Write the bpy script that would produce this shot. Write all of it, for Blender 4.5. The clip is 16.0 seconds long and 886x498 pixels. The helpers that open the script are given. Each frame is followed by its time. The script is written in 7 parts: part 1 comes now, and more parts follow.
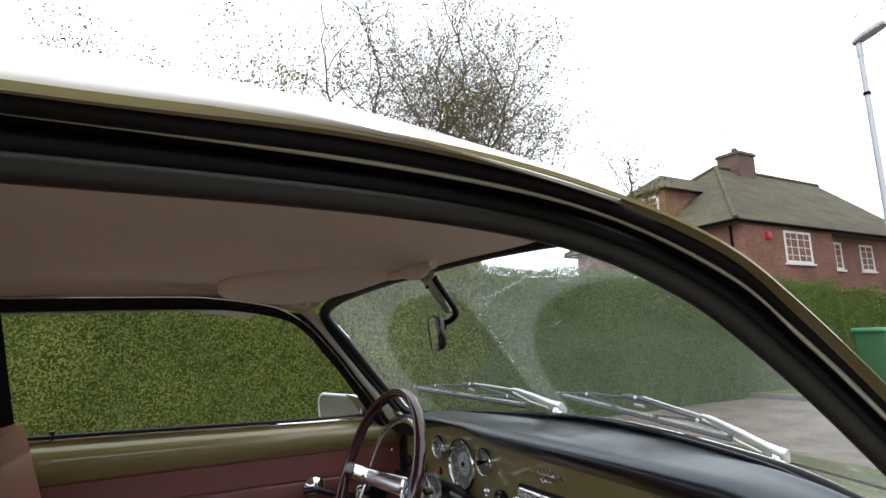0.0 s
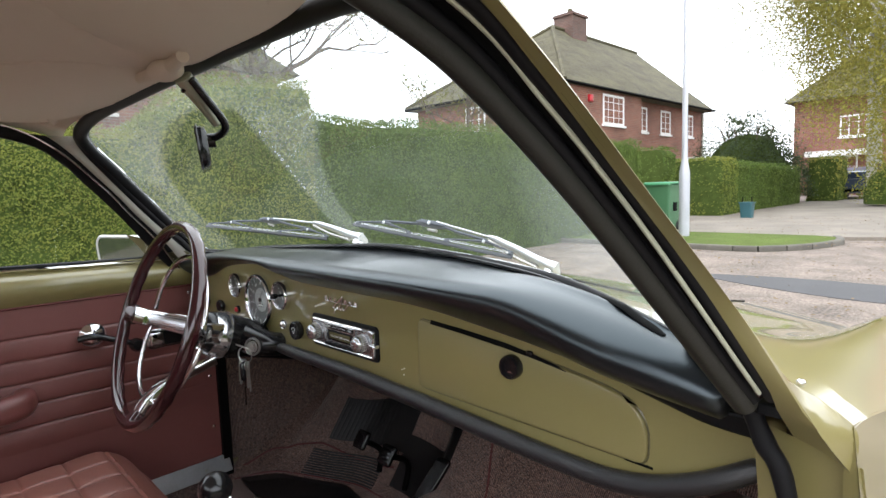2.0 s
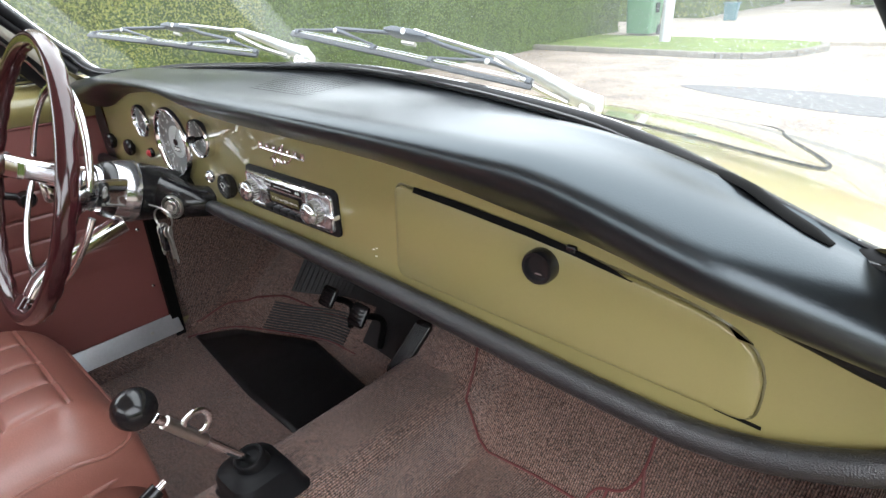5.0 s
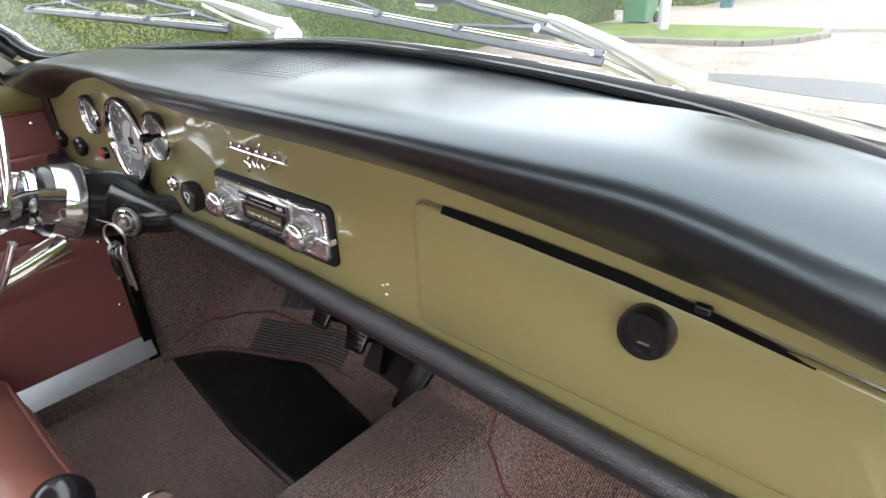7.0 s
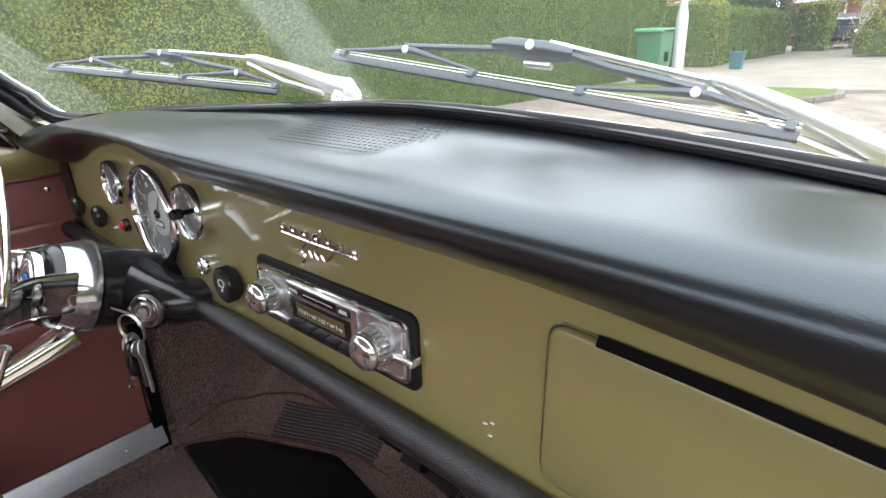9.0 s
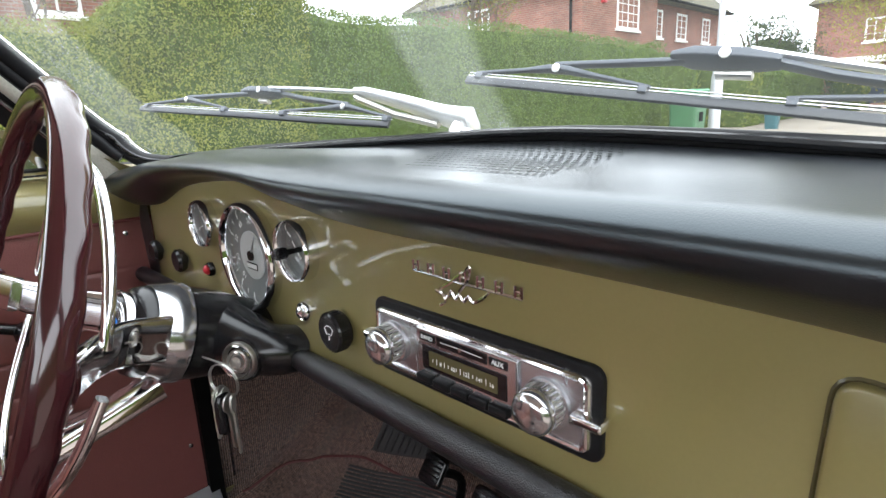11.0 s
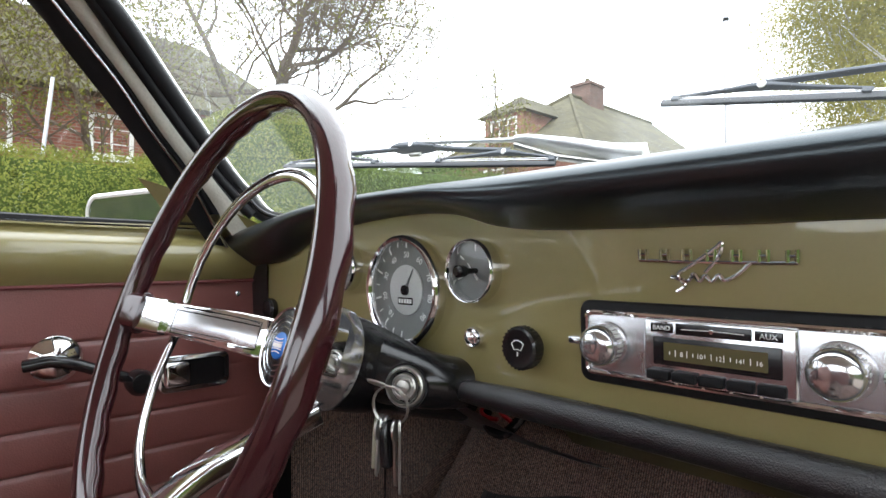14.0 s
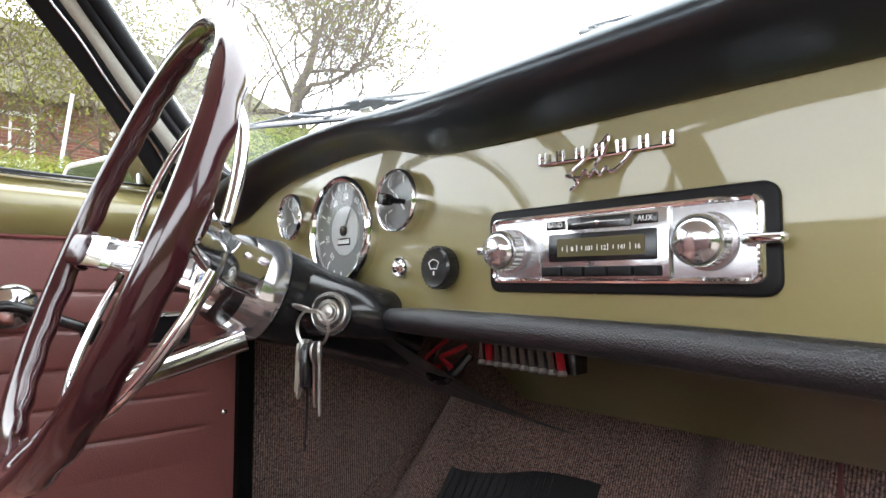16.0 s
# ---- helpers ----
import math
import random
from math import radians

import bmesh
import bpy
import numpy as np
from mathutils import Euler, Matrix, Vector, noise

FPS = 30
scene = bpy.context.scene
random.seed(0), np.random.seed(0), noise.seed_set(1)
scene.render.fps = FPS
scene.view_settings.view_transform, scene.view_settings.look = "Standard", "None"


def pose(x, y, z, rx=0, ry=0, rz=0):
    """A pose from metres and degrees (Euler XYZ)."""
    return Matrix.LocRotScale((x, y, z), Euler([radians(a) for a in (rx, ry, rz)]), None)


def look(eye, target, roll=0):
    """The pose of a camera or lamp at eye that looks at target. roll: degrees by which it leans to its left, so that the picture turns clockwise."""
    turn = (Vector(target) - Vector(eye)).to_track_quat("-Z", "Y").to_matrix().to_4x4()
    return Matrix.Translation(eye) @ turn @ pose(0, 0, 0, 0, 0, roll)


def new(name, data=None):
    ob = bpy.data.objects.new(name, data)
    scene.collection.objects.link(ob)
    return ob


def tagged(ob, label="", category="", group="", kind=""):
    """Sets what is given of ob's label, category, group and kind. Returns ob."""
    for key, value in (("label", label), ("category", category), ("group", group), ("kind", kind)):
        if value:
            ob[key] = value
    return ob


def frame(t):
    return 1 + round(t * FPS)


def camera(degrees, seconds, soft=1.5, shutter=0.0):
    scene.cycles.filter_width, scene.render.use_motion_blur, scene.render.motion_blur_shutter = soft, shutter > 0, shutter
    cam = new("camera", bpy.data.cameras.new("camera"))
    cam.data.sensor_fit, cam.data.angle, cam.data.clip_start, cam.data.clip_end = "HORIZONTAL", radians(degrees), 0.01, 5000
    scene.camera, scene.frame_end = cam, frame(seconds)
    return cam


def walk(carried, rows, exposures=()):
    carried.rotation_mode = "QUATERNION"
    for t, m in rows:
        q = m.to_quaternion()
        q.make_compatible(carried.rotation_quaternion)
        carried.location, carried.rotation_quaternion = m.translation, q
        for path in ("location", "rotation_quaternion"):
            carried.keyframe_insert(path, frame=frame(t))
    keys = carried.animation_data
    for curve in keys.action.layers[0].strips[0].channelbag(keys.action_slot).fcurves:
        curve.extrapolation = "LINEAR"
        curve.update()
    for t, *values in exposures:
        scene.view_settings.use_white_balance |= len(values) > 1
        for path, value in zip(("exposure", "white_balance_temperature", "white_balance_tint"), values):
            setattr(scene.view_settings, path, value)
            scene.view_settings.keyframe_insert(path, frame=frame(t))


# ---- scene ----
cam = camera(76.9, 16.0)
# seconds, eye, target, roll
PATH = [
    (0, (0.8842, -0.7035, 1.1506), (-0.8436, 0.249, 1.4785), -1.96),
    (0.5, (0.8871, -0.6696, 1.142), (-0.7467, 0.4608, 1.3715), -1.81),
    (1, (0.8863, -0.6352, 1.1183), (-0.664, 0.6229, 1.2346), -1.92),
    (1.5, (0.8785, -0.613, 1.0986), (-0.5955, 0.7386, 1.0713), -1.84),
    (2, (0.857, -0.5751, 1.0908), (-0.5641, 0.8173, 0.8867), -1.93),
    (2.5, (0.8342, -0.5405, 1.0904), (-0.552, 0.859, 0.7443), -1.62),
    (3, (0.8048, -0.5011, 1.1108), (-0.5488, 0.8808, 0.6026), -1.92),
    (3.5, (0.7597, -0.4882, 1.1217), (-0.5674, 0.863, 0.479), -1.77),
    (4, (0.7194, -0.474, 1.1236), (-0.578, 0.8524, 0.377), -1.88),
    (4.5, (0.6769, -0.4293, 1.1045), (-0.5709, 0.9022, 0.286), -1.78),
    (7, (0.4911, -0.2831, 1.044), (-0.7123, 1.0553, 0.1719), -2.39),
    (7.5, (0.4636, -0.2519, 1.0471), (-0.7532, 1.0971, 0.2109), -2.46),
    (8, (0.424, -0.2399, 1.0469), (-0.8053, 1.1261, 0.2576), -2.36),
    (8.5, (0.3895, -0.2392, 1.0388), (-0.8601, 1.134, 0.2951), -2.09),
    (9, (0.3506, -0.2388, 1.0398), (-0.9226, 1.1374, 0.3434), -2.13),
    (9.5, (0.3208, -0.2461, 1.0395), (-0.9793, 1.1328, 0.4004), -1.79),
    (12, (0.174, -0.3086, 0.9733), (-1.2536, 1.058, 0.6662), -1.32),
    (12.5, (0.1326, -0.3584, 0.9609), (-1.2926, 1.0342, 0.7893), -0.39),
    (13, (0.1147, -0.3857, 0.9607), (-1.311, 1.0141, 0.8699), -0.75),
    (13.5, (0.1225, -0.4024, 0.925), (-1.3073, 0.996, 0.9348), -0.02),
    (14, (0.136, -0.3893, 0.8946), (-1.3062, 0.9961, 0.9266), -0.38),
    (14.5, (0.1557, -0.3742, 0.8713), (-1.2945, 1.0025, 0.9146), -0.66),
    (15, (0.1704, -0.3512, 0.8488), (-1.2937, 1.0079, 0.9445), -0.14),
    (15.5, (0.1876, -0.3315, 0.8255), (-1.289, 1.0144, 0.9161), -0.26),
    (16, (0.1966, -0.3312, 0.8056), (-1.279, 1.0142, 0.9173), 0.01),
]
walk(cam, [(t, look(eye, aim, roll)) for t, eye, aim, roll in PATH],
     exposures=((0.0, 0.16), (1.0, 0.50), (2.0, 0.90), (3.5, 1.46), (4.5, 1.66), (7.0, 1.74), (8.5, 1.55), (10.5, 1.5), (12.5, 1.4), (14.0, 1.35), (15.0, 1.75), (16.0, 2.05)))

# ---- daylight: overcast white sky with a soft, weak sun ----
world = bpy.data.worlds.new("overcast_sky")
scene.world = world
world.use_nodes = True
wn, wl = world.node_tree.nodes, world.node_tree.links
wn.clear()
w_out = wn.new("ShaderNodeOutputWorld")
w_bg = wn.new("ShaderNodeBackground")
w_sky = wn.new("ShaderNodeTexSky")
w_sky.sky_type = "NISHITA"
w_sky.sun_disc = False
w_sky.sun_elevation = radians(32)
w_sky.sun_rotation = radians(150)
w_gain = wn.new("ShaderNodeMixRGB")
w_gain.blend_type = "MULTIPLY"
w_gain.inputs[0].default_value = 1.0
w_gain.inputs[2].default_value = (0.1, 0.1, 0.1, 1)
w_cloud = wn.new("ShaderNodeMixRGB")
w_cloud.inputs[0].default_value = 0.88
w_cloud.inputs[2].default_value = (0.935, 0.970, 1.03, 1)
wl.new(w_sky.outputs[0], w_gain.inputs[1])
wl.new(w_gain.outputs[0], w_cloud.inputs[1])
wl.new(w_cloud.outputs[0], w_bg.inputs[0])
wl.new(w_bg.outputs[0], w_out.inputs[0])
w_bg.inputs[1].default_value = 2.0

sun = new("sun", bpy.data.lights.new("sun", "SUN"))
sun.data.energy = 0.6
sun.data.angle = radians(25)
sun.data.color = (1.0, 0.98, 0.96)
sun.matrix_world = look((6, -9, 12), (0, 0, 0))

# ---- materials ----
def node_mat(name):
    m = bpy.data.materials.new(name)
    m.use_nodes = True
    n, l = m.node_tree.nodes, m.node_tree.links
    return m, n, l, n["Principled BSDF"]


def put(n, l, kind, **inputs):
    nd = n.new(kind)
    for key, v in inputs.items():
        k = key.replace("_", " ")
        if hasattr(v, "is_linked"):
            l.new(v, nd.inputs[k])
        else:
            nd.inputs[k].default_value = v
    return nd


def surface(name, col, rough=0.5, metal=0.0, vary=0.15, big=3.0, fine=60.0, bump=0.1, depth=0.002, coat=0.0, grain="noise",
            spec=0.5, sheen=0.0, rvary=0.1, per_piece=0.0, stretch=(1, 1, 1), tint=None, coat_rough=0.03, cord=0.0, dents=0.0, spec_tint=None):
    """A plain surface with broad stains and fine grain."""
    m, n, l, b = node_mat(name)
    tc = n.new("ShaderNodeTexCoord")
    mp = put(n, l, "ShaderNodeMapping", Vector=tc.outputs["Object"], Scale=stretch)
    a = put(n, l, "ShaderNodeTexNoise", Vector=mp.outputs[0], Scale=big, Detail=5.0, Roughness=0.6)
    if grain == "cells":
        f = put(n, l, "ShaderNodeTexVoronoi", Vector=mp.outputs[0], Scale=fine)
        fo = f.outputs["Distance"]
    else:
        f = put(n, l, "ShaderNodeTexNoise", Vector=mp.outputs[0], Scale=fine, Detail=4.0)
        fo = f.outputs[0]
    mixv = put(n, l, "ShaderNodeMath", )
    mixv.operation = "MULTIPLY_ADD"
    l.new(a.outputs[0], mixv.inputs[0])
    mixv.inputs[1].default_value = 0.65
    sub = n.new("ShaderNodeMath")
    sub.operation = "MULTIPLY"
    sub.inputs[1].default_value = 0.35
    l.new(fo, sub.inputs[0])
    l.new(sub.outputs[0], mixv.inputs[2])
    ramp = n.new("ShaderNodeValToRGB")
    t2 = tint or col
    lo = [c * (1 - vary) for c in col]
    hi = [min(1, c * (1 + vary)) for c in t2]
    ramp.color_ramp.elements[0].position, ramp.color_ramp.elements[0].color = 0.25, (*lo, 1)
    ramp.color_ramp.elements[1].position, ramp.color_ramp.elements[1].color = 0.75, (*hi, 1)
    l.new(mixv.outputs[0], ramp.inputs[0])
    out = ramp.outputs[0]
    if per_piece:
        oi = n.new("ShaderNodeObjectInfo")
        hs = n.new("ShaderNodeHueSaturation")
        mr = put(n, l, "ShaderNodeMapRange", Value=oi.outputs["Random"])
        mr.inputs["To Min"].default_value, mr.inputs["To Max"].default_value = 1 - per_piece, 1 + per_piece
        l.new(mr.outputs[0], hs.inputs["Value"])
        l.new(out, hs.inputs["Color"])
        out = hs.outputs[0]
    l.new(out, b.inputs["Base Color"])
    rr = put(n, l, "ShaderNodeMapRange", Value=a.outputs[0])
    rr.inputs["To Min"].default_value, rr.inputs["To Max"].default_value = max(0.02, rough - rvary * rough), min(1, rough + rvary * rough)
    l.new(rr.outputs[0], b.inputs["Roughness"])
    b.inputs["Metallic"].default_value = metal
    b.inputs["Specular IOR Level"].default_value = spec
    if spec_tint:
        b.inputs["Specular Tint"].default_value = (*spec_tint, 1)
    if coat:
        b.inputs["Coat Weight"].default_value = coat
        b.inputs["Coat Roughness"].default_value = coat_rough
    if sheen:
        b.inputs["Sheen Weight"].default_value = sheen
    if bump:
        bp = put(n, l, "ShaderNodeBump", Height=fo, Strength=bump, Distance=depth)
        last = bp
        if dents:
            dn = put(n, l, "ShaderNodeTexNoise", Vector=mp.outputs[0], Scale=9.0, Detail=2.0)
            last = put(n, l, "ShaderNodeBump", Height=dn.outputs[0], Strength=dents, Distance=0.01, Normal=bp.outputs[0])
        if cord:
            at = n.new("ShaderNodeAttribute")
            at.attribute_name = "arc"
            cx = n.new("ShaderNodeCombineXYZ")
            l.new(at.outputs["Fac"], cx.inputs[0])
            wv = put(n, l, "ShaderNodeTexWave", Vector=cx.outputs[0], Scale=0.314 / cord)
            last = put(n, l, "ShaderNodeBump", Height=wv.outputs["Fac"], Strength=0.8, Distance=0.0016, Normal=bp.outputs[0])
            dk = n.new("ShaderNodeMixRGB")
            dk.blend_type = "MULTIPLY"
            dk.inputs[0].default_value = 0.75
            l.new(out, dk.inputs[1])
            l.new(wv.outputs["Color"], dk.inputs[2])
            sp = put(n, l, "ShaderNodeTexNoise", Vector=tc.outputs["Object"], Scale=260.0, Detail=3.0)
            sr = put(n, l, "ShaderNodeMapRange", Value=sp.outputs[0])
            sr.inputs["From Min"].default_value, sr.inputs["From Max"].default_value = 0.35, 0.65
            sr.inputs["To Min"].default_value, sr.inputs["To Max"].default_value = 0.35, 1.9
            fl = n.new("ShaderNodeVectorMath")
            fl.operation = "SCALE"
            l.new(dk.outputs[0], fl.inputs[0])
            l.new(sr.outputs[0], fl.inputs["Scale"])
            l.new(fl.outputs[0], b.inputs["Base Color"])
        l.new(last.outputs[0], b.inputs["Normal"])
    return m


PAINT = surface("olive_paint", (0.220, 0.187, 0.074), 0.36, vary=0.05, fine=400, bump=0.0, coat=1.0)
ROOFP = surface("pearl_white_paint", (0.74, 0.73, 0.68), 0.35, vary=0.03, fine=400, bump=0.0, coat=1.0)
# black pad; the sky's blue in its sheen is put in as specular tint
PAD = surface("black_vinyl_pad", (0.005, 0.0055, 0.0065), 0.30, vary=0.2, big=6, fine=900, bump=0.14, depth=0.0004, grain="cells", rvary=0.2, spec=0.82, coat=0.22, coat_rough=0.22, spec_tint=(0.76, 0.91, 1.0))
ROLL = surface("grained_black_vinyl", (0.009, 0.009, 0.011), 0.30, vary=0.25, fine=850, bump=0.7, depth=0.0006, grain="cells", spec=0.75)
RUBBER = surface("black_rubber", (0.009, 0.009, 0.010), 0.45, vary=0.3, fine=200, bump=0.15, depth=0.0006, spec=0.15)
PLASTIC = surface("black_plastic", (0.007, 0.007, 0.008), 0.20, vary=0.15, fine=300, bump=0.03)
CHROME = surface("chrome", (0.86, 0.86, 0.87), 0.07, metal=1.0, vary=0.03, fine=120, bump=0.01, rvary=0.5)
BRUSHED = surface("brushed_aluminium", (0.52, 0.52, 0.54), 0.27, metal=0.9, vary=0.06, big=8, fine=250, bump=0.12, depth=0.0004, stretch=(8, 8, 1))
SILL = surface("scuffed_aluminium", (0.55, 0.56, 0.58), 0.42, metal=0.85, vary=0.12, big=14, fine=180, bump=0.15, depth=0.0006)
CREAM = surface("aged_bright_strip", (0.46, 0.47, 0.36), 0.35, metal=0.3, vary=0.08, bump=0.02)
MAROON = surface("maroon_vinyl", (0.172, 0.055, 0.049), 0.45, vary=0.12, big=5, fine=520, bump=0.3, depth=0.0007, grain="cells", coat=0.35, coat_rough=0.28)
SEAT = surface("tan_red_vinyl", (0.255, 0.098, 0.075), 0.40, vary=0.10, big=5, fine=480, bump=0.25, depth=0.0008, grain="cells", coat=0.5, coat_rough=0.26)
OXBLOOD = surface("oxblood_bakelite", (0.032, 0.007, 0.009), 0.14, vary=0.2, fine=90, bump=0.015, coat=0.6)
LINER = surface("beige_headlining", (0.78, 0.69, 0.58), 0.72, vary=0.06, big=2, fine=900, bump=0.25, depth=0.0006)
TRIMVINYL = surface("perforated_beige_vinyl", (0.47, 0.46, 0.40), 0.6, vary=0.08, big=4, fine=260, bump=0.5, depth=0.0008, grain="cells")
CARPET = surface("brown_carpet", (0.230, 0.142, 0.116), 0.95, vary=0.40, big=5, fine=420, bump=0.9, depth=0.003, spec=0.1, sheen=0.3, cord=0.0042)
PIPING = surface("dark_red_piping", (0.12, 0.026, 0.026), 0.6, fine=300, bump=0.1)
MATRUB = surface("worn_rubber_mat", (0.009, 0.009, 0.010), 0.36, vary=0.5, big=9, fine=150, bump=0.2, dents=0.45)
GREYPAD = surface("grey_ribbed_rubber", (0.035, 0.038, 0.040), 0.7, vary=0.2, fine=160, bump=0.3)
PILLARV = surface("olive_grey_vinyl", (0.016, 0.0165, 0.0135), 0.36, vary=0.2, fine=500, bump=0.2, depth=0.0005, grain="cells")
GREYSATIN = surface("satin_grey_inlay", (0.55, 0.55, 0.57), 0.22, metal=0.85, vary=0.1, fine=300, bump=0.05)
# undercoat black; also stands for the shade in gaps, slots and perforations
DARK = surface("undercoat_and_gap_shade", (0.004, 0.004, 0.004), 0.7, vary=0.3, bump=0.1, spec=0.06)
# dash olive darkened: shade of the underside and lid gap is in the colour
SHADEOLIVE = surface("shaded_olive_paint", (0.085, 0.073, 0.031), 0.35, vary=0.3, big=5, fine=200, bump=0.05, coat=0.5)
UNDERBLACK = surface("satin_black_sheet", (0.006, 0.006, 0.0065), 0.35, vary=0.5, big=9, fine=70, bump=0.1, depth=0.001, spec=0.4)
DIAL = surface("grey_dial", (0.17, 0.178, 0.172), 0.55, vary=0.06, fine=500, bump=0.0)
DIALIN = surface("pale_dial_centre", (0.46, 0.47, 0.46), 0.55, vary=0.05, bump=0.0)
WHITE = surface("white_ink", (0.80, 0.80, 0.78), 0.5, vary=0.03, bump=0.0)
RED = surface("red_plastic", (0.45, 0.02, 0.03), 0.3, vary=0.1, bump=0.0)
BLUE = surface("blue_enamel", (0.02, 0.16, 0.55), 0.25, vary=0.08, bump=0.0)
SCREEN = surface("olive_tuner_window", (0.085, 0.075, 0.035), 0.18, vary=0.15, bump=0.0)
STEEL = surface("worn_steel", (0.5, 0.49, 0.46), 0.3, metal=1.0, vary=0.15, fine=160, bump=0.05)
NICKEL = surface("dull_nickel", (0.46, 0.45, 0.42), 0.32, metal=0.65, vary=0.12, fine=160, bump=0.04)
SATIN = surface("satin_chrome", (0.58, 0.58, 0.59), 0.13, metal=0.92, vary=0.05, fine=160, bump=0.02, rvary=0.3)
SILVER = surface("silver_enamel", (0.72, 0.73, 0.75), 0.28, metal=0.55, vary=0.05, fine=150, bump=0.02)
BLADERUB = surface("grey_wiper_rubber", (0.030, 0.033, 0.039), 0.45, vary=0.15, fine=160, bump=0.03)
BLADE = surface("grey_wiper_metal", (0.060, 0.068, 0.082), 0.38, metal=0.25, vary=0.1, fine=160, bump=0.03)
DUSTGLASS = surface("dusty_mirror_glass", (0.30, 0.33, 0.29), 0.06, metal=0.9, vary=0.25, big=14, fine=90, bump=0.0, rvary=0.5)
BEAD = surface("water_bead", (0.75, 0.78, 0.78), 0.05, vary=0.02, bump=0.0, spec=0.8)
TYRE = surface("tyre_rubber", (0.025, 0.025, 0.026), 0.8, vary=0.2, bump=0.2)



def brick_mat(name, c1, c2, mortar, scale=1.0):
    m, n, l, b = node_mat(name)
    tc = n.new("ShaderNodeTexCoord")
    geo = n.new("ShaderNodeNewGeometry")
    sx = n.new("ShaderNodeSeparateXYZ")
    l.new(geo.outputs["Position"], sx.inputs[0])
    add = n.new("ShaderNodeMath")
    l.new(sx.outputs[0], add.inputs[0])
    l.new(sx.outputs[1], add.inputs[1])
    cb = n.new("ShaderNodeCombineXYZ")
    l.new(add.outputs[0], cb.inputs[0])
    l.new(sx.outputs[2], cb.inputs[1])
    br = n.new("ShaderNodeTexBrick")
    l.new(cb.outputs[0], br.inputs[0])
    br.inputs["Color1"].default_value, br.inputs["Color2"].default_value = (*c1, 1), (*c2, 1)
    br.inputs["Mortar"].default_value = (*mortar, 1)
    br.inputs["Scale"].default_value = 1.0
    br.inputs["Brick Width"].default_value = 0.225 * scale
    br.inputs["Row Height"].default_value = 0.075 * scale
    br.inputs["Mortar Size"].default_value = 0.008
    ns = put(n, l, "ShaderNodeTexNoise", Vector=cb.outputs[0], Scale=0.9, Detail=6.0)
    mx = n.new("ShaderNodeMixRGB")
    mx.blend_type = "OVERLAY"
    mx.inputs[0].default_value = 0.5
    l.new(br.outputs[0], mx.inputs[1])
    l.new(ns.outputs[0], mx.inputs[2])
    l.new(mx.outputs[0], b.inputs["Base Color"])
    b.inputs["Roughness"].default_value = 0.85
    bp = put(n, l, "ShaderNodeBump", Height=br.outputs["Fac"], Strength=0.5, Distance=0.01)
    bp.invert = True
    l.new(bp.outputs[0], b.inputs["Normal"])
    return m


BRICK = brick_mat("red_brick", (0.27, 0.105, 0.072), (0.19, 0.072, 0.052), (0.25, 0.2, 0.16))
SOOTB = brick_mat("sooty_brick", (0.13, 0.065, 0.05), (0.09, 0.05, 0.042), (0.14, 0.12, 0.10))
TILE = surface("mossy_clay_tile", (0.064, 0.053, 0.034), 0.9, vary=0.6, big=0.8, fine=7, bump=0.9, depth=0.05, tint=(0.086, 0.077, 0.042), stretch=(1, 1, 3))
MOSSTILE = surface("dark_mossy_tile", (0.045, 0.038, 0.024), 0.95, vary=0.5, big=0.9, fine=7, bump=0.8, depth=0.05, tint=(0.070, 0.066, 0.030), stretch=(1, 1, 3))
WPAINT = surface("white_gloss_paint", (0.8, 0.8, 0.79), 0.4, vary=0.04, bump=0.0)
PANE = surface("dark_window_glass", (0.06, 0.07, 0.08), 0.06, vary=0.2, bump=0.0, spec=0.8)
ROAD = surface("worn_stony_asphalt", (0.190, 0.155, 0.128), 0.9, vary=0.65, big=1.8, fine=42, bump=0.9, depth=0.012, grain="cells")
PATCH = surface("dark_asphalt_patch", (0.075, 0.074, 0.076), 0.9, vary=0.25, big=2, fine=70, bump=0.4, depth=0.006)
PAVE = surface("pale_concrete", (0.195, 0.170, 0.140), 0.9, vary=0.38, big=1.1, fine=30, bump=0.3, depth=0.006)
KERBM = surface("grey_kerb_concrete", (0.115, 0.105, 0.088), 0.9, vary=0.3, big=3, fine=40, bump=0.4, depth=0.005, per_piece=0.15)
GRASS = surface("mown_grass", (0.10, 0.135, 0.036), 0.95, vary=0.4, big=2, fine=40, bump=0.8, depth=0.03, spec=0.1)
GALV = surface("galvanised_steel", (0.42, 0.43, 0.46), 0.5, metal=0.5, vary=0.1, big=4, fine=60, bump=0.05)
BINM = surface("green_wheelie_plastic", (0.045, 0.13, 0.06), 0.45, vary=0.12, bump=0.05)
BINLID = surface("pale_green_lid", (0.06, 0.24, 0.11), 0.4, vary=0.1, bump=0.05)
TEAL = surface("teal_recycling_box", (0.022, 0.085, 0.10), 0.5, vary=0.12, bump=0.05)
BARK = surface("grey_brown_bark", (0.11, 0.085, 0.06), 0.95, vary=0.4, big=3, fine=25, bump=0.8, depth=0.02)
BIRCHB = surface("birch_bark", (0.42, 0.40, 0.36), 0.85, vary=0.5, big=5, fine=14, bump=0.4, depth=0.01, stretch=(1, 1, 4))
CARBLUE = surface("dark_blue_car_paint", (0.03, 0.045, 0.09), 0.3, vary=0.05, bump=0.0, coat=0.8)
# dark green of the added cores: shade between the leaves, as colour
HEDGECORE = surface("hedge_inner_shade", (0.060, 0.085, 0.022), 1.0, vary=0.5, big=5, fine=40, bump=0.8, depth=0.03, spec=0.05)


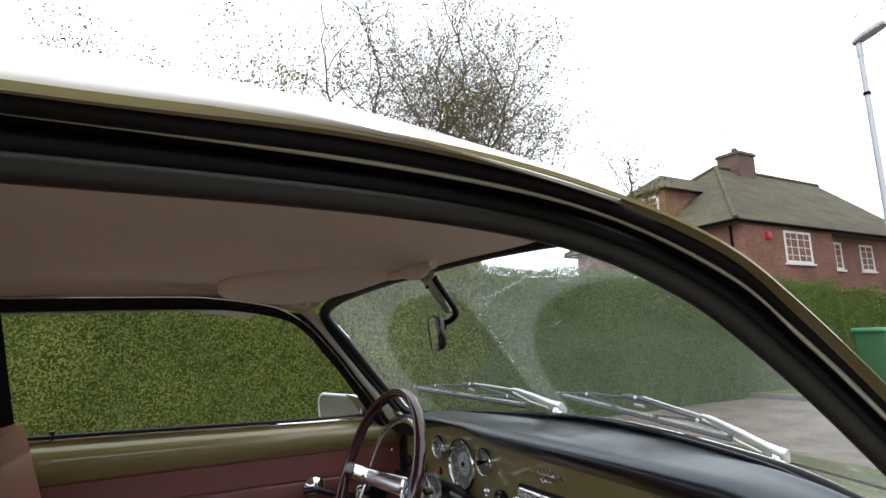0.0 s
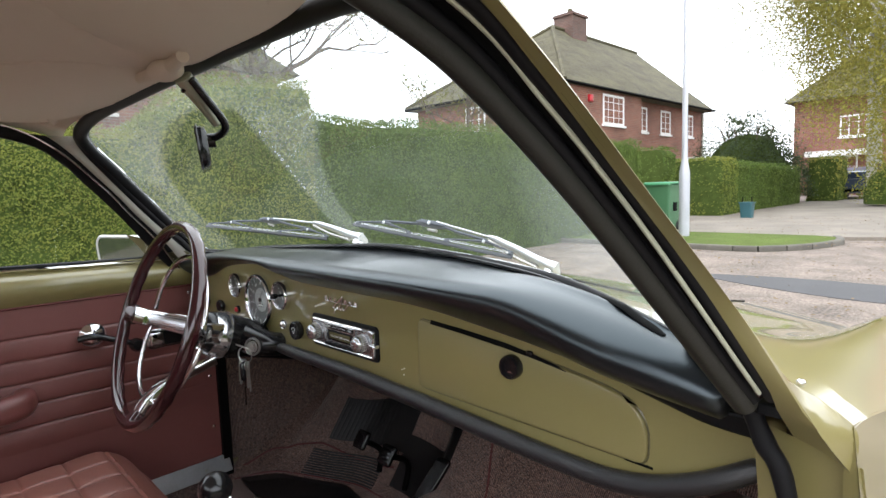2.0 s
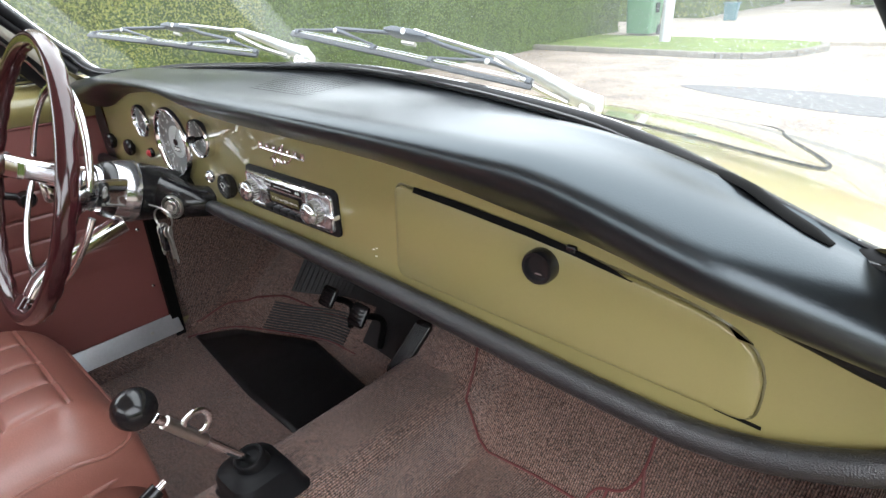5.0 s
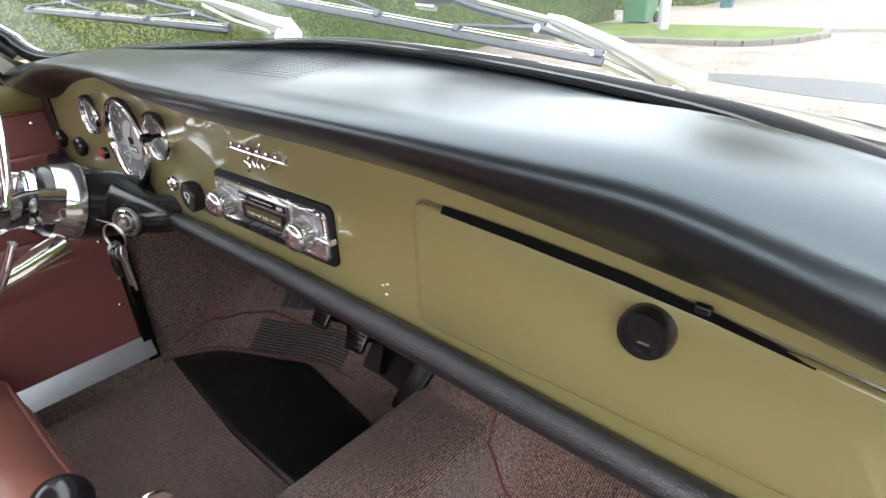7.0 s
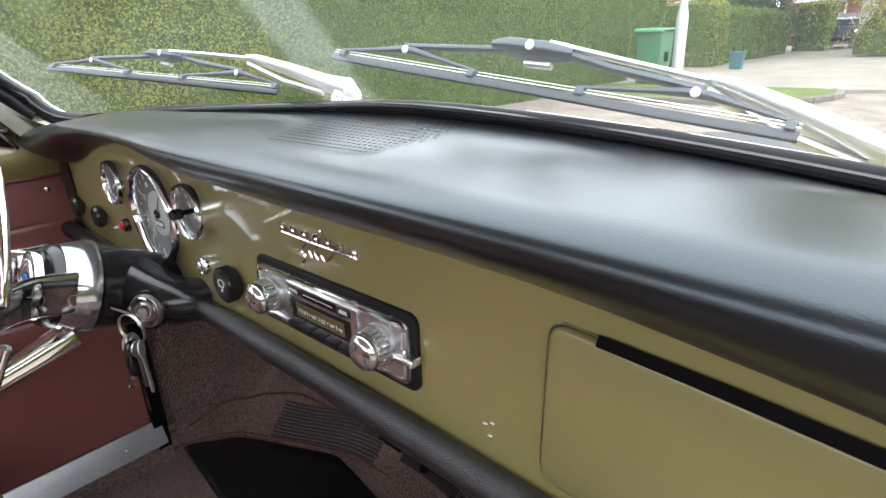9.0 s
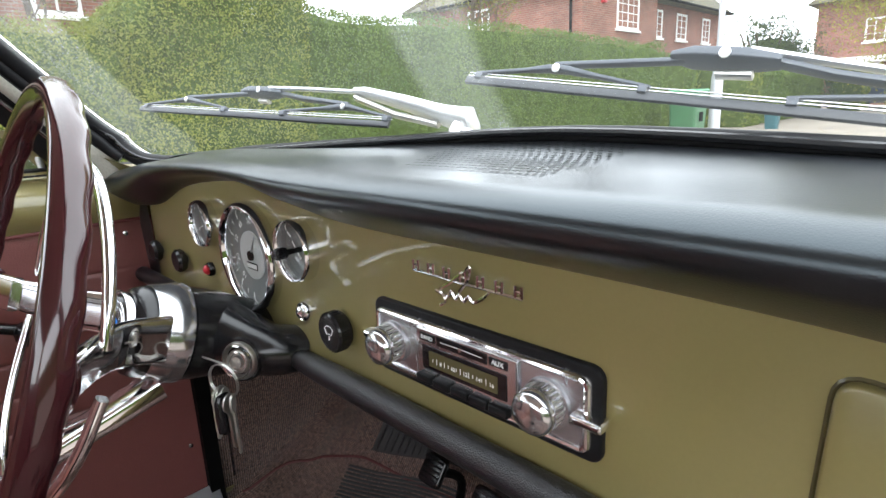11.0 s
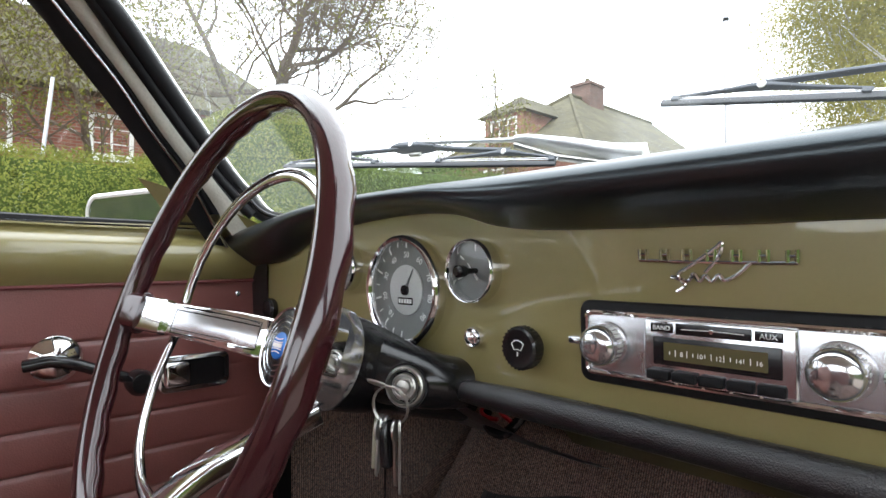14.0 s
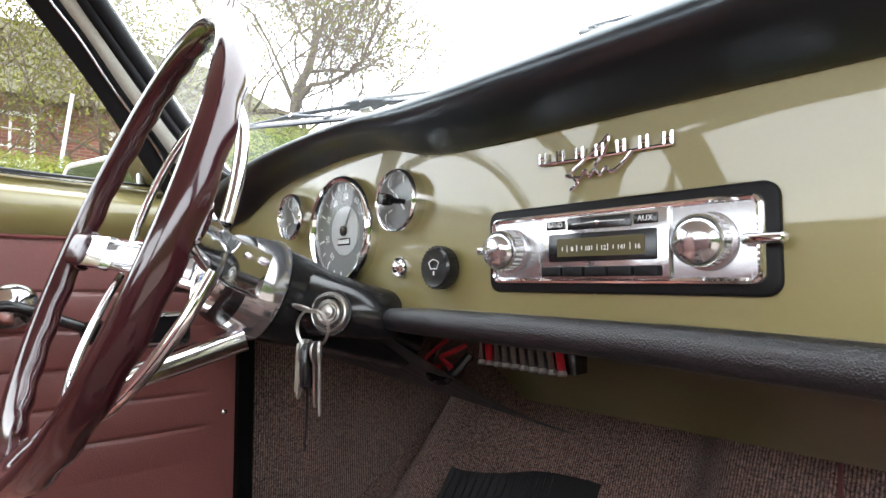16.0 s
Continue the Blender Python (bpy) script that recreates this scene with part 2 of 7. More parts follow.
def leaf_mat(name, c1, c2, rough=0.5, trans=0.25):
    m, n, l, b = node_mat(name)
    geo = n.new("ShaderNodeNewGeometry")
    ramp = n.new("ShaderNodeValToRGB")
    ramp.color_ramp.elements[0].color, ramp.color_ramp.elements[1].color = (*c1, 1), (*c2, 1)
    tc = n.new("ShaderNodeTexCoord")
    ns = put(n, l, "ShaderNodeTexNoise", Vector=tc.outputs["Object"], Scale=1.3, Detail=3.0)
    ad = n.new("ShaderNodeMath")
    ad.operation = "MULTIPLY_ADD"
    ad.inputs[1].default_value = 0.55
    l.new(geo.outputs["Random Per Island"], ad.inputs[0])
    sb = n.new("ShaderNodeMath")
    sb.operation = "MULTIPLY_ADD"
    sb.inputs[1].default_value = 1.4
    sb.inputs[2].default_value = -0.48
    l.new(ns.outputs[0], sb.inputs[0])
    l.new(sb.outputs[0], ad.inputs[2])
    l.new(ad.outputs[0], ramp.inputs[0])
    l.new(ramp.outputs[0], b.inputs["Base Color"])
    b.inputs["Roughness"].default_value = rough
    b.inputs["Specular IOR Level"].default_value = 0.12
    tr = n.new("ShaderNodeBsdfTranslucent")
    l.new(ramp.outputs[0], tr.inputs[0])
    mx = n.new("ShaderNodeMixShader")
    mx.inputs[0].default_value = trans
    l.new(b.outputs[0], mx.inputs[1])
    l.new(tr.outputs[0], mx.inputs[2])
    l.new(mx.outputs[0], n["Material Output"].inputs[0])
    return m


HEDGELEAF = leaf_mat("privet_leaves", (0.090, 0.130, 0.028), (0.255, 0.262, 0.056))
HEDGELEAF2 = leaf_mat("clipped_green_leaves", (0.070, 0.120, 0.028), (0.14, 0.185, 0.042))
OAKLEAF = leaf_mat("sparse_autumn_leaves", (0.09, 0.10, 0.02), (0.22, 0.21, 0.05))
BIRCHLEAF = leaf_mat("yellowing_birch_leaves", (0.16, 0.17, 0.040), (0.37, 0.32, 0.075), trans=0.5)
FALLEN = leaf_mat("fallen_brown_leaves", (0.10, 0.07, 0.04), (0.26, 0.18, 0.08))
DARKLEAF = leaf_mat("dark_evergreen_leaves", (0.028, 0.045, 0.02), (0.085, 0.115, 0.05))


def glass_mat(name, tint=(1, 1, 1), fog=0.0, drops=False):
    """Thin clear pane: what is behind shows through, with a glossy reflection and patches of mist."""
    m = bpy.data.materials.new(name)
    m.use_nodes = True
    n, l = m.node_tree.nodes, m.node_tree.links
    n.remove(n["Principled BSDF"])
    tr = n.new("ShaderNodeBsdfTransparent")
    tr.inputs[0].default_value = (*tint, 1)
    gl = n.new("ShaderNodeBsdfGlossy")
    gl.inputs["Roughness"].default_value = 0.03
    lw = n.new("ShaderNodeLayerWeight")
    lw.inputs[0].default_value = 0.5
    pw = n.new("ShaderNodeMath")
    pw.operation = "POWER"
    pw.inputs[1].default_value = 5.0
    l.new(lw.outputs["Facing"], pw.inputs[0])
    fr = n.new("ShaderNodeMath")
    fr.operation = "MULTIPLY_ADD"
    fr.inputs[1].default_value, fr.inputs[2].default_value = 0.9, 0.04
    l.new(pw.outputs[0], fr.inputs[0])
    mx = n.new("ShaderNodeMixShader")
    l.new(fr.outputs[0], mx.inputs[0])
    l.new(tr.outputs[0], mx.inputs[1])
    l.new(gl.outputs[0], mx.inputs[2])
    last = mx.outputs[0]
    if fog:
        tc = n.new("ShaderNodeTexCoord")
        df = n.new("ShaderNodeBsdfTranslucent")
        df.inputs[0].default_value = (0.80, 0.84, 0.82, 1)
        ns = put(n, l, "ShaderNodeTexNoise", Vector=tc.outputs["Object"], Scale=2.2, Detail=3.0, Distortion=1.4)
        rp = n.new("ShaderNodeValToRGB")
        rp.color_ramp.elements[0].position, rp.color_ramp.elements[0].color = 0.30, (0.40 * fog, 0.40 * fog, 0.40 * fog, 1)
        rp.color_ramp.elements[1].position, rp.color_ramp.elements[1].color = 0.72, (fog, fog, fog, 1)
        l.new(ns.outputs[0], rp.inputs[0])
        fac = rp.outputs[0]
        # mist is thin inside the two wiped sectors: radius about each pivot, up to the blade's last angle
        wiped = None
        for cx, cz, rad, nx, nz, soft in ((-0.14, 0.99, 0.40, -0.95, 0.31, 0.006), (0.345, 0.965, 0.403, -0.88, 0.47, 0.10)):
            mp = put(n, l, "ShaderNodeMapping", Vector=tc.outputs["Object"], Location=(-cx, 0, -cz * 1.58), Scale=(1, 0, 1.58))
            ln = n.new("ShaderNodeVectorMath")
            ln.operation = "LENGTH"
            l.new(mp.outputs[0], ln.inputs[0])
            mr = put(n, l, "ShaderNodeMapRange", Value=ln.outputs["Value"])
            mr.inputs["From Min"].default_value, mr.inputs["From Max"].default_value = rad - 0.006, rad + 0.006
            mr.inputs["To Min"].default_value, mr.inputs["To Max"].default_value = 1.0, 0.0
            dt = n.new("ShaderNodeVectorMath")
            dt.operation = "DOT_PRODUCT"
            dt.inputs[1].default_value = (nx, 0, nz)
            l.new(mp.outputs[0], dt.inputs[0])
            mh = put(n, l, "ShaderNodeMapRange", Value=dt.outputs["Value"])
            mh.inputs["From Min"].default_value, mh.inputs["From Max"].default_value = -soft, 0.006
            mu = n.new("ShaderNodeMath")
            mu.operation = "MULTIPLY"
            l.new(mr.outputs[0], mu.inputs[0])
            l.new(mh.outputs[0], mu.inputs[1])
            if wiped is None:
                wiped = mu.outputs[0]
            else:
                mm = n.new("ShaderNodeMath")
                mm.operation = "MAXIMUM"
                l.new(wiped, mm.inputs[0])
                l.new(mu.outputs[0], mm.inputs[1])
                wiped = mm.outputs[0]
        open_ = put(n, l, "ShaderNodeMapRange", Value=wiped)
        open_.inputs["To Min"].default_value, open_.inputs["To Max"].default_value = 1.0, 0.28
        mu = n.new("ShaderNodeMath")
        mu.operation = "MULTIPLY"
        l.new(fac, mu.inputs[0])
        l.new(open_.outputs[0], mu.inputs[1])
        fac = mu.outputs[0]
        if drops:
            for scale, cut, lo, amount in ((330.0, 0.30, 0.36, 0.11), (120.0, 0.17, 0.50, 0.26)):
                vo = put(n, l, "ShaderNodeTexVoronoi", Vector=tc.outputs["Object"], Scale=scale)
                gt = n.new("ShaderNodeMath")
                gt.operation = "LESS_THAN"
                gt.inputs[1].default_value = cut
                l.new(vo.outputs["Distance"], gt.inputs[0])
                n2 = put(n, l, "ShaderNodeTexNoise", Vector=tc.outputs["Object"], Scale=4.3, Detail=3.0)
                r2 = put(n, l, "ShaderNodeMapRange", Value=n2.outputs[0])
                r2.inputs["From Min"].default_value, r2.inputs["From Max"].default_value = lo, lo + 0.14
                r2.inputs["To Max"].default_value = amount
                ml = n.new("ShaderNodeMath")
                ml.operation = "MULTIPLY"
                l.new(gt.outputs[0], ml.inputs[0])
                l.new(r2.outputs[0], ml.inputs[1])
                mo = n.new("ShaderNodeMath")
                mo.operation = "MULTIPLY"
                l.new(ml.outputs[0], mo.inputs[0])
                l.new(open_.outputs[0], mo.inputs[1])
                ad = n.new("ShaderNodeMath")
                l.new(mo.outputs[0], ad.inputs[0])
                l.new(fac, ad.inputs[1])
                fac = ad.outputs[0]
        m2 = n.new("ShaderNodeMixShader")
        l.new(fac, m2.inputs[0])
        l.new(last, m2.inputs[1])
        l.new(df.outputs[0], m2.inputs[2])
        last = m2.outputs[0]
    l.new(last, n["Material Output"].inputs[0])
    return m


GLASS = glass_mat("clear_side_glass", (0.96, 0.98, 0.97))
WSGLASS = glass_mat("misted_windscreen_glass", (0.94, 0.97, 0.955), fog=0.105, drops=True)
DIALGLASS = glass_mat("instrument_glass", (0.97, 0.98, 0.98))
MIRROR = surface("mirror_glass", (0.85, 0.87, 0.87), 0.02, metal=1.0, vary=0.02, bump=0.0, rvary=0.1)

# ---- building tools ----
def V(*a):
    return Vector(a)


def lerp(a, b, t):
    return a + (b - a) * t


def spline(pts, n, closed=False):
    """n points along a smooth curve through pts."""
    p = [Vector(q) for q in pts]
    m = len(p)
    out = []
    segs = m if closed else m - 1
    for i in range(n):
        s = i / (n if closed else n - 1) * segs
        k = min(int(s), segs - 1)
        t = s - k
        if closed:
            a, b, c, d = p[(k - 1) % m], p[k % m], p[(k + 1) % m], p[(k + 2) % m]
        else:
            b, c = p[k], p[k + 1]
            a = p[k - 1] if k > 0 else b * 2 - c
            d = p[k + 2] if k + 2 < m else c * 2 - b
        out.append(0.5 * ((2 * b) + (c - a) * t + (2 * a - 5 * b + 4 * c - d) * t * t + (3 * b - a - 3 * c + d) * t ** 3))
    return out


def table(x, pairs):
    """Smooth value at x from (x, value) pairs in rising order."""
    if x <= pairs[0][0]:
        return pairs[0][1]
    for (a, va), (b, vb) in zip(pairs, pairs[1:]):
        if x <= b:
            t = (x - a) / (b - a)
            return va + (vb - va) * t * t * (3 - 2 * t)
    return pairs[-1][1]


def flow(x, pairs):
    """Like table, without a pause at each pair."""
    m = len(pairs)
    if x <= pairs[0][0]:
        return pairs[0][1]
    for k in range(m - 1):
        (a, va), (b, vb) = pairs[k], pairs[k + 1]
        if x <= b:
            s = (vb - va) / (b - a)
            s0 = s if k == 0 else (vb - pairs[k - 1][1]) / (b - pairs[k - 1][0])
            s1 = s if k == m - 2 else (pairs[k + 2][1] - va) / (pairs[k + 2][0] - a)
            t, h = (x - a) / (b - a), b - a
            return va * (2 * t ** 3 - 3 * t * t + 1) + s0 * h * (t ** 3 - 2 * t * t + t) + vb * (3 * t * t - 2 * t ** 3) + s1 * h * (t ** 3 - t * t)
    return pairs[-1][1]


def rr(w, h, r, n=5):
    """Outline of a rounded rectangle about the origin."""
    out = []
    for cx, cy, a0 in ((w / 2 - r, h / 2 - r, 0), (-w / 2 + r, h / 2 - r, 90), (-w / 2 + r, -h / 2 + r, 180), (w / 2 - r, -h / 2 + r, 270)):
        for i in range(n + 1):
            a = radians(a0 + 90 * i / n)
            out.append((cx + r * math.cos(a), cy + r * math.sin(a)))
    return out


def rpoly(pts, rad, n=5):
    """Outline through corner points (counter-clockwise), each rounded by its radius."""
    out = []
    m = len(pts)
    for i in range(m):
        p, a, b = V(*pts[i]), V(*pts[i - 1]), V(*pts[(i + 1) % m])
        r = rad[i] if isinstance(rad, (list, tuple)) else rad
        p0, p1 = p + (a - p).normalized() * r, p + (b - p).normalized() * r
        for k in range(n + 1):
            t = k / n
            q = (1 - t) ** 2 * p0 + 2 * t * (1 - t) * p + t * t * p1
            out.append((q.x, q.y))
    return out


def ring(r, n=24, e=1.0):
    return [(r * math.cos(2 * math.pi * i / n), e * r * math.sin(2 * math.pi * i / n)) for i in range(n)]


class Geo:
    """Collects the vertices and faces of one mesh."""

    def __init__(self):
        self.v, self.f = [], []

    def add(self, vs, fs):
        o = len(self.v)
        self.v += [tuple(p) for p in vs]
        self.f += [tuple(i + o for i in q) for q in fs]
        return self

    def loops(self, rings, closed_u=True, closed_v=False, cap0=False, cap1=False):
        n, m = len(rings[0]), len(rings)
        vs = [p for r in rings for p in r]
        fs = []
        for j in range(m if closed_v else m - 1):
            for i in range(n if closed_u else n - 1):
                a, b = j * n + i, j * n + (i + 1) % n
                c, d = ((j + 1) % m) * n + (i + 1) % n, ((j + 1) % m) * n + i
                fs.append((a, b, c, d))
        if cap0:
            fs.append(tuple(range(n))[::-1])
        if cap1:
            fs.append(tuple((m - 1) * n + i for i in range(n)))
        return self.add(vs, fs)

    def grid(self, fn, nu, nv):
        return self.loops([[fn(i / nu, j / nv) for i in range(nu + 1)] for j in range(nv + 1)], closed_u=False)

    def prism(self, outline, place, d0, d1, ch=0.0, caps=(True, True)):
        """outline: 2D points; place(u, v, d): where they go. Chamfered at d1."""
        cx = sum(p[0] for p in outline) / len(outline)
        cy = sum(p[1] for p in outline) / len(outline)

        def inset(k):
            out = []
            m = len(outline)
            for i in range(m):
                ax, ay = outline[i - 1]
                bx, by = outline[(i + 1) % m]
                tx, ty = bx - ax, by - ay
                ln = math.hypot(tx, ty) or 1
                out.append((outline[i][0] - k * ty / ln, outline[i][1] + k * tx / ln))
            return out
        area = sum(outline[i - 1][0] * outline[i][1] - outline[i][0] * outline[i - 1][1] for i in range(len(outline)))
        sg = 1 if area > 0 else -1
        s = 1 if d1 > d0 else -1
        rings = [[place(u, v, d0) for u, v in outline]]
        if ch:
            rings.append([place(u, v, d1 - s * ch) for u, v in outline])
            rings.append([place(u, v, d1 - s * ch * 0.3) for u, v in inset(sg * ch * 0.35)])
            rings.append([place(u, v, d1) for u, v in inset(sg * ch)])
        else:
            rings.append([place(u, v, d1) for u, v in outline])
        return self.loops(rings, cap0=caps[0], cap1=caps[1])

    def tube(self, pts, r, n=10, closed=False, flat=1.0, up=None, taper=None, cap=True):
        """A round (or flattened) bar along points."""
        pts = [Vector(p) for p in pts]
        m = len(pts)
        rings = []
        nrm = None
        for i in range(m):
            a = pts[i - 1] if (i or closed) else pts[i]
            b = pts[(i + 1) % m] if (i < m - 1 or closed) else pts[i]
            t = (b - a).normalized()
            if up is not None:
                nrm = (Vector(up) - t * t.dot(Vector(up))).normalized()
            elif nrm is None:
                ref = V(0, 0, 1) if abs(t.z) < 0.9 else V(1, 0, 0)
                nrm = (ref - t * t.dot(ref)).normalized()
            else:
                nrm = (nrm - t * t.dot(nrm)).normalized()
            bi = t.cross(nrm)
            k = r * (taper(i / (m - 1)) if taper else 1)
            rings.append([pts[i] + nrm * (k * flat * math.sin(2 * math.pi * j / n)) + bi * (k * math.cos(2 * math.pi * j / n)) for j in range(n)])
        return self.loops(rings, closed_v=closed, cap0=cap and not closed, cap1=cap and not closed)

    def bar(self, pts, outline, up=(0, 0, 1), cap=True, scale=None):
        """Sweeps a 2D outline (side, up) along points."""
        pts = [Vector(p) for p in pts]
        m = len(pts)
        rings = []
        for i in range(m):
            t = (pts[min(i + 1, m - 1)] - pts[max(i - 1, 0)]).normalized()
            w = (Vector(up) - t * t.dot(Vector(up))).normalized()
            s = t.cross(w)
            k = scale(i / (m - 1)) if scale else 1
            rings.append([pts[i] + s * (u * k) + w * (v * k) for u, v in outline])
        return self.loops(rings, cap0=cap, cap1=cap)

    def lathe(self, prof, origin, axis, n=28, cap0=True, cap1=True):
        """prof: (radius, height along axis) pairs."""
        ax = Vector(axis).normalized()
        ref = V(0, 0, 1) if abs(ax.z) < 0.9 else V(1, 0, 0)
        a = (ref - ax * ax.dot(ref)).normalized()
        b = ax.cross(a)
        o = Vector(origin)
        rings = [[o + ax * h + a * (r * math.cos(2 * math.pi * i / n)) + b * (r * math.sin(2 * math.pi * i / n)) for i in range(n)] for r, h in prof]
        return self.loops(rings, cap0=cap0, cap1=cap1)

    def box(self, lo, hi, ch=0.0):
        (x0, y0, z0), (x1, y1, z1) = lo, hi
        if not ch:
            vs = [(x, y, z) for z in (z0, z1) for x, y in ((x0, y0), (x1, y0), (x1, y1), (x0, y1))]
            return self.add(vs, [(3, 2, 1, 0), (4, 5, 6, 7), (0, 1, 5, 4), (1, 2, 6, 5), (2, 3, 7, 6), (3, 0, 4, 7)])
        out = rr(x1 - x0, y1 - y0, min(ch * 1.5, (x1 - x0) / 2.1, (y1 - y0) / 2.1), 3)
        cx, cy = (x0 + x1) / 2, (y0 + y1) / 2
        return self.prism(out, lambda u, v, d: V(cx + u, cy + v, d), z0, z1, ch)

    def ball(self, c, r, n=20, m=12, squash=(1, 1, 1)):
        rings = []
        for j in range(1, m):
            a = math.pi * j / m
            rings.append([V(c[0] + squash[0] * r * math.sin(a) * math.cos(2 * math.pi * i / n), c[1] + squash[1] * r * math.sin(a) * math.sin(2 * math.pi * i / n),
                            c[2] - squash[2] * r * math.cos(a)) for i in range(n)])
        return self.loops(rings, cap0=True, cap1=True)

    def ruled(self, a, b, bulge=None, n=6):
        """A strip between two curves of the same number of points."""
        rings = []
        for j in range(n + 1):
            t = j / n
            k = 4 * t * (1 - t)
            rings.append([lerp(Vector(p), Vector(q), t) + (Vector(bulge) * k if bulge else V(0, 0, 0)) for p, q in zip(a, b)])
        return self.loops(rings, closed_u=False)

    def make(self, name, material, parent=None, label="", smooth=True, at=None, sharp=40):
        me = bpy.data.meshes.new(name)
        me.from_pydata(self.v, [], self.f)
        me.materials.append(material)
        bm = bmesh.new()
        bm.from_mesh(me)
        if len(bm.faces) < 60000:
            bmesh.ops.recalc_face_normals(bm, faces=bm.faces)
        bm.to_mesh(me)
        bm.free()
        if smooth:
            me.shade_smooth()
            me.set_sharp_from_angle(angle=radians(sharp))
        ob = new(name, me)
        if parent is not None:
            ob.parent = parent
            ob.matrix_parent_inverse = Matrix.Translation(-(parent.location if parent.parent is None else V(0, 0, 0)))
        if label:
            ob["label"] = label
        return ob


def solid(ob, t):
    """Gives a sheet a thickness."""
    md = ob.modifiers.new("thickness", "SOLIDIFY")
    md.thickness = t
    md.offset = 0
    return ob


def thing(name, label, category, at=(0, 0, 0), group="", kind=""):
    """An empty at the base of a thing; its parts hang under it."""
    e = new(name)
    e.empty_display_size = 0.05
    e.location = at
    return tagged(e, label, category, group, kind)


def lettering(name, text, size, m, material, parent, depth=0.0004):
    """Built-in font text as a mesh."""
    cu = bpy.data.curves.new(name, "FONT")
    cu.body, cu.size, cu.extrude, cu.align_x, cu.align_y = text, size, depth, "CENTER", "CENTER"
    tmp = bpy.data.objects.new(name, cu)
    me = bpy.data.meshes.new_from_object(tmp)
    bpy.data.objects.remove(tmp)
    me.transform(m)
    me.materials.clear()
    me.materials.append(material)
    ob = new(name, me)
    if parent is not None:
        ob.parent = parent
        ob.matrix_parent_inverse = Matrix.Translation(-(parent.location if parent.parent is None else V(0, 0, 0)))
    return ob

# ---- the car: shell ----

def ws_y(x, z):
    """The windscreen's curved, raked surface."""
    return 0.125 - 0.27 * x * x - 0.16 * x ** 4 - (1.22 if z > 0.985 else 0.35) * (z - 0.985)


WS_LOW = [(0.0, 0.984), (0.19, 0.977), (0.37, 0.965), (0.445, 0.955), (0.51, 0.941), (0.562, 0.928), (0.612, 0.918)]
WS_HALF = WS_LOW + [(0.643, 0.920), (0.655, 0.945), (0.648, 0.99), (0.630, 1.04), (0.595, 1.115), (0.562, 1.185),
           (0.538, 1.226), (0.50, 1.250), (0.40, 1.268), (0.20, 1.282), (0.0, 1.286)]
WS_LEFT = [(-0.19, 0.977), (-0.37, 0.968), (-0.445, 0.963), (-0.51, 0.955), (-0.562, 0.951), (-0.605, 0.951), (-0.638, 0.957), (-0.657, 0.975), (-0.660, 1.0), (-0.651, 1.03), (-0.635, 1.066),
           (-0.618, 1.104), (-0.600, 1.14), (-0.585, 1.170), (-0.574, 1.200), (-0.556, 1.226), (-0.515, 1.246), (-0.40, 1.268), (-0.20, 1.282)]
ws_loop2 = WS_HALF + WS_LEFT[::-1]
ws_curve = [V(p.x, ws_y(p.x, p.z), p.z) for p in spline([(x, 0, z) for x, z in ws_loop2], 140, closed=True)]

shell = thing("coupe_car", "glossy olive green two-door coupe body shell with off-white roof", "car", (0, 0.4, 0.26))

INNER = spline([(0.7139, -0.0449, 0.8656), (0.7025, -0.0748, 0.8959), (0.6688, -0.1592, 0.9918), (0.6404, -0.2342, 1.0769), (0.6169, -0.2990, 1.1420), (0.6016, -0.3597, 1.1821), (0.5891, -0.4411, 1.2113), (0.5865, -0.5710, 1.2243), (0.5866, -0.7508, 1.2249), (0.5914, -1.0007, 1.2189)], 64)
STRIP = spline([(0.7354, -0.0533, 0.8771), (0.7208, -0.0928, 0.9227), (0.6850, -0.1929, 1.0440), (0.6651, -0.2461, 1.1052), (0.6518, -0.2840, 1.1442), (0.6374, -0.3332, 1.1885), (0.6247, -0.4383, 1.2301), (0.6172, -0.5589, 1.2468), (0.6188, -0.7491, 1.2491), (0.6207, -0.9993, 1.2448)], 64)
OUTER = spline([(0.7780, -0.0446, 0.8526), (0.7609, -0.0780, 0.8936), (0.7316, -0.1232, 0.9706), (0.6989, -0.2280, 1.0784), (0.6762, -0.3234, 1.1664), (0.6645, -0.3899, 1.2089), (0.6536, -0.4963, 1.2376), (0.6475, -0.6192, 1.2491), (0.6474, -0.7493, 1.2446), (0.6501, -0.9994, 1.2415)], 64)


def between(a, b, t, off=(0, 0, 0)):
    return [lerp(p, q, t) + V(*off) for p, q in zip(a, b)]


brim = OUTER
seal_i, strip_i = next(i for i, p in enumerate(INNER) if p.z > 0.893), next(i for i, p in enumerate(STRIP) if p.z > 0.921)
edge = [lerp(p, q, flow(i / 63, [(0, 0.36), (0.35, 0.46), (0.6, 0.70), (1, 0.74)])) for i, (p, q) in enumerate(zip(STRIP, OUTER))]
Geo().tube(between(INNER, STRIP, 0.34)[seal_i:], 0.0105, 18, flat=1.0).make("door_seal", PILLARV, shell, "thick dark vinyl-clad door seal")
Geo().ruled(between(INNER, STRIP, 0.30, (0, 0, 0.004))[seal_i:], between(INNER, STRIP, 0.95, (0, 0, 0.002))[seal_i:], n=3).make("seal_channel", DARK, shell)
Geo().tube(between(INNER, STRIP, 0.66, (0.001, 0.002, -0.002))[seal_i:], 0.0050, 16).make("inner_seal_lip", RUBBER, shell)
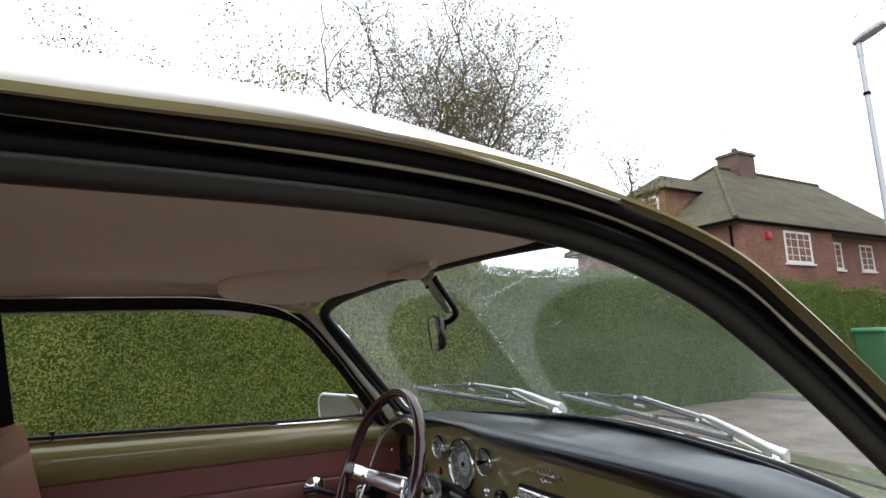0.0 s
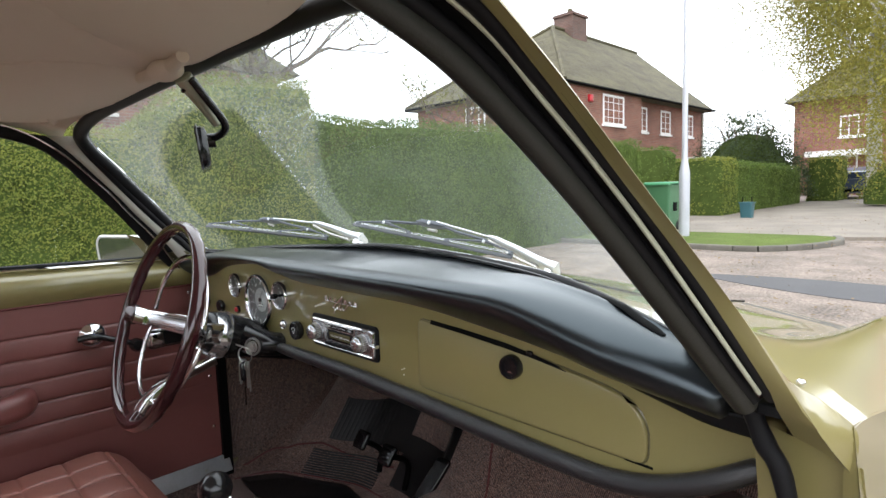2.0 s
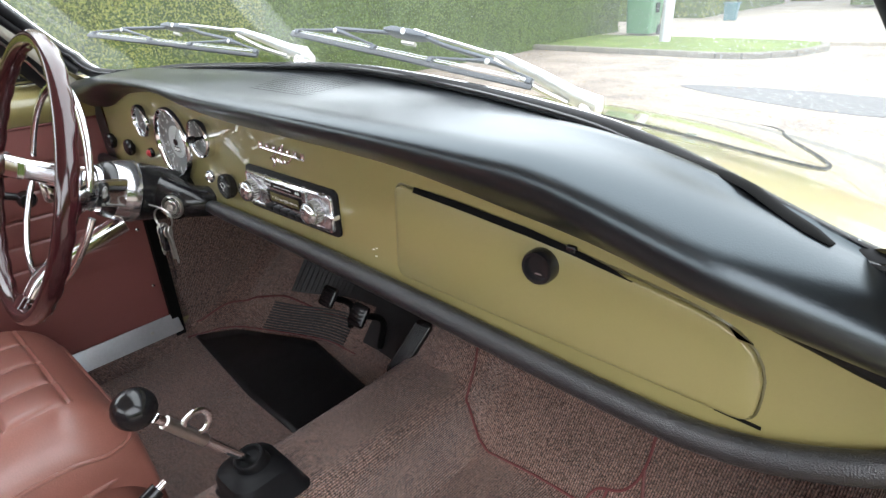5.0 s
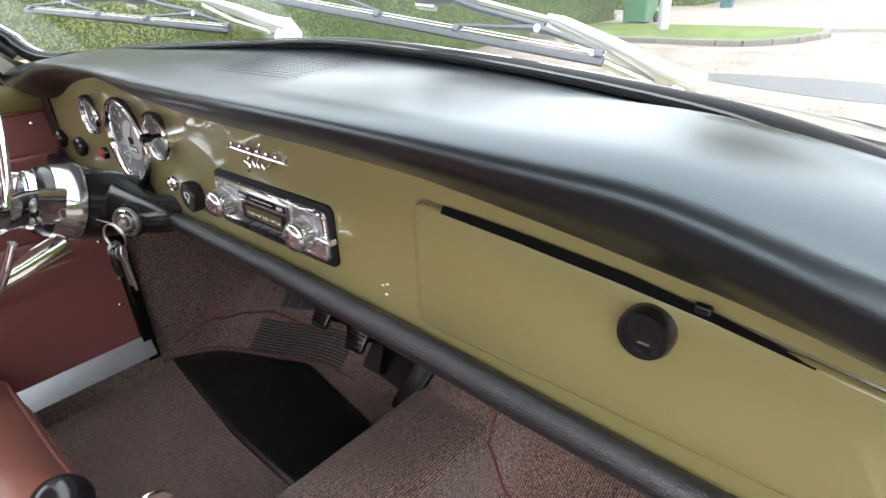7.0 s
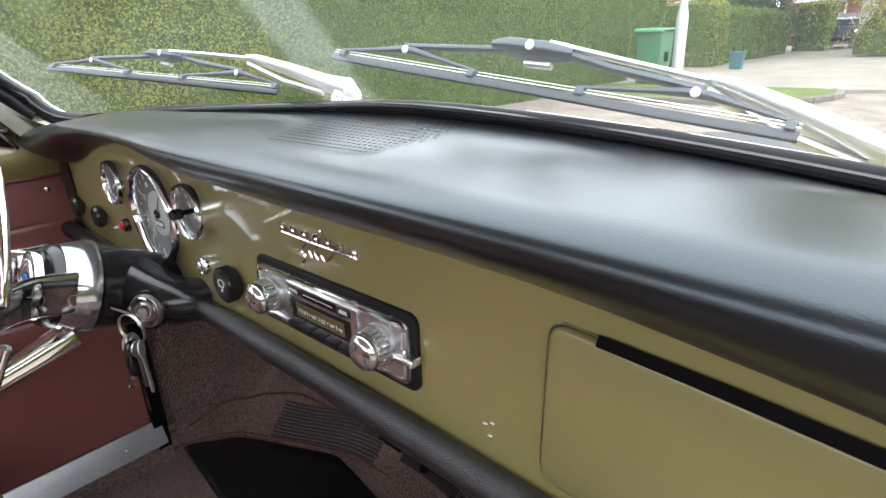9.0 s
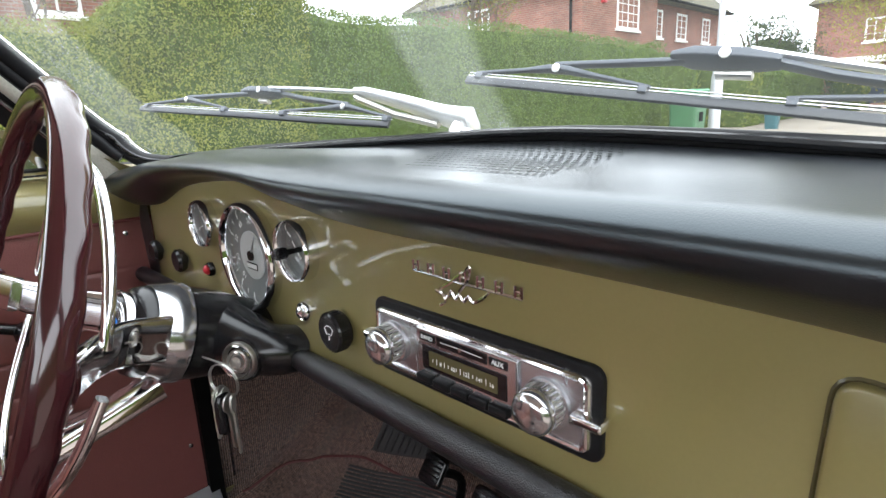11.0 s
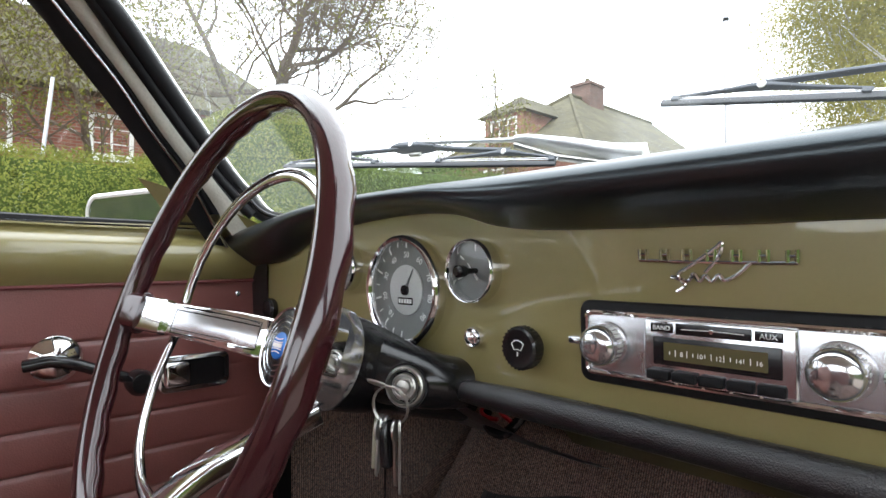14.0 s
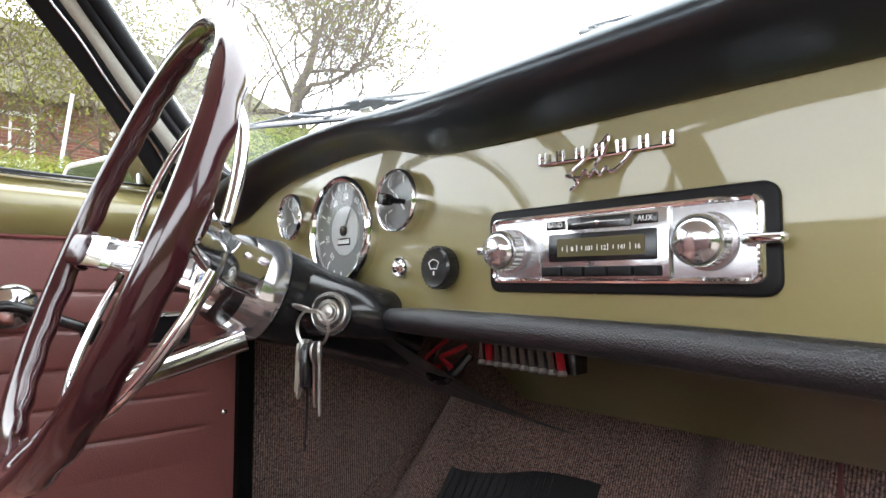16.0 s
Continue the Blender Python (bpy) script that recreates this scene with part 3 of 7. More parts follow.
Geo().tube([p + lerp(V(0.0035, -0.0075, 0.001), V(0.0085, -0.0045, -0.0050), flow(p.z, [(1.10, 0), (1.20, 0.7), (1.24, 1)])) for p in STRIP[strip_i:]], 0.0020, 10).make("bright_strip", CREAM, shell, "narrow pale bright metal strip")
Geo().tube(between(STRIP, edge, 0.56, (0, 0.004, 0))[seal_i:], 0.0070, 16, flat=0.8, taper=lambda t: flow(t, [(0, 0.75), (0.35, 0.85), (0.6, 1.0), (1, 1.0)])).make("outer_seal", RUBBER, shell)
Geo().ruled([lerp(p, q, flow(p.z, [(0.86, -0.5), (0.90, -0.3), (0.93, 0), (1.3, 0)])) for p, q in zip(edge, brim)], brim, (0.004, -0.003, 0.003), 3).make("roof_gutter", PAINT, shell, "olive painted pillar edge and roof gutter")

# the driver's side: window edge, bright bead and trim edge rise to the roof rail
L_WIN = spline([(-0.694, -0.072, 0.920), (-0.680, -0.107, 0.960), (-0.668, -0.133, 0.992), (-0.656, -0.163, 1.029), (-0.643, -0.195, 1.067), (-0.631, -0.229, 1.104), (-0.618, -0.262, 1.138),
                (-0.605, -0.296, 1.174), (-0.590, -0.359, 1.217), (-0.587, -0.473, 1.243), (-0.587, -0.622, 1.250), (-0.590, -1.0, 1.244)], 70)
L_BEAD = spline([(-0.684, -0.044, 0.912), (-0.676, -0.065, 0.942), (-0.660, -0.098, 0.990), (-0.637, -0.160, 1.058), (-0.621, -0.198, 1.103), (-0.609, -0.232, 1.138), (-0.584, -0.299, 1.200),
                 (-0.577, -0.361, 1.240), (-0.577, -0.419, 1.258), (-0.577, -0.526, 1.272), (-0.577, -0.622, 1.276), (-0.580, -1.0, 1.270)], 70)
L_TRIM = spline([(-0.668, 0.004, 0.925), (-0.663, -0.020, 0.947), (-0.647, -0.068, 0.991), (-0.638, -0.098, 1.022), (-0.622, -0.142, 1.066), (-0.600, -0.200, 1.130), (-0.586, -0.232, 1.167),
                 (-0.574, -0.256, 1.200), (-0.566, -0.272, 1.236)], 40)
Geo().ruled(L_BEAD, L_WIN, (0.003, -0.003, 0), 4).make("window_seal", RUBBER, shell, "broad black rubber and frame at the driver's window")
Geo().tube([p + V(0.004, -0.005, 0) for p in L_BEAD], 0.0021, 8).make("pillar_bead", CHROME, shell)
Geo().tube([p + V(-0.010, 0.010, 0.006) for p in L_WIN], 0.0085, 10).make("window_frame", RUBBER, shell)
Geo().ruled([p + V(-0.018, 0.012, 0.008) for p in L_WIN], [p + V(-0.030, 0.045, 0.016) for p in L_WIN], (-0.004, 0, 0)).make("roof_gutter", PAINT, shell)

# the pillar skins either side of the screen
k_side = [p for p in ws_curve if p.x > 0.45 and 0.935 < p.z < 1.262 and p.y < 0.02]
k_side = spline(sorted(k_side, key=lambda p: p.z), 40)


def near_z(curve, z):
    best = curve[0]
    for p, q in zip(curve, curve[1:]):
        if p.z <= z <= q.z:
            t = (z - p.z) / max(1e-6, q.z - p.z)
            return lerp(p, q, t)
        if abs(p.z - z) < abs(best.z - z):
            best = p
    return best


inn = [near_z(INNER[:40], min(p.z, 1.215)) for p in k_side]
outr = [near_z(between(STRIP, OUTER, 0.68)[:40], min(p.z, 1.23)) for p in k_side]
near, far = [p + V(0.010, -0.012, -0.004) for p in k_side], [p + V(0.012, -0.004, 0.002) for p in inn]
midl = between(near, far, 0.42)
Geo().ruled([p + V(-0.003, -0.007, 0) for p in midl], [p + V(-0.004, -0.006, 0) for p in far], (-0.003, -0.004, 0)).make("pillar_seal", PILLARV, shell, "dark olive-grey vinyl on the pillar")
Geo().tube([p + V(-0.004, -0.008, 0) for p in midl], 0.0018, 6).make("pillar_bead", CHROME, shell)
Geo().ruled(near, midl, (0, -0.003, 0)).make("pillar_trim", TRIMVINYL, shell, "perforated beige vinyl windscreen pillar trim")
Geo().ruled([p + V(0.004, 0.008, 0.004) for p in k_side], outr).make("windscreen_pillar", PAINT, shell)
# and the driver's side
l_side = spline(sorted([p for p in ws_curve if p.x < -0.50 and 0.958 < p.z < 1.240], key=lambda p: p.z), 40)
l_trim = [near_z(L_TRIM, p.z) for p in l_side]
l_bead = [near_z(L_BEAD[:45], p.z) for p in l_side]
flap = [p + V(0.0, -0.006, 0) for p in l_side]
Geo().ruled(flap, l_trim, (0.002, -0.003, 0), 3).make("screen_rubber_flap", RUBBER, shell, "broad black rubber beside the windscreen")
Geo().tube(between(flap, l_trim, 0.45, (0.001, -0.003, 0)), 0.0075, 12).make("screen_rubber_bulb", RUBBER, shell)
Geo().ruled(L_TRIM, [lerp(p, near_z(L_BEAD[:45], p.z), 0.74) for p in L_TRIM], (0.003, -0.004, 0), 3).make("pillar_trim", TRIMVINYL, shell, "perforated beige vinyl windscreen pillar trim")
Geo().ruled(between(l_trim, l_bead, 0.70), l_bead, (0.002, -0.002, 0)).make("pillar_seal", RUBBER, shell)
Geo().ruled([p + V(-0.004, 0.008, 0.004) for p in l_side], [near_z(L_WIN[:45], p.z) + V(-0.024, 0.024, 0) for p in l_side]).make("windscreen_pillar", PAINT, shell)

# windscreen, its rubber and bright bead
rub_r = lambda p: flow(p.z, [(0.90, 0.0110), (0.99, 0.0112), (1.03, 0.0125), (1.3, 0.0135)]) * (1 if p.z > 1.0 else flow(abs(p.x), [(0, 0.78), (0.3, 0.80), (0.5, 1.0), (0.7, 1.0)]))
Geo().tube([p + V(0, 0, -0.001) * max(0, min(1, (1.01 - p.z) / 0.02)) for p in ws_curve], 1.0, 10, closed=True, taper=lambda t: rub_r(ws_curve[min(139, round(t * 139))])).make("windscreen_rubber", RUBBER, shell, "black rubber windscreen surround")
ws_mid = sum(ws_curve, V(0, 0, 0)) / len(ws_curve)
Geo().tube([p + (ws_mid - p).normalized() * 0.0085 + V(0, -0.004, 0) for p in ws_curve], 0.0034, 8, closed=True).make("rubber_lip", PLASTIC, shell, "glossy lip of the windscreen rubber")
Geo().tube([p + V(0, 0.014, 0.002) for p in ws_curve], 0.0034, 8, closed=True).make("windscreen_bead", CHROME, shell, "thin chrome bead round windscreen")
g = Geo()
rings = []
for k in (1.0, 0.85, 0.65, 0.45, 0.25, 0.08):
    rings.append([V(p.x * k, ws_y(p.x * k, 1.12 + (p.z - 1.12) * k) + 0.004, 1.12 + (p.z - 1.12) * k) for p in ws_curve])
g.loops(rings, cap1=True).make("windscreen", WSGLASS, shell, "partly misted curved windscreen with wiped arcs").visible_shadow = False

BEADS = random.Random(17)
g = Geo()
for (cx, cz), (tx, tz), n in (((-0.0145, 1.207), (-0.0815, 1.098), 26),):
    for k in range(n):
        t = BEADS.random()
        bx_, bz_ = lerp(cx, tx, t) + BEADS.gauss(0, 0.002), lerp(cz, tz, t) + BEADS.gauss(0, 0.002)
        g.ball((bx_, ws_y(bx_, bz_) + 0.006, bz_), BEADS.uniform(0.0005, 0.0012), 7, 5, (1, 0.6, 1.2))
tagged(g.make("water_beads", BEAD, shell, "clear water beads along the wiped edge"), kind="stuff")

# roof skin and headlining
ROOF_C = [(0.0, 1.300), (0.25, 1.328), (0.5, 1.338), (0.75, 1.325), (1.0, 1.29)]


def roof(u, v, drop=0.0, narrow=1.0):
    a = abs(u)
    xr = lerp(0.655, 0.645, min(1, v * 3)) * narrow
    zr = flow(v, [(0, 1.226), (0.12, 1.243), (0.25, 1.256), (0.6, 1.252), (1, 1.24)]) - drop * 0.4
    y0 = -0.252 - 0.195 * a ** 3
    zc = flow(v, ROOF_C) - drop
    return V(u * xr, lerp(y0, -1.32, v), zr + (zc - zr) * (1 - 0.5 * a ** 2 - 0.5 * a ** 14))


for s in (1, -1):
    low = [p for p in between(STRIP, OUTER, 0.92) if -1.0 <= p.y < -0.455]
    up_ = [roof(1, (-0.447 - p.y) / 0.873) for p in low]
    Geo().ruled([V(s * p.x, p.y, p.z) for p in low], [V(s * p.x, p.y, p.z) for p in up_], (0.003 * s, 0, 0)).make("roof_side", ROOFP, shell)
Geo().grid(lambda u, v: roof(2 * u - 1, v), 40, 30).make("roof_panel", ROOFP, shell, "glossy off-white roof panel under pale sky")
liner = thing("headlining", "smooth beige vinyl headlining under the roof", "headlining", (0, -0.7, 1.2), kind="structure")
def lining(u, v):
    """Follows the roof; at the driver's side it runs on to the screen corner and the window rail."""
    p = roof(u, v, 0.022, 0.905) + V(0, -0.012, 0)
    if u < 0:
        k = min(1.0, max(0.0, -u - 0.45) / 0.5) ** 2
        p += V(0, 0.160 * abs(u) ** 3 * (1 - v), 0.030 * k * flow(v, [(0, 0.5), (0.15, 1), (1, 1)]))
    return p


Geo().grid(lambda u, v: lining(2 * u - 1, v), 40, 30).make("lining_panel", LINER, liner)

# front: bonnet and wings as one pressed skin, with shut line
def nose(x, y):
    a = abs(x)
    z = 0.962 - 0.055 * min(0.0, y - 0.13) - 0.15 * max(0.0, y - 0.13) - 0.04 * max(0.0, y - 0.13) ** 2
    z -= 0.115 * (a / 0.8) ** 2 * (0.6 + 0.4 * min(1, y))
    k = min(1, max(0, (y - 0.13) / 0.40))
    z += (0.058 * math.exp(-((a - 0.735) / 0.062) ** 2) - 0.020 * math.exp(-((a - 0.655) / 0.045) ** 2)) * k
    if a > 0.75:
        z -= 2.6 * (a - 0.75) ** 1.5
    if y > 1.45:
        z -= 0.9 * (y - 1.45) ** 1.7
    return z


def wing_edge(y):
    return table(y, [(-0.05, 0.778), (0.4, 0.805), (0.9, 0.812), (1.5, 0.77), (1.95, 0.60)])


def cowl_y(x):
    return ws_y(x, 0.975) + 0.018 if abs(x) < 0.64 else lerp(ws_y(0.64, 0.975) + 0.018, -0.05, min(1, (abs(x) - 0.64) / 0.12))


def nose_pt(u, v):
    s = 2 * u - 1
    y = lerp(0, 1.95, v ** 1.1)
    x = s * wing_edge(y)
    yy = lerp(cowl_y(x), 1.95 - 0.35 * s * s, v ** 1.1)
    return V(x, yy, nose(x, yy) if v > 0 else nose(x, yy) - 0.002)


Geo().grid(nose_pt, 60, 40).make("front_body_panel", PAINT, shell, "pale olive curved bonnet and front wings")
seam = spline([(0.0, 0.30, 0), (0.32, 0.275, 0), (0.49, 0.262, 0), (0.542, 0.275, 0), (0.552, 0.315, 0), (0.535, 0.40, 0), (0.436, 0.70, 0), (0.36, 1.05, 0), (0.22, 1.42, 0), (0, 1.55, 0)], 60)
for s in (1, -1):
    Geo().tube([V(s * p.x, p.y, nose(p.x, p.y) + 0.0005) for p in seam], 0.0022, 6).make("bonnet_shut_line", DARK, shell)
for s in (1, -1):
    def flank(u, v, s=s):
        y = lerp(-0.02, 1.9, u)
        x = wing_edge(y)
        yy = lerp(cowl_y(x), 1.95 - 0.35, (y + 0.02) / 1.92)
        bul = 0.018 * math.sin(math.pi * min(1, v * 1.4))
        return V(s * (x + bul - 0.05 * v * v), yy, lerp(nose(x, yy), 0.24, v))
    Geo().grid(flank, 24, 10).make("wing_side", PAINT, shell)
for s in (1, -1):
    Geo().ball((s * 0.736, -0.025, nose(0.736, -0.025) + 0.002), 0.0038, 12, 8, (1, 1.2, 0.8)).make("washer_jet", CHROME, shell)
# the scuttle corners and wing backs join the pillar feet
for s in (1, -1):
    foot = [near_z(brim[:30], z) for z in (0.852, 0.87, 0.89, 0.92, 0.95, 0.98, 1.01)]
    cowl = [V(x, cowl_y(x), nose(x, cowl_y(x))) for x in (0.778, 0.765, 0.75, 0.72, 0.69, 0.66, 0.62)]
    fl = lambda c: [V(s * p.x, p.y, p.z) for p in c]
    Geo().ruled(fl(foot), fl(cowl), (0.004 * s, 0, 0.006)).make("scuttle_corner", PAINT, shell)
    back = [V(0.778 + 0.018 * math.sin(math.pi * min(1, v * 1.4)) - 0.05 * v * v, -0.05, lerp(nose(0.778, -0.05), 0.24, v)) for v in (0, 0.15, 0.3, 0.5, 0.7, 0.9, 1.0)]
    post = [lerp(V(0.772, -0.046, 0.852), V(0.775, 0.03, 0.26), v) for v in (0, 0.15, 0.3, 0.5, 0.7, 0.9, 1.0)]
    Geo().ruled(fl(back), fl(post)).make("wing_back", PAINT, shell)
# rear: tail, quarter panels, sills and floor pan close the shell
def tail(u, v):
    a = 2 * u - 1
    y = lerp(-1.32, -2.45, v)
    zc = table(v, [(0, 1.29), (0.35, 1.16), (0.65, 0.98), (1, 0.70)])
    xr = lerp(0.645, 0.70, v)
    return V(a * xr, y, lerp(zc, table(v, [(0, 1.24), (0.4, 1.0), (1, 0.62)]), abs(a) ** 2.5))


Geo().grid(lambda u, v: tail(u, 0.62 + 0.38 * v), 24, 10).make("engine_lid", PAINT, shell)
for lo, hi in ((0.0, 0.10), (0.90, 1.0)):
    Geo().grid(lambda u, v: tail(lerp(lo, hi, u), 0.62 * v), 4, 12).make("rear_pillar", PAINT, shell)
Geo().grid(lambda u, v: tail(lerp(0.1, 0.9, u), 0.05 * v), 16, 2).make("rear_header", PAINT, shell)
Geo().grid(lambda u, v: tail(lerp(0.1, 0.9, u), lerp(0.05, 0.62, v)), 16, 10).make("rear_window", GLASS, shell, "clear rear window").visible_shadow = False
for s in (1, -1):
    def quarter(u, v, s=s):
        y = lerp(-1.0, -2.45, u)
        top = table(u, [(0, 1.245), (0.25, 1.24), (0.5, 1.0), (1, 0.62)])
        z = lerp(top, 0.24, v)
        return V(s * table(z, [(0.2, 0.76), (0.55, 0.80), (0.9, 0.76), (1.25, 0.648)]) * lerp(1.0, 0.90, u * u), y, z)
    Geo().grid(lambda u, v: quarter(lerp(0.32, 1, u), 0.30 * v), 14, 4).make("quarter_panel", PAINT, shell)
    Geo().grid(lambda u, v: quarter(u, lerp(0.30, 1, v)), 20, 10).make("quarter_panel", PAINT, shell)
    Geo().grid(lambda u, v: quarter(lerp(0.04, 0.32, u), 0.30 * v), 6, 4).make("quarter_window", GLASS, shell, "clear rear quarter window").visible_shadow = False
    solid(Geo().grid(lambda u, v, s=s: V(s * lerp(0.70, 0.79, v), lerp(0.08, -1.0, u), lerp(0.335, 0.24, v)), 6, 3).make("door_sill", PAINT, shell), 0.004)
Geo().loops([[V(-0.70, -2.45, z), V(0.70, -2.45, z)] for z in (0.24, 0.45, 0.64)], closed_u=False).make("rear_apron", PAINT, shell)
Geo().box((-0.78, -2.45, 0.20), (0.78, 0.62, 0.238)).make("floor_pan", DARK, shell)
Geo().loops([[V(-0.62, -1.25, z), V(0.62, -1.25, z)] for z in (0.24, 0.6, 0.95)], closed_u=False).make("rear_bulkhead", MAROON, shell)
for sx in (1, -1):
    for wy in (1.12, -1.28):
        w = Geo().lathe([(0.17, -0.07), (0.30, -0.075), (0.318, -0.05), (0.32, 0.05), (0.30, 0.075), (0.18, 0.07)], (sx * 0.66, wy, 0.32), (sx, 0, 0), 32).make("tyre", TYRE, shell)
        Geo().lathe([(0.05, 0.04), (0.18, 0.06), (0.185, 0.02), (0.10, 0.075), (0.07, 0.085), (0.03, 0.09)], (sx * 0.66, wy, 0.32), (sx, 0, 0), 28).make("wheel_rim", CHROME, w)
# short painted upright of the hinge pillar, and its hanging seal, by the open doorway
Geo().ruled(spline([(0.700, -0.03, 0.875), (0.705, 0.0, 0.70), (0.71, 0.03, 0.50), (0.70, 0.04, 0.30)], 14), spline([(0.785, -0.045, 0.86), (0.795, 0.0, 0.70), (0.80, 0.03, 0.50), (0.79, 0.04, 0.26)], 14)).make("hinge_pillar", PAINT, shell)
Geo().tube(spline([(0.706, -0.055, 0.892), (0.716, -0.050, 0.862), (0.730, -0.045, 0.83), (0.742, -0.025, 0.72), (0.752, 0.01, 0.52), (0.748, 0.03, 0.33)], 24), 0.0078, 12, taper=lambda t: 1.1 - 0.1 * math.sin(t * 23) * math.sin(t * 9)).make("hanging_seal", RUBBER, shell, "worn black rubber door seal hanging down the jamb")
Geo().box((0.712, -0.065, 0.893), (0.752, -0.048, 0.903), 0.002).make("strip_foot", RUBBER, shell)

# left door, closed
DX = -0.715
door = thing("driver_door", "olive door top over pleated maroon vinyl trim panel", "car door", (DX, -0.45, 0.34))


def belt_z(y):
    return lerp(0.936, 0.960, min(1, max(0, (-y - 0.1) / 0.8)))


def door_top(u, v):
    y = lerp(0.03, -0.97, u)
    z0, z1 = 0.862, belt_z(y)
    t = v
    x = DX + 0.012 + 0.020 * math.sin(math.pi * min(1, t * 1.05)) - 0.028 * max(0, t - 0.72) / 0.28
    return V(x, y, lerp(z0, z1 + 0.004, t))


Geo().grid(door_top, 24, 12).make("door_top", PAINT, door, "glossy olive painted rail below the window")


def trim_panel(u, v):
    y = lerp(0.045 + 0.01 * v, -0.97, u)
    z = lerp(0.862, 0.345, v)
    d = 0.0
    for k in range(5):
        zz = 0.79 - 0.052 * k - 0.01 * (y + 0.3)
        if y < -0.045:
            d = max(d, 0.0035 * math.exp(-((z - zz) / 0.0024) ** 2))
    puff = 0.0022 * abs(math.sin(math.pi * (0.79 - z) / 0.052)) if 0.53 < z < 0.79 and y < -0.045 else 0
    return V(DX + 0.012 - d + puff, y, z)


Geo().grid(trim_panel, 40, 300).make("trim_panel", MAROON, door, "pleated maroon vinyl")
Geo().tube([V(DX + 0.014, y, 0.862) for y in (0.03, -0.3, -0.6, -0.97)], 0.003, 6).make("trim_edge", PIPING, door)
solid(Geo().grid(lambda u, v: V(lerp(DX, -0.78, math.sin(v * 1.5)), lerp(0.05, -0.97, u), lerp(belt_z(-0.4), 0.30, v)), 10, 10).make("outer_skin", PAINT, door), 0.003)
Geo().tube([V(DX - 0.008, y, belt_z(y) + 0.004) for y in (0.02, -0.25, -0.5, -0.75, -0.96)], 0.008, 8).make("window_weatherstrip", RUBBER, door)
Geo().tube([V(DX + 0.004, y, belt_z(y) + 0.001) for y in (0.02, -0.25, -0.5, -0.75, -0.96)], 0.003, 6).make("weatherstrip_bead", CHROME, door)
for yy, zz in ((0.018, 0.597), (-0.0226, 0.842), (0.018, 0.45)):
    Geo().lathe([(0.0045, 0), (0.004, 0.002), (0.002, 0.003)], (DX + 0.012, yy, zz), (1, 0, 0), 10).make("trim_screw", CHROME, door)
Geo().lathe([(0.0035, 0), (0.0035, 0.012), (0.006, 0.014), (0.006, 0.02), (0.003, 0.022)], (DX + 0.006, -0.86, belt_z(-0.86)), (0, 0, 1), 12).make("lock_button", PLASTIC, door, "black lock button")
crank = Geo().lathe([(0.029, 0), (0.029, 0.005), (0.022, 0.012), (0.012, 0.018)], (DX + 0.014, -0.256, 0.7725), (1, 0, 0), 24).make("window_winder", CHROME, door, "chrome winder boss with black arm")
Geo().bar(spline([(DX + 0.034, -0.29, 0.770), (DX + 0.042, -0.256, 0.7725), (DX + 0.046, -0.20, 0.750), (DX + 0.046, -0.172, 0.738)], 12), rr(0.014, 0.021, 0.006, 3), (1, 0, 0)).make("winder_arm", PLASTIC, crank)
Geo().lathe([(0.008, -0.004), (0.016, 0.002), (0.017, 0.018), (0.012, 0.027)], (DX + 0.046, -0.172, 0.737), (1, 0, 0.0), 18).make("winder_knob", PLASTIC, crank)
plate_at = lambda u, v, d: V(DX + 0.014 + d, -0.088 + u, 0.733 + v)
rel = Geo().prism(rr(0.10, 0.052, 0.012), plate_at, 0, 0.006, 0.002).make("release_plate", CHROME, door, "chrome door release plate")
Geo().prism(rr(0.084, 0.038, 0.009), plate_at, 0.0062, 0.0068, 0).make("release_recess", PLASTIC, rel)
Geo().prism(rr(0.034, 0.034, 0.006), lambda u, v, d: plate_at(u - 0.026, v, d), 0.007, 0.014, 0.003).make("release_lever", CHROME, rel)
Geo().bar(spline([(DX + 0.015, -0.40, 0.650), (DX + 0.042, -0.42, 0.646), (DX + 0.054, -0.48, 0.645), (DX + 0.054, -0.64, 0.645), (DX + 0.02, -0.68, 0.645)], 22), rr(0.050, 0.060, 0.022, 4), (0, 0, 1)).make("armrest", MAROON, door, "padded maroon armrest")
g = Geo()
top = [p + V(-0.006, 0.004, 0.004) for p in L_WIN]
bot = [V(DX - 0.006, p.y, belt_z(p.y)) for p in top]
g.ruled(top[3:], bot[3:], (-0.012, 0, 0), 8).make("door_glass", GLASS, door, "clear closed driver's window").visible_shadow = False
Geo().ruled([V(-0.60, -0.955, 1.24), V(-0.72, -0.925, 0.955)], [V(-0.60, -1.0, 1.24), V(-0.72, -0.975, 0.955)]).make("rear_window_frame", RUBBER, door)
Geo().ruled([V(-0.585, -0.985, 1.26), V(-0.70, -0.955, 0.90)], [V(-0.585, -1.12, 1.26), V(-0.70, -1.12, 0.90)]).make("rear_pillar_trim", MAROON, shell)

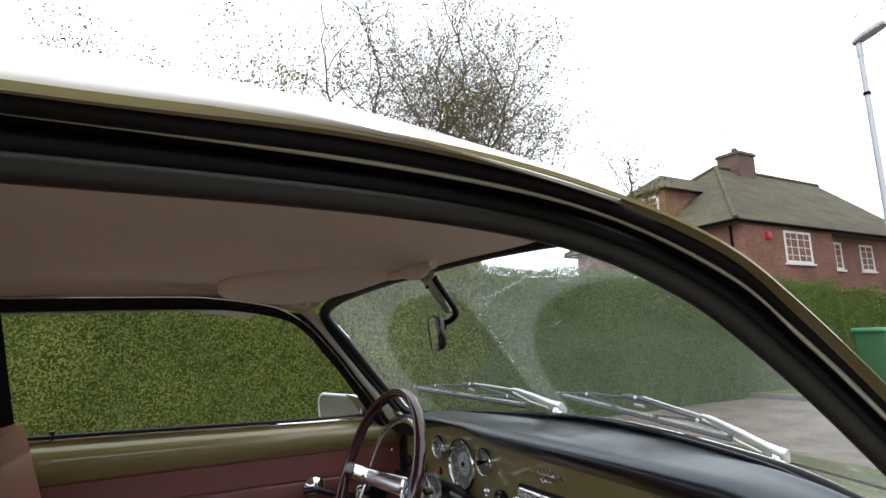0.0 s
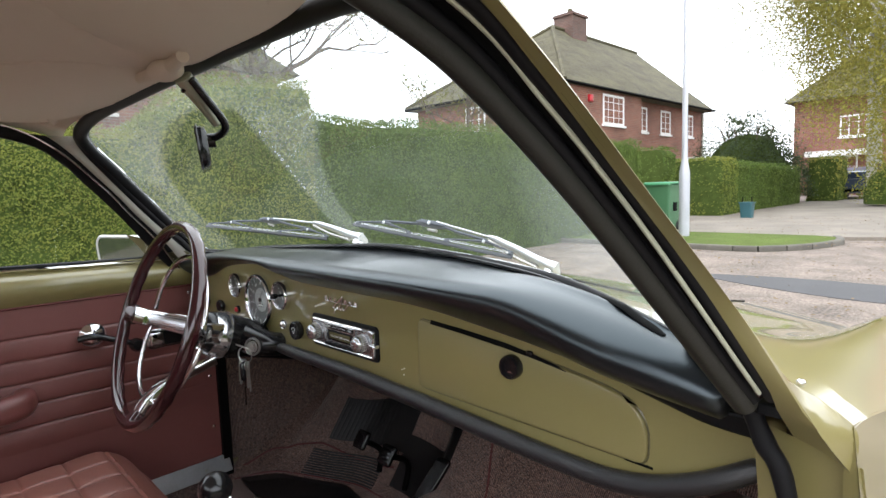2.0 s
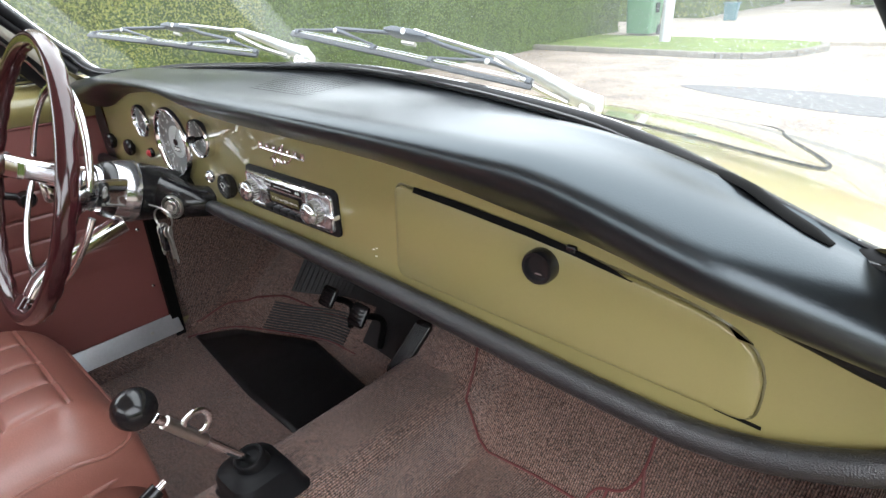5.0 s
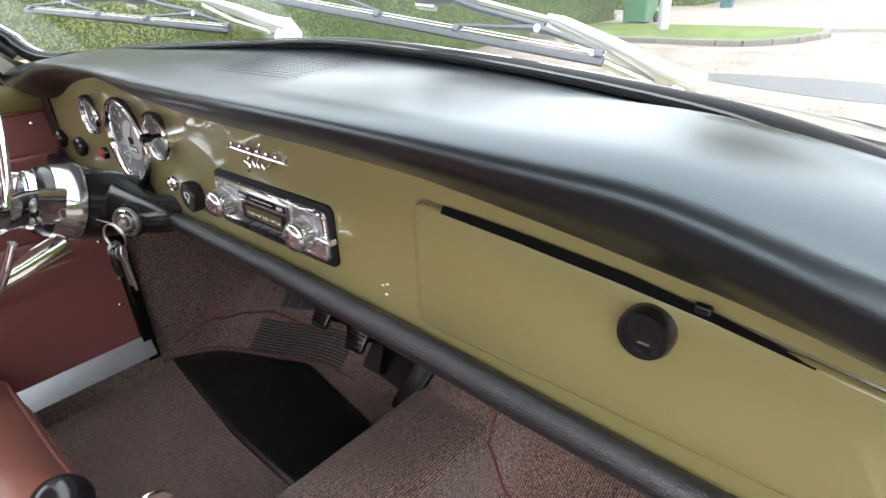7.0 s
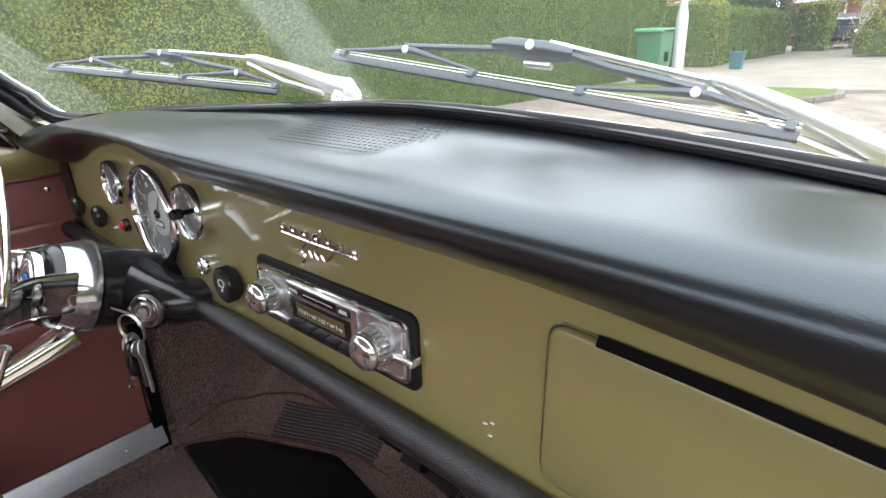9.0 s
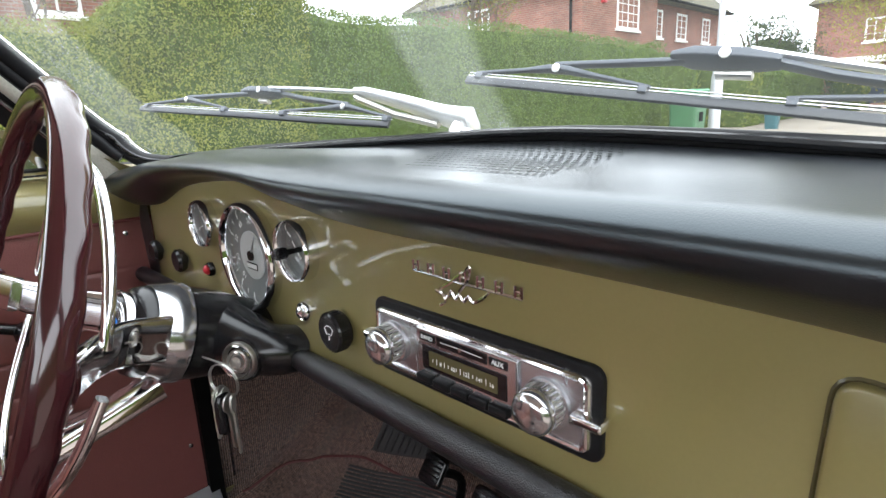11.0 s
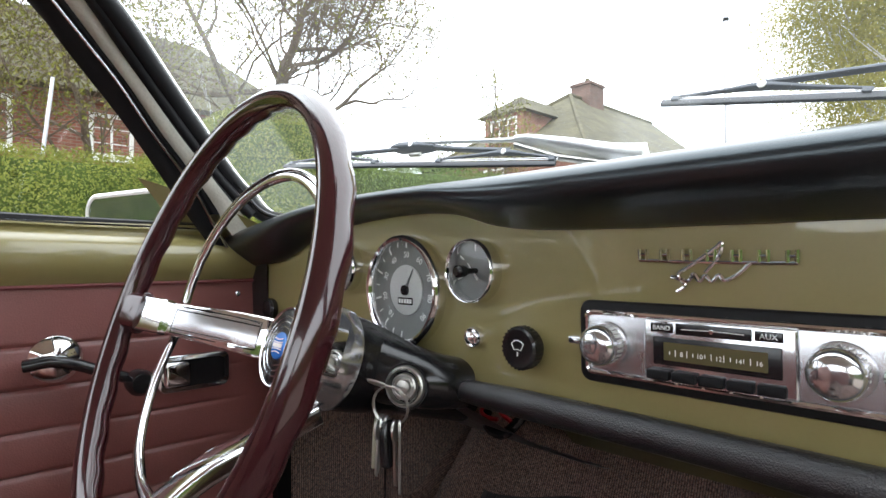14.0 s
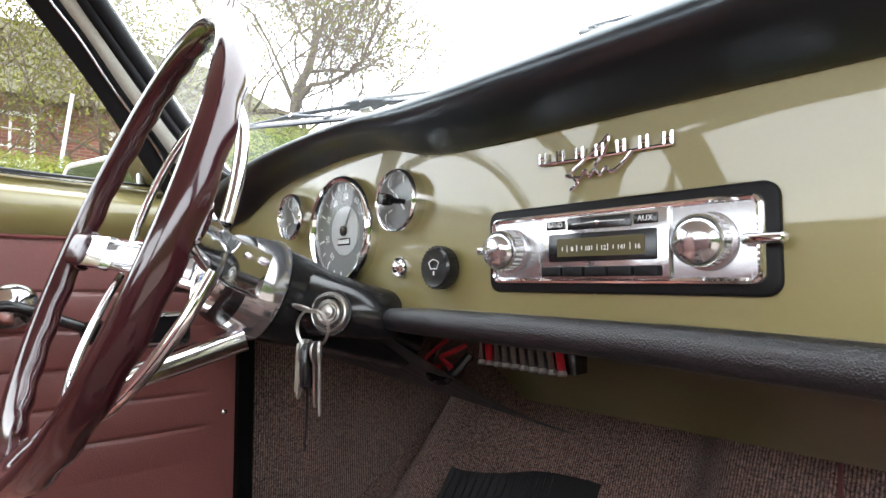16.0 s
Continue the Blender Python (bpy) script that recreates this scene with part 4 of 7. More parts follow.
# outside mirror by the driver's window
sm = thing("door_mirror", "chrome door mirror outside the driver's window", "mirror", (-0.80, -0.105, 0.94))
mir_at = lambda u, v, d: V(-0.838 + u * 0.96, -0.137 + u * 0.28 - v * 0.08 + d, 0.953 + v)
Geo().prism(rr(0.222, 0.088, 0.030), mir_at, 0.002, 0.03, 0.012).make("mirror_shell", SATIN, sm)
Geo().tube([mir_at(u, v, -0.001) for u, v in rr(0.226, 0.092, 0.032, 8)], 0.0046, 10, closed=True).make("mirror_rim", SILVER, sm, "bright chrome rim")
Geo().prism(rr(0.219, 0.085, 0.027), mir_at, -0.0005, -0.003, 0).make("mirror_glass", DUSTGLASS, sm, "dusty mirror glass")
Geo().tube(spline([(-0.81, -0.10, 0.97), (-0.785, -0.09, 0.955), (-0.755, -0.085, 0.94)], 8), 0.007, 8).make("mirror_arm", CHROME, sm)

# ---- dashboard ----
def face_y(x):
    return 0.006 - 0.004 * x * x


def on_dash(u, v, d):
    """A place on the dashboard's face: across, up, and out towards the seats."""
    return V(u, face_y(u) - d, v)


PAD_EDGE = [(-0.70, 0.882), (-0.60, 0.893), (-0.50, 0.924), (-0.36, 0.940), (-0.26, 0.938), (-0.20, 0.923), (-0.14, 0.917), (0.0, 0.915), (0.12, 0.914),
            (0.22, 0.911), (0.30, 0.904), (0.38, 0.895), (0.50, 0.880), (0.55, 0.871), (0.60, 0.862), (0.66, 0.853), (0.70, 0.850)]
LIP_Z = [(-0.72, 0.775), (-0.30, 0.770), (0.0, 0.768), (0.2, 0.762), (0.4, 0.753), (0.50, 0.750), (0.55, 0.752), (0.60, 0.763), (0.65, 0.785), (0.70, 0.815)]
dash = thing("dashboard", "olive painted metal dashboard with black padded top and lower roll", "dashboard", (0, 0.03, 0.76))


def dash_face(u, v):
    x = lerp(-0.655, 0.716, u)
    return V(x, face_y(x), lerp(flow(x, LIP_Z) + 0.004, flow(x, PAD_EDGE) + 0.012, v))


Geo().grid(dash_face, 70, 10).make("dash_face", PAINT, dash, "olive gloss painted metal face")


def pad_section(x):
    e = flow(x, PAD_EDGE)
    yf = face_y(x)
    a = abs(x)
    rear = flow(min(a, 0.612), WS_LOW) if x > 0 else flow(min(a, 0.605), [(0.0, 0.984)] + [(-q, z) for q, z in WS_LEFT[:6]])
    yg = max(ws_y(x, rear) + 0.010, yf + 0.030)
    ztop = 0.968 - (0.034 if x > 0 else 0.013) * (max(0, a - 0.38) / 0.2) ** 1.7
    zg = rear - flow(x, [(-0.7, 0.002), (0.20, 0.003), (0.32, 0.006), (0.48, 0.013), (0.7, 0.014)])
    o = 0.052 if x < 0.55 else lerp(0.052, 0.03, min(1, (x - 0.55) / 0.13))
    pts = [(yf + 0.004, e + 0.001), (yf - 0.005, e + 0.001), (yf - o * 0.36, e + 0.008), (yf - o * 0.70, lerp(e, ztop, 0.36)), (yf - o * 0.90, lerp(e, ztop, 0.56)), (yf - o * 0.88, lerp(e, ztop, 0.78)),
           (yf - o * 0.60, lerp(e, ztop, 0.93)), (yf - o * 0.2, ztop - 0.001), (yf + 0.02, ztop + 0.002), (lerp(yf, yg, 0.45), ztop + 0.004), (lerp(yf, yg, 0.75), lerp(ztop + 0.004, zg, 0.6)), (yg, zg), (yg + 0.02, zg - 0.004)]
    w = min(1, max(0, (x - 0.38) / 0.16))
    w = w * w * (3 - 2 * w)
    if w > 0:
        # towards the passenger's end the nose becomes a plain half round
        half, mid = (ztop - e) / 2 + 0.001, (ztop + e) / 2
        for i in range(1, 9):
            an = radians(-90 + 180 * (i - 1) / 7)
            el = (yf + 0.012 - (o + 0.012) * math.cos(an), mid + half * math.sin(an))
            pts[i] = (lerp(pts[i][0], el[0], w), lerp(pts[i][1], el[1], w))
    return spline([V(x, y, z) for y, z in pts], 34)


pad_rows = [pad_section(lerp(-0.725, 0.664, (i / 120))) for i in range(121)]
tail_c = sum((p for p in pad_rows[-1]), V(0, 0, 0)) / 34
for k, dx in ((0.86, 0.008), (0.62, 0.0125), (0.25, 0.0145)):
    pad_rows.append([lerp(tail_c, p, k) + V(dx, 0, 0) for p in pad_rows[120]])
Geo().loops(pad_rows, closed_u=False, cap1=True).make("dash_pad", PAD, dash, "smooth black vinyl dash top with rolled edge")
Geo().grid(lambda u, v: V(lerp(-0.725, -0.652, u), face_y(lerp(-0.705, -0.652, u)) - 0.004 * v, lerp(0.77, 0.893, v)), 6, 6).make("end_filler", PAD, dash, "black filler beside the door")


def flap_pt(u, v):
    x = lerp(0.555, 0.699, u)
    hi, lo_ = flow(x, PAD_EDGE) + 0.016, flow(x, [(0.555, 0.868), (0.61, 0.855), (0.65, 0.846), (0.697, 0.843)])
    return V(x, face_y(x) - lerp(0.016, 0.005, v) * min(1, 0.3 + 6 * u), lerp(hi, lo_, v))


solid(Geo().grid(flap_pt, 24, 6).make("pad_end_flap", RUBBER, dash, "matt black flap closing the pad end"), 0.003)
# lower padded roll
roll_x = [lerp(-0.70, 0.735, i / 72) for i in range(73)]
roll_pts = [V(x, face_y(x) - 0.012 + 0.02 * max(0, (x - 0.64) / 0.095) ** 2, flow(x, LIP_Z) - 0.001) for x in roll_x]
roll_pts = [p for p in roll_pts if not -0.44 < p.x < -0.275]
Geo().tube([p for p in roll_pts if p.x > -0.27], 0.0135, 14, flat=1.0, taper=lambda t: flow(t, [(0, 0.62), (0.06, 0.88), (0.26, 0.93), (0.34, 1.0), (0.6, 0.98), (0.88, 0.92), (1, 0.78)])).make("lower_roll", ROLL, dash, "grained black padded roll")
Geo().tube([p for p in roll_pts if p.x < -0.43], 0.012, 12).make("lower_roll", ROLL, dash)
# underside and hidden back
under_far = [(-0.70, 0.20, 0.672), (-0.476, 0.26, 0.634), (-0.276, 0.34, 0.590), (-0.268, 0.345, 0.588)]
Geo().grid(lambda u, v: V(lerp(-0.70, -0.268, u), lerp(0.0, flow(lerp(-0.70, -0.268, u), [(p[0], p[1]) for p in under_far]), v), lerp(0.758, flow(lerp(-0.70, -0.268, u), [(p[0], p[2]) for p in under_far]), v) - 0.012 * math.sin(math.pi * v) + 0.0015 * math.sin(u * 90) * v), 60, 8).make("under_panel", UNDERBLACK, dash, "satin black sheet under the dashboard")
# the shade below the roll is put into this sheet's darker olive
Geo().grid(lambda u, v: V(lerp(-0.275, 0.70, u), lerp(0.012, 0.24, v), lerp(0.760, 0.652, v) + 0.032 * math.sin(math.pi * v) * flow(u, [(0, 1), (0.25, 1), (0.5, 0), (1, 0)])), 40, 10).make("under_lip", SHADEOLIVE, dash, "glossy olive underside of the glovebox, coloured dark for shade")

# glovebox lid
lid_out = rpoly([(0.583, 0.776), (0.586, 0.836), (0.545, 0.855), (0.435, 0.872), (0.206, 0.892), (0.202, 0.781)][::1], [0.014, 0.035, 0.03, 0.03, 0.012, 0.014])
lid = Geo().prism(lid_out, on_dash, -0.002, 0.0048, 0.0022).make("glovebox_lid", PAINT, dash, "olive glovebox lid")
g = Geo()
lo = []
for i in range(len(lid_out)):
    (pu, pv), (qu, qv) = lid_out[i - 1], lid_out[(i + 1) % len(lid_out)]
    ln = math.hypot(qu - pu, qv - pv)
    lo.append(on_dash(lid_out[i][0] + 0.0012 * (qv - pv) / ln, lid_out[i][1] - 0.0012 * (qu - pu) / ln, -0.0004))
# thin loop of darkened olive draws the shade round the lid's edge
g.tube(lo, 0.0013, 6, closed=True).make("lid_gap", SHADEOLIVE, dash)
# black strip laid over the lid's top edge as the shade of its gap
Geo().ruled([on_dash(x, flow(x, [(0.20, 0.8905), (0.33, 0.8815), (0.435, 0.8705), (0.55, 0.852)]), 0.0058) for x in (0.235, 0.30, 0.38, 0.43, 0.48)],
            [on_dash(x, flow(x, [(0.20, 0.8905), (0.33, 0.8815), (0.435, 0.8705), (0.55, 0.852)]) + flow(x, [(0.235, 0.0055), (0.38, 0.0065), (0.44, 0.004), (0.48, 0.001)]), 0.0022) for x in (0.235, 0.30, 0.38, 0.43, 0.48)], n=2).make("lid_shadow_gap", DARK, dash)
kn = Geo().lathe([(0.0155, 0), (0.0165, 0.004), (0.0165, 0.012), (0.015, 0.0155), (0.0122, 0.0155), (0.011, 0.011), (0.002, 0.010)], on_dash(0.3975, 0.8545, 0.002), (0, -1, 0), 32).make("glovebox_knob", PLASTIC, lid, "round black recessed glovebox knob")
Geo().prism([(0.3935, 0.847), (0.4015, 0.847), (0.400, 0.8483), (0.395, 0.8483)], on_dash, 0.0125, 0.0132, 0).make("knob_mark", CHROME, kn)
Geo().prism(rr(0.010, 0.006, 0.002), lambda u, v, d: on_dash(0.424 + u, 0.877 + v, d), 0.003, 0.007, 0.0015).make("lid_striker", PLASTIC, dash)
Geo().prism([(0.556, 0.7735), (0.590, 0.7725), (0.590, 0.7755), (0.556, 0.7765)], on_dash, 0.0002, 0.001, 0).make("lip_slot", DARK, dash)
CHIPS = [(0.157, 0.798), (0.163, 0.801), (0.161, 0.790), (-0.018, 0.797)]
for cu, cv in CHIPS:
    Geo().prism(rpoly([(cu - 0.0022, cv - 0.0006), (cu + 0.0010, cv - 0.0010), (cu + 0.0024, cv + 0.0007), (cu - 0.0008, cv + 0.0009)], 0.0003, 2), on_dash, 0.0, 0.0004, 0).make("paint_chip", WHITE, dash, "small pale paint chip")
# demister slot and speaker perforations, laid on the pad in black for their inner shade
slot_c = [V(0.405, 0.070, 0), V(0.45, 0.056, 0), V(0.51, 0.038, 0), V(0.56, 0.020, 0), V(0.601, 0.006, 0)]


def pad_z(x, y):
    s = pad_section(x)
    best = None
    for p, q in zip(s, s[1:]):
        if p.y <= y <= q.y and q.z > 0.9:
            z = lerp(p.z, q.z, (y - p.y) / max(1e-6, q.y - p.y))
            best = z if best is None else max(best, z)
    return 0.968 if best is None else best


Geo().tube([V(p.x, p.y, pad_z(p.x, p.y) + 0.0010) for p in spline(slot_c, 40)], 0.0068, 8, flat=0.30, up=(0, 0, 1), taper=lambda t: min(1, 0.35 + 5 * t) * min(1, 0.5 + 6 * (1 - t))).make("demister_slot", DARK, dash, "long dark demister slot")
g = Geo()
ga, gb, gc, gd = V(-0.118, 0.130, 0), V(0.067, 0.104, 0), V(0.055, 0.011, 0), V(-0.068, 0.009, 0)
for i in range(22):
    for j in range(15):
        u, v = (i + (0.5 if j % 2 else 0)) / 22, j / 14
        p = lerp(lerp(ga, gb, u), lerp(gd, gc, u), v)
        z = pad_z(p.x, p.y) + 0.0012
        g.add([V(p.x + 0.0019 * math.cos(k * math.pi / 3), p.y + 0.0019 * math.sin(k * math.pi / 3), z) for k in range(6)], [(0, 1, 2, 3, 4, 5)])
tagged(g.make("speaker_mesh", DARK, dash, "rows of small round speaker perforations"), kind="stuff")


# ---- round instruments ----
def instrument(name, label, x, z, r, large):
    th = thing(name, label, "gauge", on_dash(x, z, 0))
    o = on_dash(x, z, 0)
    ax = V(0, -1, 0)
    Geo().lathe([(r * 1.0, -0.004), (r * 1.0, 0.006), (r * 0.995, 0.010), (r * 0.97, 0.0132), (r * 0.935, 0.0145), (r * 0.89, 0.0134), (r * 0.865, 0.0105), (r * 0.855, 0.006), (r * 0.85, 0.001)], o, ax, 48, False, False).make("bezel", CHROME, th, "polished chrome bezel")
    Geo().lathe([(r * 0.91, 0.000), (r * 0.55, 0.0012), (r * 0.54, 0.0012)], o, ax, 48).make("dial", DIAL, th, "grey dial")
    at = lambda u, v, d: V(x + u, o.y - d, z + v)
    if large:
        Geo().lathe([(r * 0.45, 0.0014), (r * 0.45, 0.0030), (r * 0.43, 0.0034), (r * 0.1, 0.0034)], o, ax, 40).make("dial_centre", DIALIN, th, "pale raised dial centre")
        for k in range(19):
            a = radians(260 - 17 * k)
            big = k % 2 == 0
            r0, r1 = r * (0.76 if big else 0.80), r * 0.855
            w = 0.0008 if big else 0.0005
            d = V(math.cos(a), math.sin(a), 0)
            nn = V(-d.y, d.x, 0)
            Geo().prism([((d * r0 + nn * w).x, (d * r0 + nn * w).y), ((d * r0 - nn * w).x, (d * r0 - nn * w).y), ((d * r1 - nn * w).x, (d * r1 - nn * w).y), ((d * r1 + nn * w).x, (d * r1 + nn * w).y)], at, 0.0016, 0.0021, 0).make("scale_mark", WHITE, th)
            if big and k:
                lettering("scale_numeral", str(5 * k), 0.0092, Matrix.Translation(at(d.x * r * 0.63, d.y * r * 0.63, 0.0018)) @ Matrix.Rotation(radians(90), 4, "X") @ Matrix.Rotation(a - math.pi / 2, 4, "Z"), WHITE, th, 0.0001)
        Geo().prism(rr(r * 0.40, r * 0.13, 0.001), lambda u, v, d: at(u, v - r * 0.20, d), 0.0034, 0.0040, 0).make("distance_counter", PLASTIC, th, "black distance counter window")
        for k in range(5):
            Geo().prism(rr(r * 0.05, r * 0.08, 0.0003, 2), lambda u, v, d, k=k: at(u + r * (k - 2) * 0.075, v - r * 0.20, d), 0.0041, 0.0044, 0).make("counter_digit", WHITE, th)
        hand, hl = radians(58), r * 0.45
    else:
        for k in range(5):
            a = radians(200 - 220 * k / 4)
            d = V(math.cos(a), math.sin(a), 0)
            nn = V(-d.y, d.x, 0) * 0.0006
            p, q = d * r * 0.60, d * r * 0.80
            Geo().prism([((p + nn).x, (p + nn).y), ((p - nn).x, (p - nn).y), ((q - nn).x, (q - nn).y), ((q + nn).x, (q + nn).y)], at, 0.0016, 0.0021, 0).make("scale_mark", WHITE, th)
        hand, hl = radians(130), r * 0.55
    d = V(math.cos(hand), math.sin(hand), 0)
    nn = V(-d.y, d.x, 0) * (r * 0.035)
    c = V(0, 0, 0) if large else V(r * 0.1, -r * 0.18, 0)
    Geo().prism([((c - d * r * 0.1 + nn).x, (c - d * r * 0.1 + nn).y), ((c - d * r * 0.1 - nn).x, (c - d * r * 0.1 - nn).y), ((c + d * hl).x, (c + d * hl).y)], at, 0.0042, 0.0052, 0).make("needle", WHITE if not large else DIAL, th)
    if not large and x > -0.3:
        Geo().lathe([(0.0028, 0), (0.0028, 0.016), (0.0052, 0.017), (0.0058, 0.020), (0.0058, 0.027), (0.004, 0.029)], o + V(0, 0, 0.0), ax, 16).make("setting_knob", PLASTIC, th, "black setting knob")
    else:
        Geo().lathe([(r * 0.10, 0.003), (r * 0.09, 0.006), (r * 0.02, 0.0065)], at(c.x, c.y, 0), ax, 18).make("needle_hub", WHITE if not large else PLASTIC, th)
    Geo().lathe([(r * 0.905, 0.0092), (r * 0.6, 0.0108), (r * 0.2, 0.0116), (r * 0.02, 0.0117)], o, ax, 40, False, True).make("cover_glass", DIALGLASS, th).visible_shadow = False
    return th


instrument("speedometer", "large chrome-rimmed speedometer with grey dial on olive dash", -0.331, 0.860, 0.0605, True)
instrument("clock", "small chrome-rimmed clock with black setting knob", -0.2285, 0.882, 0.0315, False)
instrument("fuel_gauge", "small chrome-rimmed fuel gauge with white needle", -0.443, 0.884, 0.0295, False)


# ---- switches ----
def switch(name, label, x, z, prof, material):
    th = thing(name, label, "switch", on_dash(x, z, 0))
    Geo().lathe(prof, on_dash(x, z, -0.001), (0, -1, 0), 28).make("knob", material, th)
    return th


w = switch("washer_switch", "ribbed black washer switch with white wiper symbol", -0.166, 0.8165,
           [(0.010, 0), (0.010, 0.003), (0.0172, 0.004), (0.0182, 0.006), (0.0182, 0.0165), (0.0165, 0.0185), (0.0135, 0.018), (0.001, 0.018)], PLASTIC)
for k in range(28):
    a = 2 * math.pi * k / 28
    Geo().bar([on_dash(-0.166 + 0.0182 * math.cos(a), 0.8165 + 0.0182 * math.sin(a), 0.006), on_dash(-0.166 + 0.0182 * math.cos(a), 0.8165 + 0.0182 * math.sin(a), 0.016)], rr(0.0016, 0.0016, 0.0004, 2), (1, 0, 0.1)).make("grip_rib", PLASTIC, w)
sy = lambda u, v, d: on_dash(-0.166 + u, 0.8165 + v, 0.0176 + d)
Geo().tube([sy(u, v, 0) for u, v in ((-0.0065, 0.004), (-0.0035, 0.0062), (0, 0.007), (0.0035, 0.0062), (0.0065, 0.004), (0.0035, -0.0015), (0, -0.0006), (-0.0035, -0.0015))], 0.0004, 6, closed=True).make("wiper_symbol", WHITE, w, "white wiper symbol")
Geo().tube([sy(0, -0.003, 0), sy(0, -0.0065, 0)], 0.0006, 6).make("wiper_symbol", WHITE, w)
w = switch("chrome_push_button", "small round chrome push button", -0.231, 0.8182, [(0.0105, 0), (0.0105, 0.005), (0.009, 0.0075), (0.007, 0.006), (0.0065, 0.006), (0.006, 0.010), (0.002, 0.0125)], CHROME)
for x in (-0.630, -0.5375):
    switch("light_switch", "round black push-pull switch knob", x, 0.8215, [(0.006, 0), (0.006, 0.004), (0.014, 0.005), (0.016, 0.008), (0.016, 0.013), (0.013, 0.0165), (0.002, 0.017)], PLASTIC)
w = switch("warning_lamp", "red warning lamp button in black collar", -0.4526, 0.8227, [(0.009, 0), (0.009, 0.006), (0.0075, 0.008), (0.006, 0.007)], PLASTIC)
Geo().lathe([(0.0062, 0.005), (0.006, 0.009), (0.003, 0.0115), (0.0005, 0.012)], on_dash(-0.4526, 0.8227, 0), (0, -1, 0), 20).make("lens", RED, w, "red lens")

# ---- badge: raised chrome strokes in place of the maker's name ----
badge = thing("dash_badge", "small raised chrome script badge above the radio", "badge", on_dash(-0.007, 0.89, 0))
bt = lambda u, v: on_dash((u + 0.008) * 0.985 - 0.0105, v + 0.0015, 0.003)
Geo().tube([bt(-0.060, 0.8905), bt(-0.030, 0.8895), bt(0.0, 0.889), (bt(0.044, 0.8885))], 0.0012, 6).make("base_stroke", CHROME, badge)
for k in range(7):
    u = -0.057 + 0.0163 * k
    v0, v1 = 0.8905 - 0.0003 * k, 0.8985 - 0.0003 * k
    for du in (-0.0026, 0.0026):
        Geo().tube([bt(u + du, v0), bt(u + du, v1)], 0.0014, 6).make("upright_stroke", CHROME, badge)
    Geo().tube([bt(u - 0.0026, (v0 + v1) / 2), bt(u + 0.0026, (v0 + v1) / 2)], 0.0011, 6).make("cross_stroke", CHROME, badge)
Geo().tube(spline([bt(-0.032, 0.868), bt(-0.026, 0.873), bt(-0.031, 0.880), (bt(-0.022, 0.8865)), bt(-0.006, 0.898), bt(-0.001, 0.902), bt(-0.003, 0.893), bt(-0.012, 0.882)], 40), 0.0014, 6).make("script_stroke", CHROME, badge)
Geo().tube(spline([bt(-0.036, 0.879), bt(-0.024, 0.876), bt(-0.020, 0.881), bt(-0.016, 0.876), bt(-0.012, 0.880), bt(-0.008, 0.876), bt(-0.003, 0.8805), bt(0.001, 0.877), bt(0.010, 0.882), bt(0.017, 0.889)], 50), 0.0014, 6).make("script_stroke", CHROME, badge)

# ---- radio ----
radio = thing("car_radio", "chrome-faced car radio with two round knobs", "radio", on_dash(0, 0.80, 0))
RC = (-0.0070, 0.8285)
ra = lambda u, v, d: on_dash(RC[0] + u * 0.97, RC[1] + v, d * 0.85)
Geo().prism(rr(0.218, 0.064, 0.009), ra, -0.001, 0.005, 0.002).make("backing_plate", RUBBER, radio, "black rubber backing plate")
Geo().prism(rr(0.204, 0.0505, 0.006), ra, 0.004, 0.0085, 0.002).make("face_plate", BRUSHED, radio, "brushed metal face plate")
Geo().tube([ra(u, v, 0.0085) for u, v in rr(0.200, 0.0465, 0.005)], 0.0022, 8, closed=True).make("bright_rim", CHROME, radio)
ctr = Geo().prism(rr(0.100, 0.044, 0.002), ra, 0.006, 0.0125, 0.0015).make("centre_frame", SATIN, radio, "raised chrome centre frame")
rd = lambda u, v, d: ra(u - 0.0005, v, d)
Geo().prism(rr(0.084, 0.0195, 0.0012), lambda u, v, d: rd(u, v - 0.0003, d), 0.0118, 0.0132, 0.0004).make("tuner_surround", PLASTIC, ctr)
Geo().prism(rr(0.068, 0.0125, 0.0006), lambda u, v, d: rd(u, v - 0.0003, d), 0.0131, 0.0136, 0).make("tuner_window", SCREEN, ctr, "dark olive tuner scale")
for u0, w0, name in ((-0.0355, 0.0165, "band_key"), (0.0345, 0.0165, "aux_key")):
    Geo().prism(rr(w0, 0.0062, 0.0006), lambda u, v, d, u0=u0: rd(u + u0, v + 0.0158, d), 0.0118, 0.0135, 0.0005).make(name, PLASTIC, ctr)
Geo().prism(rr(0.050, 0.0078, 0.0006), lambda u, v, d: rd(u - 0.0005, v + 0.0158, d), 0.0118, 0.0132, 0.0004).make("slide_bar", PLASTIC, ctr)
Geo().tube([rd(-0.021, 0.0158, 0.0135), rd(0, 0.0164, 0.0137), rd(0.020, 0.0158, 0.0135)], 0.0003, 5).make("slide_line", WHITE, ctr)
Geo().lathe([(0.0018, 0), (0.0015, 0.0012), (0.0004, 0.0014)], rd(-0.0005, 0.0158, 0.0132), (0, -1, 0), 12).make("slide_dot", CHROME, ctr)
for k in range(5):
    Geo().prism(rr(0.0165, 0.0068, 0.0012, 3), lambda u, v, d, k=k: rd(u - 0.0385 + 0.0185 * k + 0.001, v - 0.0170, d), 0.010, 0.0185, 0.0012).make("preset_key", RUBBER, ctr)


